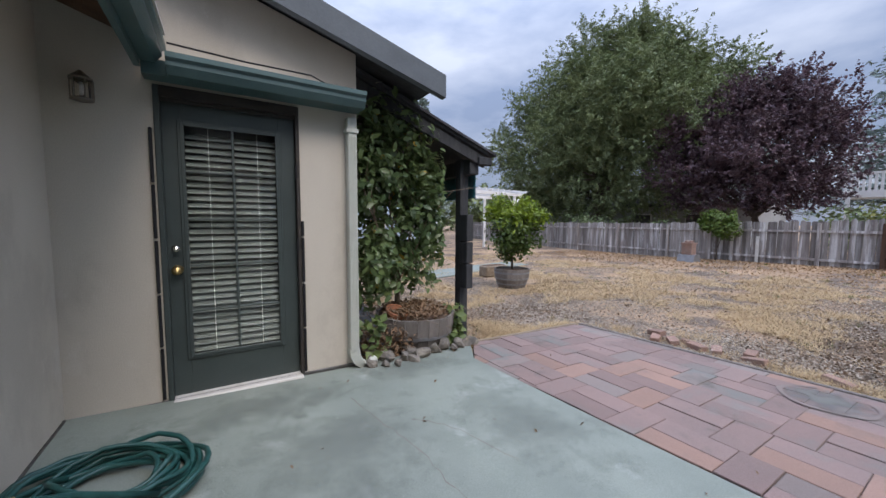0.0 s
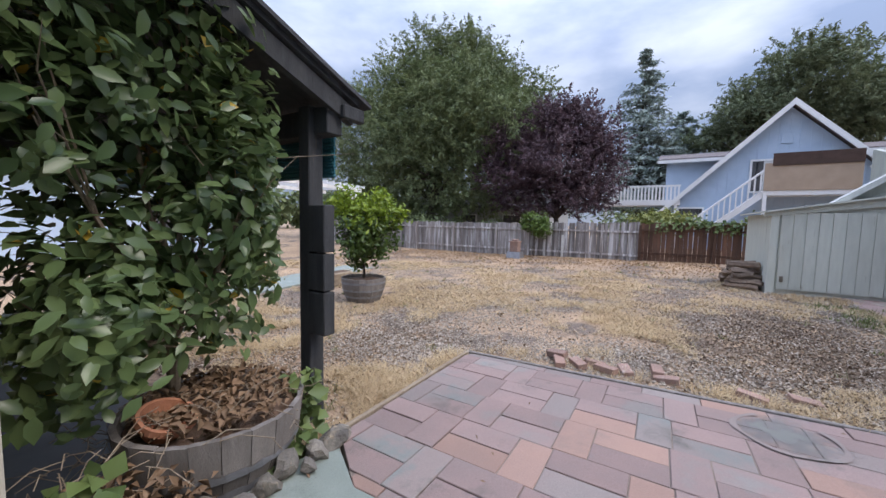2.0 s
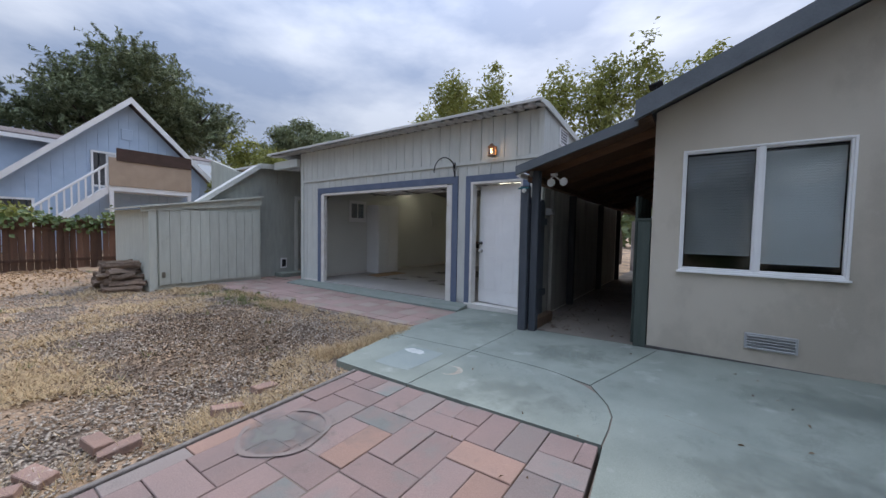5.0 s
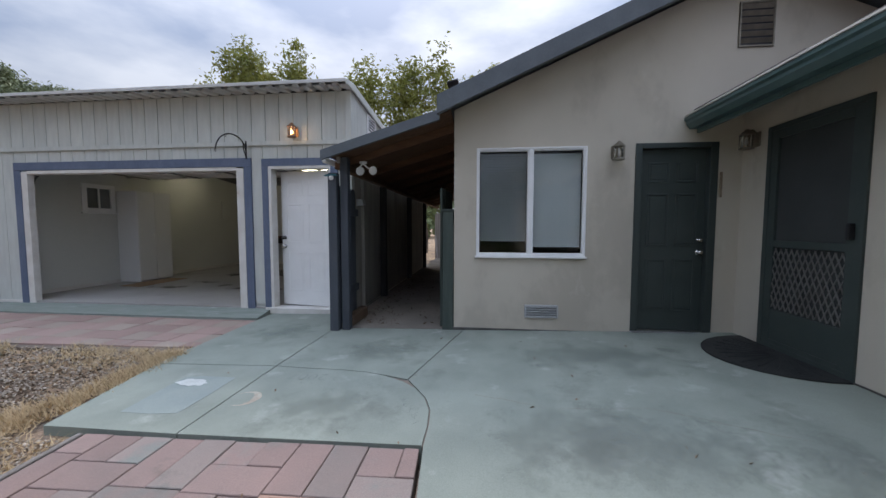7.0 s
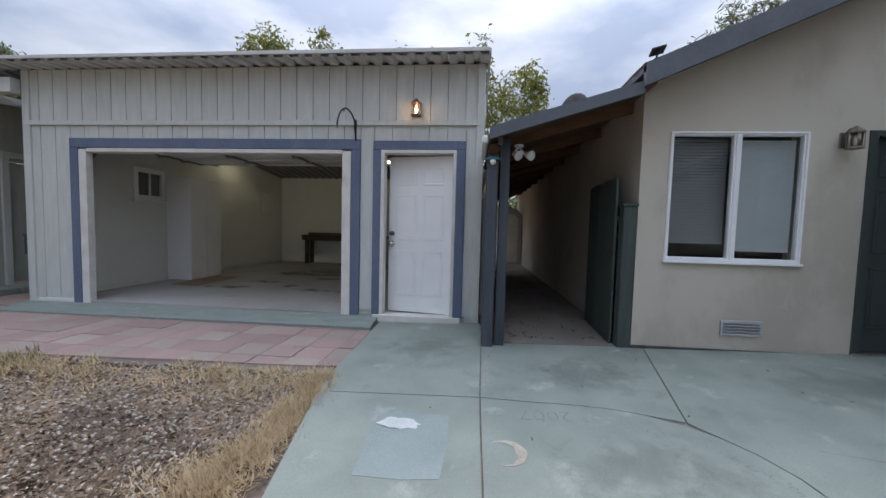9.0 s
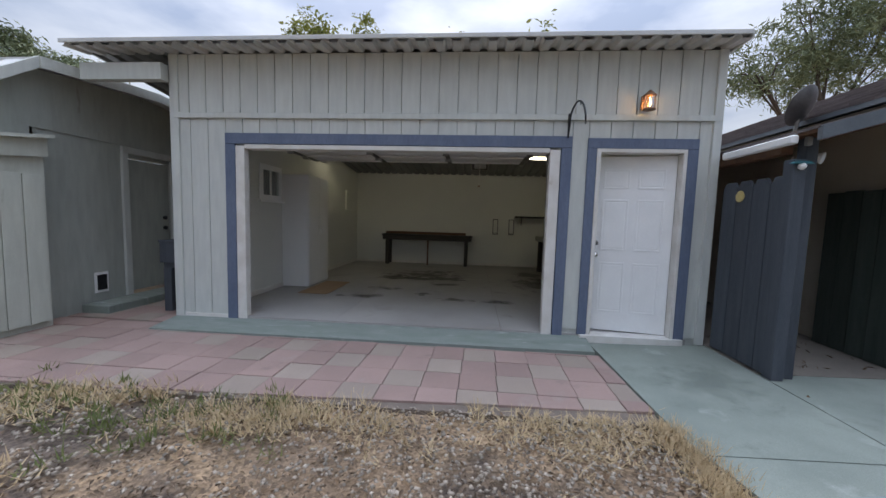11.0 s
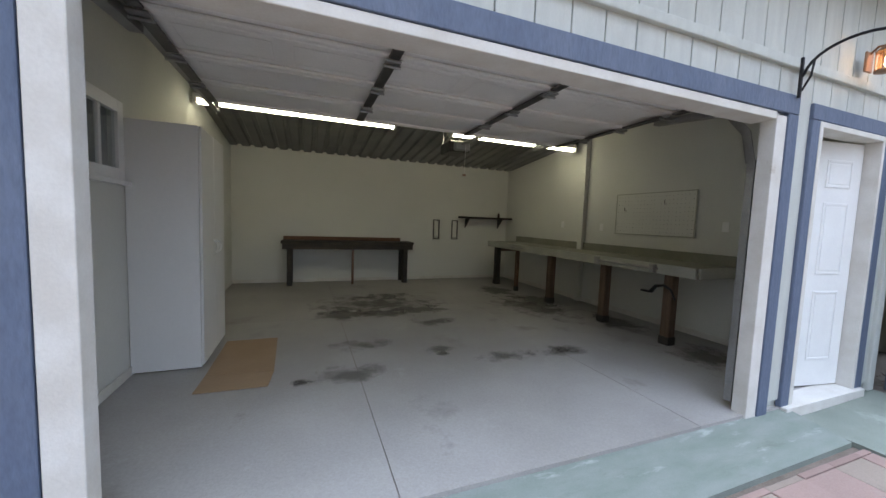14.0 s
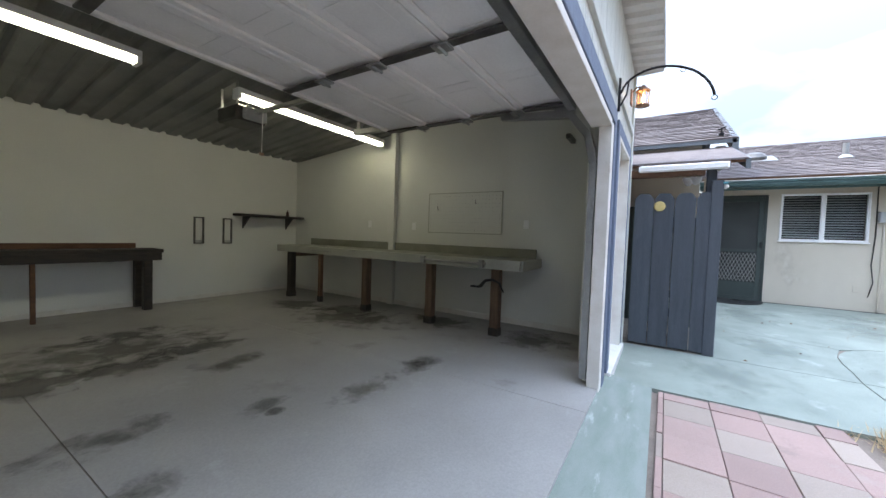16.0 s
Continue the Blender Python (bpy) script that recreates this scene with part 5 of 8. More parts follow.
louvre("foundation_vent", 1.11, 1.475, 0.195, 0.34, -2.40, M_GREYPLASTIC, 4, "pale blue-grey metal foundation vent low in the wall", M_BLACKIRON)
louvre("gable_vent", -0.93, -0.60, 3.02, 3.46, -2.40, M_PEWTER, 6, "tan louvred vent high in the gable", M_BLACKIRON)
mat_ = thing("door_mat", (-0.4, -1.7, 0.085), "black half-round rubber door mat on the concrete", "mat")
out = [(-0.68, -1.15)] + [(-0.68 + 0.62 * math.sin(radians(a)), -1.70 + 0.56 * math.cos(radians(a))) for a in range(0, 181, 12)]
part("mat_base", slab(bmesh.new(), out, lambda x, y: patio(x, y) + 0.014, 0.013), M_RUBBER, mat_)
bm = bmesh.new()
for a in range(10, 180, 14):
    p = [(-0.66 + r * math.sin(radians(a)), -1.70 + r * 0.9 * math.cos(radians(a))) for r in (0.12, 0.5)]
    tube(bm, [(*p[0], patio(*p[0]) + 0.014), (*p[1], patio(*p[1]) + 0.014)], 0.008, 5)
part("ribs", bm, M_RUBBER, mat_)
# dark weep strip at the foot of the walls
for nm, bm in (("baseboard", B(-0.70, 1.13, 2.975, 2.992, 0.02, 0.085, 0.003)), ("baseboard", B(0.345, 2.28, -2.402, -2.388, 0.0, 0.06, 0.003)),
               ("baseboard", B(-0.702, -0.69, -1.15, 2.97, 0.04, 0.105, 0.003))):
    solid(nm, bm, M_DARKSTEEL, "dark metal weep strip at the wall foot", "baseboard", kind="structure")

# garden hose, coiled by the wall
hose = thing("garden_hose", (-0.25, 2.2, 0.09), "coiled green garden hose with a brass coupling on the concrete", "hose")
rng = random.Random(4)
pts = []
HX, HY = -0.34, 2.10
for i in range(30 * 11):
    a = i / 30 * 2 * math.pi
    k = i / (30 * 11)
    r = 0.26 + 0.05 * math.sin(3.1 * k * 6) + 0.045 * math.sin(a * 0.5 + 2)
    cx, cy = HX + 0.04 * math.sin(k * 9), HY + 0.05 * math.cos(k * 13)
    x, y = cx + r * 1.08 * math.cos(a), cy + r * 0.86 * math.sin(a)
    pts.append((x, y, patio(x, y) + 0.016 + 0.10 * k * (0.6 + 0.4 * math.sin(a * 2 + k * 20)) + 0.01 * rng.random()))
part("coil", tube(bmesh.new(), pts, 0.0125, 7), M_HOSE, hose, "", True)
tail = [(-0.14, 1.92, 0.13), (-0.22, 1.80, 0.24), (-0.31, 1.68, 0.36), (-0.42, 1.58, 0.45), (-0.52, 1.52, 0.48), (-0.62, 1.46, 0.47)]
part("free_end", tube(bmesh.new(), tail, 0.0125, 7), M_HOSE, hose, "", True)
part("free_end", tube(bmesh.new(), [(-0.62, 1.46, 0.42), (-0.58, 1.50, 0.30), (-0.55, 1.58, 0.17), (-0.50, 1.70, 0.11), (-0.42, 1.85, 0.11)], 0.0125, 7), M_HOSE, hose, "", True)
part("coupling", tube(bmesh.new(), [(-0.42, 1.58, 0.45), (-0.47, 1.55, 0.468), (-0.52, 1.52, 0.48)], 0.018, 10), M_BRASS, hose, "brass spring coupling")
bib = thing("hose_bib", (-0.69, 1.46, 0.44), "brass hose tap on the stucco wall", "tap")
part("body", tube(bmesh.new(), [(-0.70, 1.46, 0.47), (-0.63, 1.46, 0.47), (-0.61, 1.47, 0.43)], 0.014, 8), M_BRASS, bib)
part("wheel", tube(bmesh.new(), [(-0.64, 1.46, 0.50), (-0.64, 1.46, 0.515)], 0.028, 10), M_BRASS, bib)

# passage: gates, far door, lights
gate = thing("passage_gate", (3.65, -2.7, 0), "dark slate blue board gate with dog-eared tops", "gate")
for i in range(4):
    y0 = -3.075 + i * 0.192
    o = [(y0 + 0.003, 0.02 + 0.0), (y0 + 0.187, 0.02), (y0 + 0.187, 1.64), (y0 + 0.145, 1.70), (y0 + 0.045, 1.70), (y0 + 0.003, 1.64)]
    part("board", prism(bmesh.new(), o, "x", 3.665, 3.69), M_BLUEGATE, gate)
for z in (0.35, 1.35):
    part("rail", B(3.625, 3.664, -3.07, -2.31, z, z + 0.09, 0.003), M_BLUEGATE, gate)
bm = lathe(bmesh.new(), 0, 0, [(0, 0), (0.05, 0.001), (0.055, 0.008), (0.045, 0.016), (0, 0.02)], 18)
solid("round_plaque", moved(bm, pose(3.691, -2.83, 1.56, 0, 90, 0)), M_YELLOW, "small round pale yellow plaque on the gate", "plaque")
ggate = thing("passage_gate", (2.36, -2.9, 0), "open dark green board gate folded back along the wall", "gate")
for i in range(5):
    y0 = -3.42 + i * 0.185
    part("board", B(2.375 + 0.01 * i, 2.40 + 0.01 * i, y0 + 0.003, y0 + 0.181, 0.03, 1.66 + 0.01 * (i % 2), 0.004), M_GREENGATE, ggate)
part("rail", B(2.33, 2.372, -3.4, -2.52, 0.4, 0.49, 0.003), M_GREENGATE, ggate)
part("rail", B(2.33, 2.372, -3.4, -2.52, 1.3, 1.39, 0.003), M_GREENGATE, ggate)
part("hinge_post", B(2.28, 2.40, -2.50, -2.39, 0.0, 1.38, 0.005), M_GREENGATE, ggate)
part("post_cap", B(2.27, 2.41, -2.51, -2.38, 1.38, 1.41, 0.004), M_GREENGATE, ggate)
pd = thing("plastic_shed", (2.6, -10.6, 0), "pale arched plastic garden shed at the passage end", "shed")
o = [(2.30, 0.03), (3.05, 0.03), (3.05, 1.62), (2.9, 1.78), (2.675, 1.84), (2.45, 1.78), (2.30, 1.62)]
part("body", prism(bmesh.new(), o, "y", -11.2, -10.5), M_GREYPLASTIC, pd)
o2 = [(2.42, 0.1), (2.93, 0.1), (2.93, 1.50), (2.80, 1.62), (2.675, 1.66), (2.55, 1.62), (2.42, 1.50)]
dr = part("door", prism(bmesh.new(), o2, "y", -10.5, -10.47), M_WHITEWORN, pd)
for z0, z1 in ((0.2, 0.7), (0.8, 1.2)):
    part("door_panel", B(2.5, 2.85, -10.47, -10.455, z0, z1, 0.006), M_WHITEWORN, dr)
solid("passage_fence", B(2.27, 3.74, -11.9, -11.85, -0.1, 1.7), M_FENCE, "weathered board fence closing the passage", "fence")
spot = thing("spotlight", (3.42, -2.56, 1.90), "white twin security spotlight under the lean-to roof", "lamp")
part("mount", lathe(bmesh.new(), 3.38, -2.57, [(0.0, 1.965), (0.045, 1.964), (0.045, 1.985), (0.0, 1.99)], 12), M_WHITE, spot)
for i, (x, y) in enumerate(((3.44, -2.55), (3.31, -2.62))):
    hd = part("head", moved(lathe(bmesh.new(), 0, 0, [(0.015, 0), (0.03, 0.03), (0.052, 0.09), (0.046, 0.095)], 14), pose(x, y, 1.90, -115 + 10 * i, 0, 40)), M_WHITE, spot, "", True)
    part("arm", tube(bmesh.new(), [(3.38, -2.57, 1.965), ((3.38 + x) / 2, (y - 2.57) / 2, 1.93), (x, y, 1.90)], 0.01, 6), M_WHITE, spot)

bird = thing("bird_ornament", (3.62, -2.28, 1.78), "small teal bird ornament fixed to the post", "ornament")
part("body", moved(lathe(bmesh.new(), 0, 0, [(0, -0.035), (0.02, -0.02), (0.03, 0.0), (0.022, 0.02), (0, 0.04)], 10), pose(3.65, -2.265, 1.76, 90, 0, 0)), M_WHITE, bird)
part("wing", prism(bmesh.new(), [(3.57, 1.78), (3.73, 1.78), (3.70, 1.80), (3.60, 1.80)], "y", -2.29, -2.25), M_TEAL, bird)

# on the roofs
dish = thing("satellite_dish", (1.95, -3.9, 2.72), "dark grey satellite dish on the roof", "dish")
part("reflector", moved(lathe(bmesh.new(), 0, 0, [(0.02, 0), (0.12, 0.015), (0.22, 0.06), (0.225, 0.065), (0.12, 0.025), (0.02, 0.01)], 20), pose(2.55, -3.6, 2.63, 65, 0, 25)), M_DARKSTEEL, dish, "", True)
part("mast", tube(bmesh.new(), [(2.55, -3.75, 2.33), (2.55, -3.68, 2.62)], 0.02, 8), M_STEEL, dish)
sol = thing("solar_light", (2.30, -2.2, 2.66), "small black solar light on the roof edge", "lamp")
part("panel", moved(B(-0.06, 0.06, -0.045, 0.045, -0.008, 0.008, 0.002), pose(2.27, -2.2, 2.71, 20, 15, 0)), M_BLACKIRON, sol)
part("stem", tube(bmesh.new(), [(2.29, -2.2, 2.52), (2.27, -2.2, 2.705)], 0.01, 6), M_BLACKIRON, sol)
part("lamp_head", B(2.24, 2.30, -2.23, -2.17, 2.60, 2.65, 0.01), M_BLACKIRON, sol)
for nm, x, y, lab in (("roof_vent", -2.0, -1.2, "dark half-round roof vent on the shingles"),):
    z = 2.40 + (-0.22 - x) * 0.3517
    t = thing(nm, (x, y, z), lab, "vent")
    part("flashing", slope(bmesh.new(), [(x + 0.3, y - 0.35, z - 0.08), (x + 0.3, y + 0.35, z - 0.08), (x - 0.3, y + 0.35, z + 0.13), (x - 0.3, y - 0.35, z + 0.13)], 0.012), M_STEEL, t)
    part("hood", moved(lathe(bmesh.new(), 0, 0, [(0.22, 0), (0.2, 0.09), (0.12, 0.15), (0, 0.17)], 16), pose(x, y, z + 0.01, 0, 19, 0)), M_DARKSTEEL, t)
for x, y in ((-2.6, -1.75), (-1.7, 0.1)):
    z = 2.40 + (-0.22 - x) * 0.3517
    t = thing("vent_pipe", (x, y, z), "grey metal vent pipe with a flashing collar", "vent")
    part("pipe", lathe(bmesh.new(), x, y, [(0.045, z - 0.02), (0.045, z + 0.28), (0.0, z + 0.28)], 10), M_STEEL, t)
    part("cap", lathe(bmesh.new(), x, y, [(0.10, z + 0.26), (0.11, z + 0.29), (0.03, z + 0.35)], 10) if x < -2 else lathe(bmesh.new(), x, y, [(0.13, z - 0.01), (0.06, z + 0.06)], 10), M_STEEL, t)
box_ = thing("meter_box", (-0.68, 0.32, 1.5), "pale grey utility box with conduit and cable on the wall", "utility box")
part("case", B(-0.698, -0.60, 0.25, 0.42, 1.62, 1.80, 0.006), M_GREYPLASTIC, box_)
part("conduit", tube(bmesh.new(), [(-0.68, 0.33, 0.11), (-0.68, 0.33, 1.62)], 0.016, 8), M_STUCCO, box_)
part("cable", tube(bmesh.new(), [(-0.685, 0.23, 2.36), (-0.685, 0.24, 1.4), (-0.67, 0.21, 0.9), (-0.68, 0.25, 0.6), (-0.67, 0.2, 0.35)], 0.008, 6), M_BLACKIRON, box_)
solid("outlet_plate", B(-0.698, -0.685, 0.02, 0.09, 0.42, 0.53, 0.004), M_STUCCO, "tan outlet cover low on the wall", "outlet")

# hairline cracks in the patio
cr = random.Random(31)
for line in ([(0.86, 2.45), (0.90, 2.15), (0.99, 1.75), (1.00, 1.35), (1.12, 0.95), (1.10, 0.5)], [(1.10, 2.0), (1.3, 1.75), (1.42, 1.3)], [(0.2, -0.4), (0.9, -0.7), (1.5, -0.65), (2.1, -0.85)]):
    pts = []
    for a, b in zip(line, line[1:]):
        for k in range(6):
            x, y = a[0] + (b[0] - a[0]) * k / 6 + cr.uniform(-0.012, 0.012), a[1] + (b[1] - a[1]) * k / 6 + cr.uniform(-0.012, 0.012)
            pts.append((x, y))
    vs, fs = [], []
    for x, y in pts:
        w_ = cr.uniform(0.0008, 0.002)
        vs += [(x - w_, y - w_, patio(x, y) + 0.0012), (x + w_, y + w_, patio(x, y) + 0.0012)]
    fs = [(2 * i, 2 * i + 1, 2 * i + 3, 2 * i + 2) for i in range(len(pts) - 1)]
    tagged(quads("crack", vs, fs, M_JOINTSOIL), "hairline crack in the concrete patio", "crack", kind="structure")

# a date scratched into the concrete, scribbles along the curved joint and a ring of rust
M_SCRATCH = surf("scratched_concrete", (0.17, 0.19, 0.175), (0.22, 0.24, 0.22), 12, 0.95, 0.2, 120, 0.15)


def lettering(name, words, size, m, mat, label, thin=0.0):
    cu = bpy.data.curves.new(name + "_curve", "FONT")
    cu.body, cu.size, cu.align_x, cu.offset = words, size, "CENTER", thin
    tmp = bpy.data.objects.new(name + "_curve", cu)
    scene.collection.objects.link(tmp)
    me = bpy.data.meshes.new_from_object(tmp)
    bpy.data.objects.remove(tmp)
    me.transform(m)
    me.materials.clear()
    me.materials.append(mat)
    return tagged(new(name, me), label, "inscription", kind="structure")


def stroke(line, w):
    vs = []
    for (xa, ya), (xb, yb) in zip(line, line[1:]):
        d = math.hypot(xb - xa, yb - ya) or 1
        ox, oy = -(yb - ya) / d * w, (xb - xa) / d * w
        vs += [(x + s * ox, y + s * oy, patio(x, y) + 0.0013) for x, y, s in ((xa, ya, 1), (xa, ya, -1), (xb, yb, -1), (xb, yb, 1))]
    return vs


lettering("scratched_date", "2007", 0.165, Matrix.Translation((3.335, -1.085, patio(3.335, 0) + 0.0025)) @ Matrix.Rotation(math.atan(0.022), 4, "Y"), M_SCRATCH, "year 2007 scratched into the concrete", -0.0038)
sr = random.Random(77)
vs = []
for i in range(40):
    a = i / 39
    k = a * 7.0
    j = min(6, int(k))
    px, py = [ARC[n_][0] for n_ in (j, j + 1)], [ARC[n_][1] for n_ in (j, j + 1)]
    x, y = px[0] + (px[1] - px[0]) * (k - j), py[0] + (py[1] - py[0]) * (k - j)
    if 3.12 < x < 3.52:
        x, y = sr.uniform(3.24, 3.36), sr.uniform(-0.945, -0.92)
        vs += stroke([(x, y), (x + sr.uniform(-0.012, 0.012), y + 0.03)], 0.0016)
        continue
    x, y = x + 0.07 * (1 - a * 0.1) * (0.4 + 0.6 * a) + sr.uniform(-0.02, 0.02), y + 0.13 + sr.uniform(-0.035, 0.035)
    h_, w_ = sr.uniform(0.02, 0.05), sr.uniform(0.01, 0.035)
    vs += stroke(sr.choice(([(x, y), (x + w_, y + h_)], [(x, y), (x, y + h_), (x + w_, y + h_)], [(x, y), (x + w_, y + h_ * 0.2), (x + w_ * 0.6, y + h_), (x, y + h_ * 0.8)])), 0.0017)
tagged(quads("scratched_scribble", vs, [(i, i + 1, i + 2, i + 3) for i in range(0, len(vs), 4)], M_SCRATCH), "faint worn scribbles scratched along the curved joint", "inscription", kind="structure")
M_RUSTRING = surf("rust_ring", (0.33, 0.27, 0.215), (0.41, 0.385, 0.32), 14, 0.85, 0.1, 90, 0.2)
vs = []
for i in range(31):
    a = radians(70 + i * 8.4)
    r_ = 0.105 + sr.uniform(-0.004, 0.004)
    q_ = r_ - 0.004 - 0.05 * max(0.0, math.sin(math.pi * i / 30)) ** 1.6 + sr.uniform(-0.004, 0.004)
    for rr in (r_, q_):
        x, y = 3.605 + rr * math.cos(a), -0.645 + rr * math.sin(a)
        vs.append((x, y, patio(x, y) + 0.0022))
tagged(quads("rust_ring", vs, [(2 * i, 2 * i + 1, 2 * i + 3, 2 * i + 2) for i in range(30)], M_RUSTRING), "crescent of rust stain on the concrete", "stain", kind="structure")


# ---- garage things ----
side = thing("door_4", (4.49, -3.2, 0.05), "white six-panel side door standing slightly ajar", "door", kind="structure")
GDM = Matrix.Translation((4.08, GY - 0.075, 0.06)) @ Matrix.Rotation(radians(-9), 4, "Z")
leaf = panel_door(side, 0.815, 1.94, GDM, M_WHITE, 0.0055)
for z, r, nm in ((0.86, 0.03, "knob"), (0.99, 0.026, "deadbolt")):
    knob(leaf, GDM @ Matrix.Translation((0.765, 0, z)) @ Matrix.Rotation(radians(-90), 4, "X"), M_DARKSTEEL if nm == "deadbolt" else M_CHROME, r, nm)

hook = thing("plant_hook", (5.25, -3.1, 2.3), "black iron plant hook with a curved arm on the garage", "hook")
part("upright", B(5.245, 5.262, -3.118, -3.10, 2.15, 2.40, 0.003), M_BLACKIRON, hook)
HP = [(5.253, -3.10 + 0.29 * (1 - math.cos(radians(a))), 2.26 + 0.20 * math.sin(radians(a)) - 0.12 * (a / 170) ** 2) for a in range(0, 171, 10)]
part("arm", tube(bmesh.new(), [(5.253, -3.105, 2.28), *HP[1:]], 0.009, 7), M_BLACKIRON, hook, "", True)
part("brace", tube(bmesh.new(), [(5.253, -3.10, 2.19), (5.253, -3.06, 2.27), (5.253, -3.05, 2.36)], 0.007, 6), M_BLACKIRON, hook)
for p in (HP[-1], HP[11]):
    part("ring", tube(bmesh.new(), [(p[0], p[1] + 0.016 * math.cos(a * math.pi / 5), p[2] - 0.018 + 0.016 * math.sin(a * math.pi / 5)) for a in range(11)], 0.003, 5), M_BLACKIRON, hook)

# overhead door, rolled back under the ceiling
od = thing("overhead_door", (7.1, -4.4, 2.2), "white sectional garage door rolled back overhead on steel tracks", "garage door")
DX0, DX1, DZ = 5.44, 8.94, 2.22
for i in range(4):
    y1, y0 = -3.36 - i * 0.475, -3.36 - (i + 1) * 0.475 + 0.006
    sec = part("section", B(DX0, DX1, y0, y1, DZ, DZ + 0.045, 0.003), M_GARDOOR, od)
    part("edge_rib", B(DX0, DX1, y1 - 0.05, y1 - 0.002, DZ - 0.022, DZ - 0.001, 0.006), M_GARDOOR, sec)
    part("edge_rib", B(DX0, DX1, y0 + 0.002, y0 + 0.05, DZ - 0.022, DZ - 0.001, 0.006), M_GARDOOR, sec)
    for j in range(6):
        x0 = DX0 + 0.10 + j * (DX1 - DX0 - 0.1) / 6
        part("pressed_panel", moved(ring(bmesh.new(), x0, x0 + 0.46, -0.13, 0.13, 0.008, 0, 0.0022, 0.0009), Matrix.Translation((0, (y0 + y1) / 2, DZ - 0.0025)) @ Matrix.Rotation(radians(90), 4, "X") @ Matrix.Scale(-1, 4, (0, 1, 0))), M_GARDOOR, sec)
for i, x in enumerate((DX0 + 0.03, 6.63, 7.73, DX1 - 0.03)):
    for j in range(4):
        y1, y0 = -3.40 - j * 0.475, -3.36 - (j + 1) * 0.475 + 0.05
        part("stile", B(x - 0.032, x + 0.032, y0, y1, DZ - 0.036, DZ - 0.022, 0.003), M_DARKSTEEL, od)
    for j in range(1, 4):
        y = -3.36 - j * 0.475
        h = part("hinge", B(x - 0.045, x + 0.045, y - 0.05, y + 0.05, DZ - 0.05, DZ - 0.036, 0.004), M_STEEL, od)
        part("hinge_pin", tube(bmesh.new(), [(x - 0.05, y, DZ - 0.058), (x + 0.05, y, DZ - 0.058)], 0.009, 6), M_STEEL, h)
for x, s in ((DX0 - 0.045, -1), (DX1 + 0.045, 1)):
    pts = [(x, -3.25, 0.10), (x, -3.25, 1.75), (x, -3.29, 1.95), (x, -3.42, 2.12), (x, -3.56, 2.22), (x, -3.75, 2.25), (x, -5.75, 2.27)]
    for a, b in zip(pts, pts[1:]):
        d_ = Vector(b) - Vector(a)
        part("track", moved(box(bmesh.new(), -0.025, 0.025, -0.028, -0.02, 0, d_.length + 0.01), Matrix.Translation(a) @ d_.to_track_quat("Z", "X").to_matrix().to_4x4()), M_STEEL, od)
        part("track_lip", moved(box(bmesh.new(), -0.028, -0.02, -0.028, 0.02, 0, d_.length + 0.01), Matrix.Translation(a) @ d_.to_track_quat("Z", "X").to_matrix().to_4x4()), M_STEEL, od)
    part("hanger", B(x - 0.02, x + 0.02, -5.72, -5.68, 2.26, gtop(-5.7)), M_STEEL, od)
    part("hanger_brace", tube(bmesh.new(), [(x, -5.7, 2.28), (x, -5.3, gtop(-5.3))], 0.012, 5), M_STEEL, od)
    for z in (0.5, 0.95, 1.4):
        part("track_bracket", B(x - 0.03, x + 0.03, -3.25, -3.222, z, z + 0.07, 0.003), M_STEEL, od)
    part("extension_arm", prism(bmesh.new(), [(-3.40, 2.10), (-4.0, 2.16), (-4.0, 2.20), (-3.40, 2.16)], "x", x - 0.03, x + 0.03), M_STEEL, od)
part("strut", B(DX0, DX1, -3.44, -3.38, DZ - 0.075, DZ - 0.023, 0.004), M_STEEL, od)
part("header_spring_bar", tube(bmesh.new(), [(5.3, -3.34, 2.36), (9.1, -3.34, 2.36)], 0.02, 8), M_DARKSTEEL, od)
opn = thing("garage_opener", (6.1, -6.7, 2.3), "grey garage door opener hung from the ceiling", "opener")
part("housing", B(5.95, 6.28, -6.95, -6.55, 2.29, 2.45, 0.02), M_DARKSTEEL, opn)
part("light_cover", B(6.0, 6.23, -6.55, -6.46, 2.30, 2.42, 0.015), M_GREYPLASTIC, opn)
part("rail", B(6.10, 6.14, -6.46, -3.4, 2.36, 2.395), M_STEEL, opn)
for x, y in ((5.98, -6.6), (6.25, -6.6), (5.98, -6.9), (6.25, -6.9)):
    part("strap", B(x - 0.012, x + 0.012, y - 0.003, y + 0.003, 2.44, gtop(y)), M_STEEL, opn)
part("cord", tube(bmesh.new(), [(6.12, -6.35, 2.36), (6.13, -6.35, 1.95)], 0.004, 5), M_WHITE, opn)
part("pull_handle", B(6.105, 6.155, -6.36, -6.34, 1.92, 1.95, 0.005), M_BRICK, opn, "red pull handle")
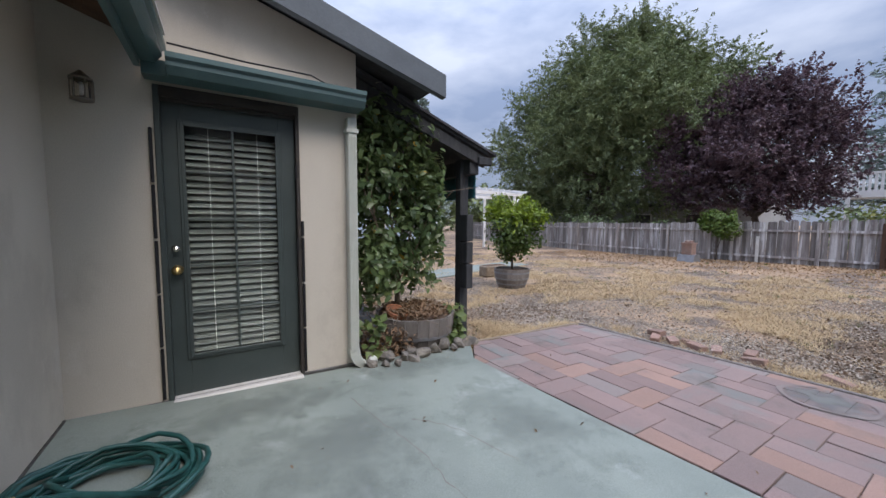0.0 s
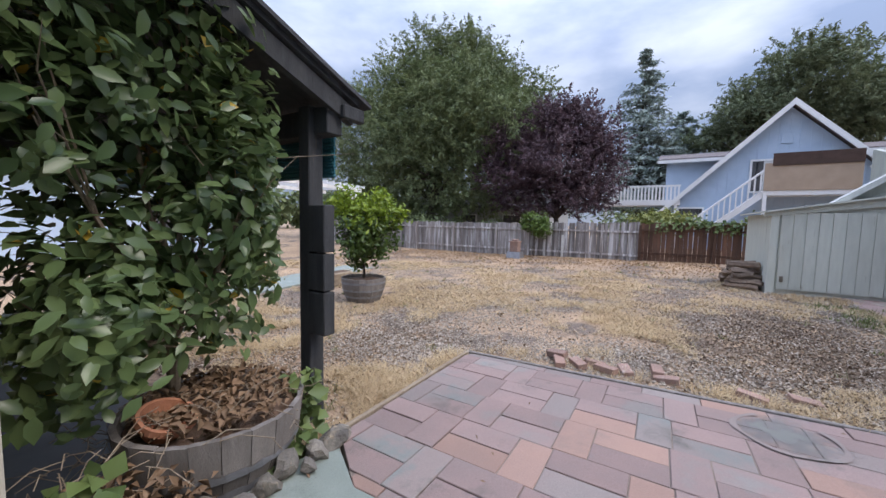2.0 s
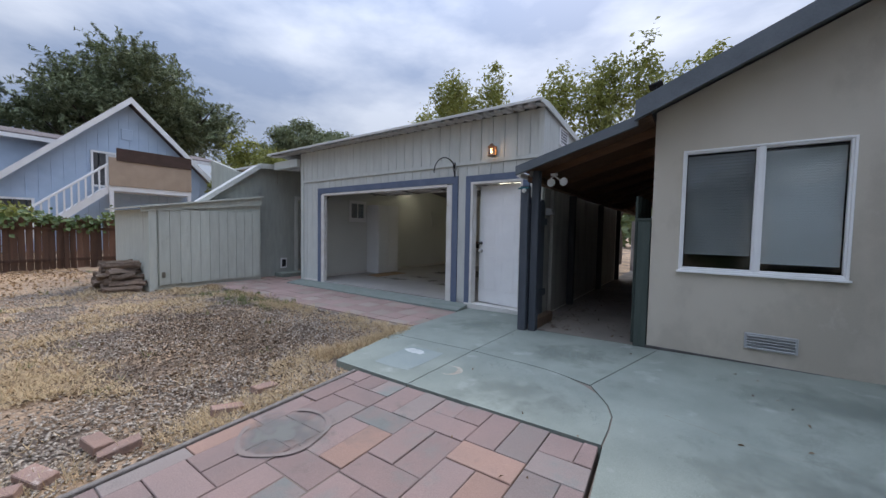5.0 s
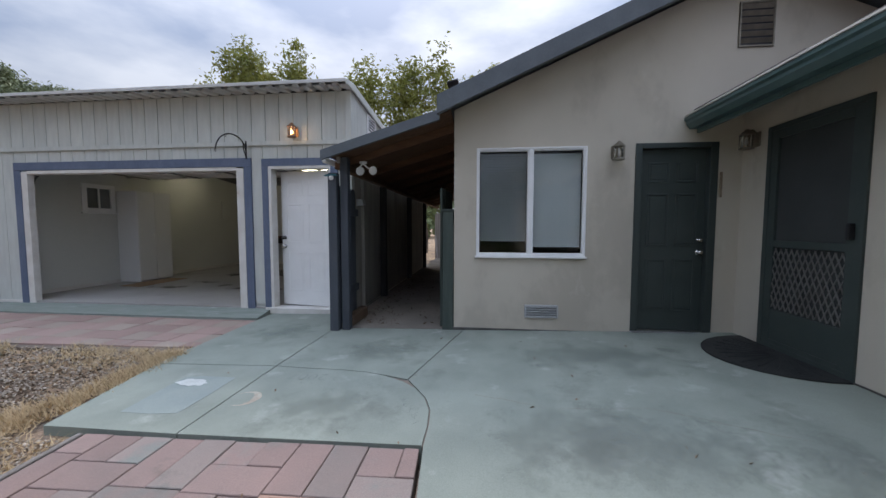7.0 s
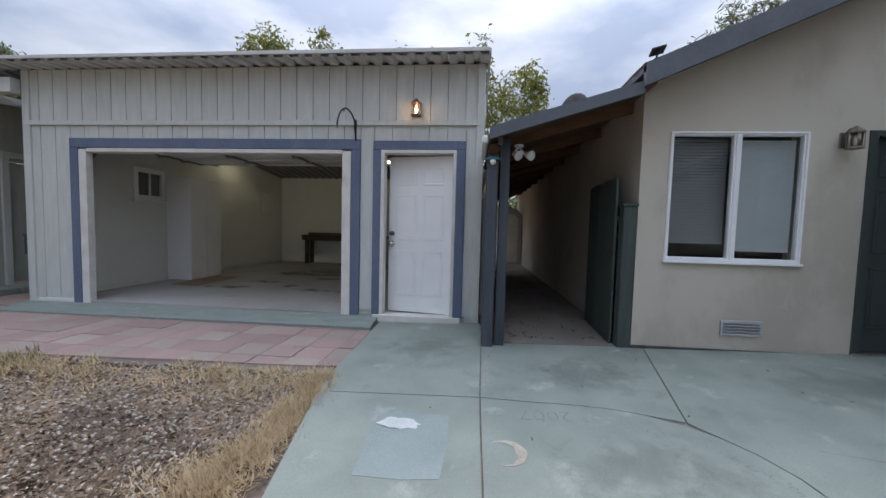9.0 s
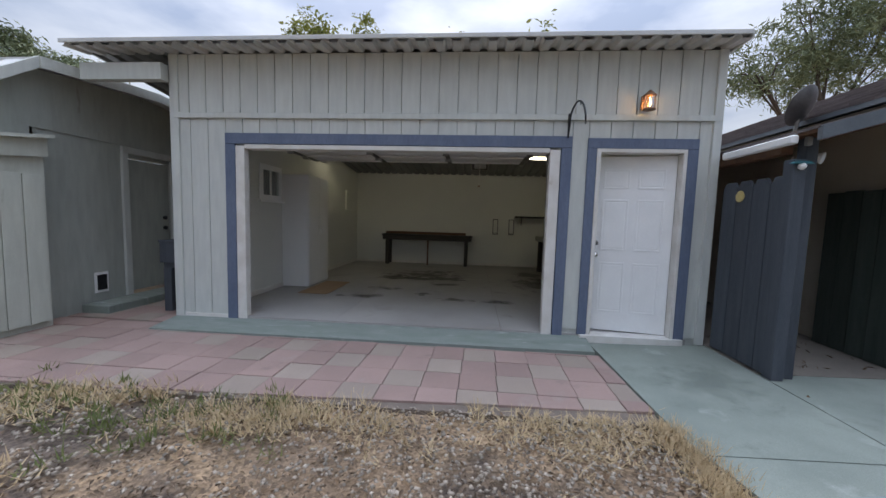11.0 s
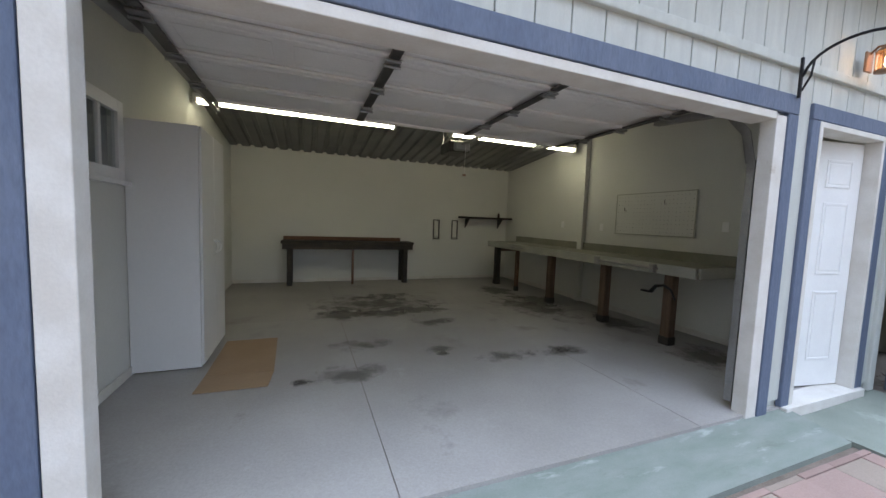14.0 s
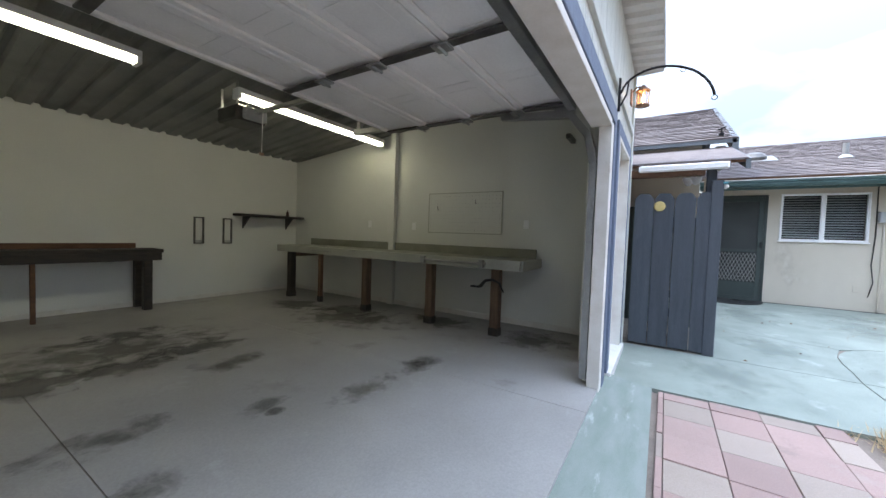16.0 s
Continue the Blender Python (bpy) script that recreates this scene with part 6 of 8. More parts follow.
for x0, x1 in ((7.06, 9.38), (4.03, 6.27)):
    fl = thing("fluorescent_light", ((x0 + x1) / 2, -6.6, 2.5), "lit fluorescent tube fitting below the steel ceiling", "ceiling light")
    part("channel", B(x0, x1, -6.66, -6.54, 2.555, 2.61, 0.004), M_WHITE, fl)
    for y in (-6.63, -6.57):
        part("tube", tube(bmesh.new(), [(x0 + 0.04, y, 2.53), (x1 - 0.04, y, 2.53)], 0.019, 10), M_TUBE, fl, "glowing tube")
    for x in (x0, x1 - 0.035):
        part("end_holder", B(x, x + 0.035, -6.66, -6.54, 2.50, 2.556, 0.004), M_WHITE, fl)
    for x in (x0 + 0.3, x1 - 0.3):
        part("chain", tube(bmesh.new(), [(x, -6.6, 2.61), (x, -6.6, gtop(-6.6) + 0.02)], 0.005, 5), M_STEEL, fl)

cab = thing("storage_cabinet", (9.18, -5.3, 0.05), "tall white two-door storage cabinet against the wall", "cabinet")
part("body", B(8.955, 9.405, -5.72, -4.94, 0.06, 1.93, 0.003), M_CABINET, cab)
for y0, y1 in ((-5.325, -4.945), (-5.715, -5.332)):
    dd = part("door", B(8.935, 8.953, y0, y1, 0.08, 1.925, 0.003), M_CABINET, cab)
    yk = -5.325 + 0.045 if y0 > -5.4 else -5.332 - 0.045
    part("handle", tube(bmesh.new(), [(8.935, yk, 0.93), (8.905, yk + (0.02 if y0 > -5.4 else -0.02), 0.955), (8.897, yk + (0.026 if y0 > -5.4 else -0.026), 0.99), (8.905, yk + (0.02 if y0 > -5.4 else -0.02), 1.025), (8.935, yk, 1.05)], 0.006, 7), M_WHITE, dd, "white bow handle", True)
card = thing("cardboard_sheet", (8.65, -5.0, 0.05), "flattened brown cardboard sheet on the garage floor", "cardboard")
part("sheet", slab(bmesh.new(), [(8.90, -4.47), (8.44, -4.46), (8.42, -4.72), (8.89, -4.75)], lambda x, y: GFL + 0.012, 0.008), M_CARD, card)
part("flap", slab(bmesh.new(), [(8.89, -4.76), (8.42, -4.73), (8.45, -5.56), (8.89, -5.56)], lambda x, y: GFL + 0.008 + 0.02 * max(0, y + 5.0), 0.006), M_CARD, card)

gwin = thing("window_3", (9.41, -4.6, 1.5), "small white framed window in the garage wall", "window", kind="structure")
GWM = Matrix.Translation((9.41, -4.91, 1.48)) @ Matrix.Rotation(radians(90), 4, "Z")
part("window_frame", moved(ring(bmesh.new(), 0, 0.60, 0, 0.54, 0.08, -0.02, 0.02), GWM), M_WHITE, gwin)
part("window_sill", moved(B(-0.03, 0.63, -0.02, 0.05, -0.03, 0.0, 0.003), GWM), M_WHITE, gwin)
glass_pane(gwin, 0.07, 0.53, 0, 0.07, 0.47, GWM)
part("mullion", moved(B(0.285, 0.315, -0.012, 0.014, 0.08, 0.46, 0.003), GWM), M_WHITE, gwin)
part("blind", moved(B(0.06, 0.54, -0.06, -0.05, 0.06, 0.48), GWM), M_BLINDGREY, gwin)
sw = solid("wall_panel_box", B(9.37, 9.408, -8.3, -7.9, 1.42, 1.92, 0.006), M_GARWALL, "cream painted cupboard panel on the garage wall", "panel")
for y0, y1 in ((GBACK + 0.004, GY - 0.13),):
    for x0, x1 in ((9.396, 9.408), (3.922, 3.934)):
        solid("baseboard", B(x0, x1, y0, y1, GFL, GFL + 0.07, 0.003), M_WHITEWORN, "low white painted skirting board", "baseboard", kind="structure")
solid("baseboard", B(3.935, 9.39, GBACK + 0.002, GBACK + 0.014, GFL, GFL + 0.06, 0.003), M_WHITEWORN, "low white painted skirting board", "baseboard", kind="structure")
solid("wall_post", B(3.922, 4.0, -6.44, -6.34, GFL, gtop(-6.4), 0.004), M_GARWALL, "cream painted post on the garage wall", "post")

bench = thing("side_table", (7.4, -8.65, 0.05), "dark wooden side bench with a raised back edge", "bench")
part("top", B(6.22, 8.60, -8.83, -8.42, 0.80, 0.845, 0.004), M_DARKBENCH, bench)
part("apron", B(6.24, 8.58, -8.445, -8.42, 0.70, 0.80, 0.003), M_DARKBENCH, bench)
part("back_edge", B(6.40, 8.58, -8.845, -8.80, 0.845, 0.91, 0.003), M_RAFTER, bench)
for x in (6.38, 8.46):
    part("leg", B(x - 0.045, x + 0.045, -8.53, -8.44, GFL, 0.80, 0.004), M_DARKBENCH, bench)
    part("leg", B(x - 0.045, x + 0.045, -8.82, -8.74, GFL, 0.80, 0.004), M_DARKBENCH, bench)
part("leg", B(7.36, 7.40, -8.49, -8.45, GFL, 0.70, 0.003), M_RAFTER, bench, "thin red-brown leg")

wb = thing("workbench", (4.25, -6.2, 0.05), "long grey-green workbench on brown legs along the wall", "workbench")
part("top", B(3.935, 4.60, -8.35, -4.06, 0.86, 0.905, 0.004), M_BENCHTOP, wb)
part("front_edge", B(4.60, 4.635, -8.35, -4.06, 0.80, 0.91, 0.004), M_BENCHEDGE, wb)
part("back_splash", B(3.925, 3.955, -8.35, -4.10, 0.905, 1.02, 0.004), M_BENCHTOP, wb)
part("end_edge", B(3.935, 4.6, -4.06, -4.03, 0.80, 0.91, 0.004), M_BENCHEDGE, wb)
for i, y in enumerate((-8.05, -7.32, -6.34, -5.24, -4.35)):
    w = (0.05, 0.03, 0.05, 0.05, 0.05)[i]
    part("leg", B(4.56 - w, 4.56 + w, y - w, y + w, GFL, 0.86, 0.005), M_RAFTER if i == 1 else (M_LEGWOOD if i != 0 else M_DARKBENCH), wb)
    part("foot_block", B(4.56 - w * 1.15, 4.56 + w * 1.15, y - w * 1.15, y + w * 1.15, GFL, GFL + 0.09, 0.004), M_DARKBENCH, wb)
part("brace", B(3.96, 4.5, -8.07, -8.03, 0.72, 0.78, 0.003), M_LEGWOOD, wb)
vise = thing("pipe_clamp", (4.66, -4.9, 0.85), "steel pipe clamp along the workbench front", "clamp")
part("bar", tube(bmesh.new(), [(4.66, -5.30, 0.855), (4.66, -4.45, 0.855)], 0.016, 10), M_STEEL, vise)
part("jaw", B(4.635, 4.70, -5.32, -5.27, 0.81, 0.90, 0.006), M_STEEL, vise)
part("jaw", B(4.635, 4.70, -4.52, -4.47, 0.81, 0.90, 0.006), M_STEEL, vise)
part("screw", tube(bmesh.new(), [(4.635, -7.4, 0.86), (4.67, -7.4, 0.86), (4.67, -7.0, 0.86)], 0.01, 7), M_STEEL, vise)
sad = thing("hand_tool", (4.66, -4.35, 0.66), "old black iron tool hung on the bench leg", "tool")
part("blade", tube(bmesh.new(), [(4.66, -4.50, 0.60), (4.67, -4.44, 0.67), (4.66, -4.36, 0.69), (4.67, -4.27, 0.66), (4.66, -4.22, 0.56)], 0.022, 6, 0.008), M_BLACKIRON, sad)
part("handle", B(4.63, 4.68, -4.62, -4.50, 0.585, 0.605, 0.004), M_BLACKIRON, sad)
peg = thing("pegboard", (3.93, -5.15, 1.2), "off-white perforated pegboard panel on the wall", "pegboard")
part("board", B(3.925, 3.94, -5.73, -4.57, 1.19, 1.76, 0.003), M_GARWALL, peg)
bm = bmesh.new()
for i in range(22):
    for j in range(10):
        box(bm, 3.939, 3.9415, -5.68 + i * 0.051 - 0.003, -5.68 + i * 0.051 + 0.003, 1.24 + j * 0.052 - 0.003, 1.24 + j * 0.052 + 0.003)
part("holes", bm, M_DARKSTEEL, peg)["kind"] = "stuff"
part("border", moved(ring(bmesh.new(), 0, 1.16, 0, 0.57, 0.012, 0, 0.006, 0.001), Matrix.Translation((3.938, -4.57, 1.19)) @ Matrix.Rotation(radians(-90), 4, "Z")), M_BENCHEDGE, peg)
for y, z in ((-5.55, 1.52), (-4.95, 1.60)):
    part("peg_hook", tube(bmesh.new(), [(3.94, y, z), (3.975, y, z), (3.98, y, z + 0.05)], 0.005, 5), M_DARKSTEEL, peg)
for x in (5.62, 5.20):
    rk = thing("wall_rack", (x, -8.84, 0.9), "narrow dark metal rack on the garage back wall", "rack")
    part("frame", ring(bmesh.new(), x - 0.07, x + 0.07, 0.90, 1.31, 0.018, GBACK + 0.001, GBACK + 0.03), M_DARKSTEEL, rk)
    part("rung", B(x - 0.05, x + 0.05, GBACK + 0.01, GBACK + 0.02, 0.93, 0.95), M_STEEL, rk)
sh = thing("wall_shelf", (4.55, -8.7, 1.36), "dark wooden wall shelf in the garage corner", "shelf")
part("board", B(3.93, 5.12, -8.84, -8.58, 1.36, 1.40, 0.004), M_DARKBENCH, sh)
for x in (4.15, 4.95):
    part("bracket", prism(bmesh.new(), [(-8.84, 1.16), (-8.62, 1.36), (-8.84, 1.36)], "x", x - 0.01, x + 0.01), M_DARKSTEEL, sh)
solid("bottle", lathe(bmesh.new(), 4.22, -8.68, [(0.025, 1.402), (0.025, 1.47), (0.01, 1.49), (0.01, 1.51)], 10), M_DARKBROWN, "small brown bottle on the wall shelf", "bottle")
for x, y, z in ((3.925, -6.0, 1.28), (3.925, -4.25, 1.33), (3.925, -6.9, 1.3)):
    solid("outlet_plate", B(x, x + 0.008, y - 0.035, y + 0.035, z - 0.055, z + 0.055, 0.003), M_WHITE, "white outlet plate on the garage wall", "outlet")
solid("wall_bracket", B(3.925, 4.2, -3.75, -3.70, 2.28, 2.33, 0.003), M_DARKSTEEL, "dark steel bracket high on the wall", "bracket")
# oil stains, thin films on the concrete
rng = random.Random(11)
def blot(cx, cy, rx, ry, z, mat, name, label):
    o = [(cx + rx * (0.75 + 0.4 * rng.random()) * math.cos(a * math.pi / 11), cy + ry * (0.75 + 0.4 * rng.random()) * math.sin(a * math.pi / 11)) for a in range(22)]
    solid(name, slab(bmesh.new(), o, lambda x, y: z, 0.0005), mat, label, "stain", kind="structure")


def stain_paint(name, c1, c2, cover, rough=0.5):
    """A thin film that thins out to a ragged edge."""
    m = bpy.data.materials.new(name)
    m.use_nodes = True
    nn, ll = m.node_tree.nodes, m.node_tree.links
    bs = nn["Principled BSDF"]
    bs.inputs["Roughness"].default_value = rough
    tc = nn.new("ShaderNodeTexCoord")
    ge = nn.new("ShaderNodeNewGeometry")
    gr_ = nn.new("ShaderNodeTexGradient")
    gr_.gradient_type = "SPHERICAL"
    mp_ = nn.new("ShaderNodeMapping")
    mp_.inputs["Location"].default_value, mp_.inputs["Scale"].default_value = (-1, -1, 0), (2, 2, 0)
    ll.new(tc.outputs["Generated"], mp_.inputs["Vector"])
    ll.new(mp_.outputs["Vector"], gr_.inputs["Vector"])
    no = nn.new("ShaderNodeTexNoise")
    no.inputs["Scale"].default_value, no.inputs["Detail"].default_value, no.inputs["Roughness"].default_value = 5.0, 8.0, 0.68
    ll.new(ge.outputs["Position"], no.inputs["Vector"])
    ad_ = nn.new("ShaderNodeMath")
    ad_.operation = "MULTIPLY_ADD"
    ad_.inputs[1].default_value = 2.4
    ll.new(no.outputs["Fac"], ad_.inputs[0])
    ll.new(gr_.outputs["Fac"], ad_.inputs[2])
    mr = nn.new("ShaderNodeMapRange")
    mr.inputs["From Min"].default_value, mr.inputs["From Max"].default_value, mr.inputs["To Max"].default_value = 1.5, 2.05, cover
    ll.new(ad_.outputs[0], mr.inputs["Value"])
    ed_ = nn.new("ShaderNodeMath")
    ed_.operation = "MULTIPLY"
    sm = nn.new("ShaderNodeMapRange")
    sm.inputs["From Max"].default_value = 0.25
    ll.new(gr_.outputs["Fac"], sm.inputs["Value"])
    ll.new(mr.outputs["Result"], ed_.inputs[0])
    ll.new(sm.outputs["Result"], ed_.inputs[1])
    ll.new(ed_.outputs[0], bs.inputs["Alpha"])
    mx = nn.new("ShaderNodeMix")
    mx.data_type = "RGBA"
    mx.inputs[6].default_value, mx.inputs[7].default_value = (*c1, 1), (*c2, 1)
    ll.new(no.outputs["Fac"], mx.inputs[0])
    ll.new(mx.outputs[2], bs.inputs["Base Color"])
    return m


M_OIL = stain_paint("soaked_oil", (0.06, 0.056, 0.05), (0.13, 0.12, 0.107), 0.66, 0.4)
M_GRIME = stain_paint("brown_grime", (0.13, 0.118, 0.10), (0.20, 0.185, 0.16), 0.6, 0.6)
M_DAMP = stain_paint("damp_green_grime", (0.12, 0.135, 0.117), (0.17, 0.19, 0.165), 0.26, 0.7)


def film(name, label, cx, cy, rx, ry, top, mat):
    vs_ = [(cx + a_ * rx, cy + b_ * ry, top(cx + a_ * rx, cy + b_ * ry)) for b_ in (-1, 1) for a_ in (-1, 1)]
    return tagged(quads(name, vs_, [(0, 1, 3, 2)], mat), label, "stain", kind="structure")


for cx, cy, rx, ry, mt in ((7.25, -6.25, 0.75, 0.28, M_OIL), (6.98, -7.3, 0.55, 0.3, M_OIL), (7.7, -6.3, 0.6, 0.4, M_GRIME), (6.7, -6.35, 0.6, 0.3, M_OIL), (6.7, -5.75, 0.5, 0.25, M_GRIME), (7.2, -6.8, 1.3, 0.9, M_GRIME),
                           (7.68, -5.16, 0.4, 0.25, M_GRIME), (6.97, -4.85, 0.3, 0.16, M_GRIME), (6.99, -4.73, 0.09, 0.07, M_OIL), (5.8, -4.48, 0.4, 0.2, M_GRIME), (5.82, -4.5, 0.16, 0.08, M_OIL), (6.44, -4.52, 0.4, 0.2, M_GRIME),
                           (7.9, -4.5, 0.5, 0.25, M_GRIME), (8.23, -4.48, 0.12, 0.09, M_OIL), (4.9, -7.4, 0.5, 0.8, M_OIL), (4.7, -6.5, 0.45, 0.7, M_OIL), (4.4, -5.2, 0.4, 0.7, M_OIL), (5.0, -6.2, 0.8, 1.2, M_GRIME), (4.5, -3.9, 0.6, 0.6, M_GRIME)):
    film("oil_stain", "dark oil stain soaked into the garage floor", cx, cy, rx, ry, lambda x, y: GFL + 0.0016 + 0.0003 * (cx % 1.0), mt)
for cx, cy, rx, ry in ((0.6, 1.9, 0.8, 0.7), (1.7, 1.6, 0.5, 0.9), (0.3, 2.6, 0.9, 0.35), (1.5, 2.75, 0.7, 0.3), (1.2, -0.3, 1.0, 0.6), (0.9, -1.6, 1.1, 0.6), (2.9, -1.7, 0.6, 0.5), (4.2, -2.2, 0.5, 0.6), (3.0, -0.6, 0.5, 0.3), (0.1, 0.3, 0.7, 0.9)):
    film("damp_stain", "faint dark weather stain on the concrete", cx, cy, rx, ry, lambda x, y: patio(x, y) + 0.0014 + 0.0004 * (cx % 1.0), M_DAMP)
solid("patch", slab(bmesh.new(), [(4.33, -0.41), (4.345, -0.70), (4.35, -0.96), (4.2, -0.985), (3.92, -0.975), (3.91, -0.7), (3.925, -0.42), (4.1, -0.40)], lambda x, y: patio(x, y) + 0.002, 0.001), surf("grey_patch", (0.25, 0.29, 0.27), (0.22, 0.26, 0.25), 4, 0.8, 0.1, 90, 0.1), "darker repaired patch on the concrete", "patch", kind="structure")
blot(4.20, -0.86, 0.13, 0.06, patio(4.07, 0) + 0.003, surf("pale_patch", (0.55, 0.57, 0.55), (0.45, 0.47, 0.45), 6, 0.85, 0.2, 90, 0.15), "patch", "flaked pale patch on the concrete")
# small stand in the gap beside the garage
st = thing("small_stand", (10.0, -3.6, -0.03), "dark grey painted wooden stand with a thick boxed top", "stand")
part("top", B(9.78, 10.225, -3.80, -3.42, 0.865, 0.89, 0.003), M_BLUEGATE, st)
part("front_board", B(9.985, 10.215, -3.452, -3.43, 0.60, 0.863, 0.003), M_BLUEGATE, st)
part("front_board", B(9.79, 9.98, -3.452, -3.43, 0.60, 0.863, 0.003), M_BLUEGATE, st)
part("side_board", B(10.19, 10.212, -3.79, -3.454, 0.60, 0.863, 0.003), M_BLUEGATE, st)
part("side_board", B(9.79, 9.812, -3.79, -3.454, 0.60, 0.863, 0.003), M_BLUEGATE, st)
part("rail", B(9.80, 10.19, -3.56, -3.46, 0.53, 0.60, 0.003), M_BLUEGATE, st)
for x in (10.135, 9.85):
    for y in (-3.505, -3.73):
        part("leg", B(x - 0.053, x + 0.053, y - 0.053, y + 0.053, -0.035, 0.53, 0.004), M_BLUEGATE, st)


# ---- plants ----
def limbs(bm, foot, lobes, r, seed, fork=0.35):
    """A tapered trunk that forks into one limb for each lobe."""
    rng = random.Random(seed)
    f = Vector(foot)
    mid = f.lerp(sum((Vector(c) for c, _ in lobes), Vector()) / len(lobes), fork)
    mid.x, mid.y = f.x + (mid.x - f.x) * 0.3, f.y + (mid.y - f.y) * 0.3
    tube(bm, [f, f.lerp(mid, 0.5) + Vector((rng.uniform(-r, r), rng.uniform(-r, r), 0)), mid], r, 9, r * 0.75)
    for c, rad in lobes:
        c = Vector(c)
        k = mid.lerp(c, 0.5) + Vector((rng.uniform(-1, 1), rng.uniform(-1, 1), rng.uniform(0, 1))) * rad[0] * 0.2
        tube(bm, [mid, k, c], r * 0.5, 6, r * 0.12)
        for _ in range(5):
            e = c + Vector((rng.gauss(0, 0.5) * rad[0], rng.gauss(0, 0.5) * rad[1], rng.uniform(-0.3, 0.8) * rad[2]))
            tube(bm, [k.lerp(c, rng.random()), c.lerp(e, 0.5), e], r * 0.16, 5, r * 0.03)
    return bm


def sprays(lobes, count, reach, each, seed, shell, lift):
    """Leaves set along thin shoots that stand out from the skins of the lobes, for a feathery crown."""
    rng = np.random.default_rng(seed)
    vol = np.array([q[0] * q[1] * q[2] for _, q in lobes]) ** 0.67
    cs, ns = [], []
    for (c, q), k in zip(lobes, (count * vol / vol.sum()).astype(int)):
        d = rng.normal(0, 1, (k, 3))
        d /= np.linalg.norm(d, axis=1, keepdims=True)
        p = np.array(c) + d * np.array(q) * (shell + (1.0 - shell) * rng.random((k, 1)) ** 0.6)
        way = d * 0.9 + rng.normal(0, 0.45, (k, 3)) + np.array([0, 0, lift])
        way /= np.linalg.norm(way, axis=1, keepdims=True)
        far = reach * rng.uniform(0.5, 1.4, (k, 1, 1))
        u = rng.random((k, each, 1))
        pts = p[:, None, :] + way[:, None, :] * u * far + rng.normal(0, 1, (k, each, 3)) * (0.10 * far * (1.15 - u))
        pts[..., 2] -= (0.12 * far * u * u)[..., 0]
        cs.append(pts.reshape(-1, 3))
        ns.append(np.repeat(d * 0.5 + np.array([0, 0, 0.6]), each, 0))
    return np.concatenate(cs), np.concatenate(ns)


def tree(name, label, foot, lobes, r, count, spread, each, length, width, mat, seed, shell=0.6, droop=0.2, broken=None, shoots=None):
    t = thing(name, foot, label, "tree")
    part("trunk", limbs(bmesh.new(), foot, lobes, r, seed), M_BARK, t)
    skins = tufts(lobes, *broken, seed) if broken else lobes
    c, n = sprays(skins, count, *shoots[:1], each, seed, shell, shoots[1]) if shoots else clumps(skins, count, spread, each, seed, shell)
    leaves("crown", c, n, length, width, mat, t, seed, droop)
    return t


def conifer(name, label, foot, height, base_r, mat, seed, tiers, per, each, length=0.5, width=0.1, bottom=0.12, sag=0.12):
    """A conifer of drooping tiers of branches on a straight trunk."""
    rng = np.random.default_rng(seed)
    t = thing(name, foot, label, "tree")
    f = np.array(foot, float)
    part("trunk", tube(bmesh.new(), [f, f + [0, 0, height * 0.5], f + [0, 0, height * 0.98]], 0.02 * height, 8, 0.02), M_BARK, t)
    bm = bmesh.new()
    cs, ns = [], []
    for i in range(tiers):
        k = bottom + (1 - bottom) * (i + rng.random() * 0.6) / tiers
        R = base_r * (1 - k) ** 0.8 + 0.15
        for j in range(max(4, int(per * (1 - k) + 3))):
            a = rng.random() * 2 * math.pi
            rr = R * rng.uniform(0.65, 1.15)
            d = np.array([math.cos(a), math.sin(a), 0])
            tip = f + [0, 0, height * k] + d * rr + [0, 0, rr * 0.25 - sag * rr * 2]
            root = f + [0, 0, height * k]
            tube(bm, [root, (root + tip) / 2 + [0, 0, 0.12 * rr], tip], 0.035, 4, 0.008)
            u = rng.random((each, 1)) ** 0.7
            p = root + (tip - root) * u + [0, 0, 1] * (0.45 * rr * u * (1 - u)) + rng.normal(0, 1, (each, 3)) * [0.10 * rr + 0.08, 0.10 * rr + 0.08, 0.06]
            cs.append(p)
            ns.append(np.tile([d[0] * 0.3, d[1] * 0.3, 1.0], (each, 1)))
    part("branches", bm, M_BARK, t)["kind"] = "stuff"
    leaves("needles", np.concatenate(cs), np.concatenate(ns), length, width, mat, t, seed, 0.4)
    return t


# big olive-green tree behind the fence
rngt = np.random.default_rng(5)
lobes = [((23.5, 15.8, 7.2), (4.8, 5.6, 5.4)), ((22.4, 19.6, 5.6), (3.8, 4.8, 4.4)), ((22.4, 11.6, 5.6), (3.4, 3.8, 4.4)), ((23.8, 15.4, 10.6), (3.2, 4.2, 3.4)), ((21.2, 15.2, 4.4), (3.0, 5.2, 3.0)), ((24.5, 21.8, 7.4), (3.5, 4.2, 4.6)), ((23.5, 12.6, 9.6), (2.2, 2.4, 2.4)), ((23.6, 18.6, 11.0), (2.2, 2.6, 2.2)), ((25.5, 10.6, 8.6), (2.2, 2.2, 2.8)), ((24.4, 14.6, 12.4), (1.6, 2.0, 1.9))]
tree("olive_tree", "large broad olive-green tree behind the fence", (22.6, 15.6, -0.2), lobes, 0.42, 8600, 0.34, 32, 0.21, 0.065, L_OAK, 21, 0.5, 0.2, (16, 0.14, 0.30, 1.2), (1.15, 0.12))
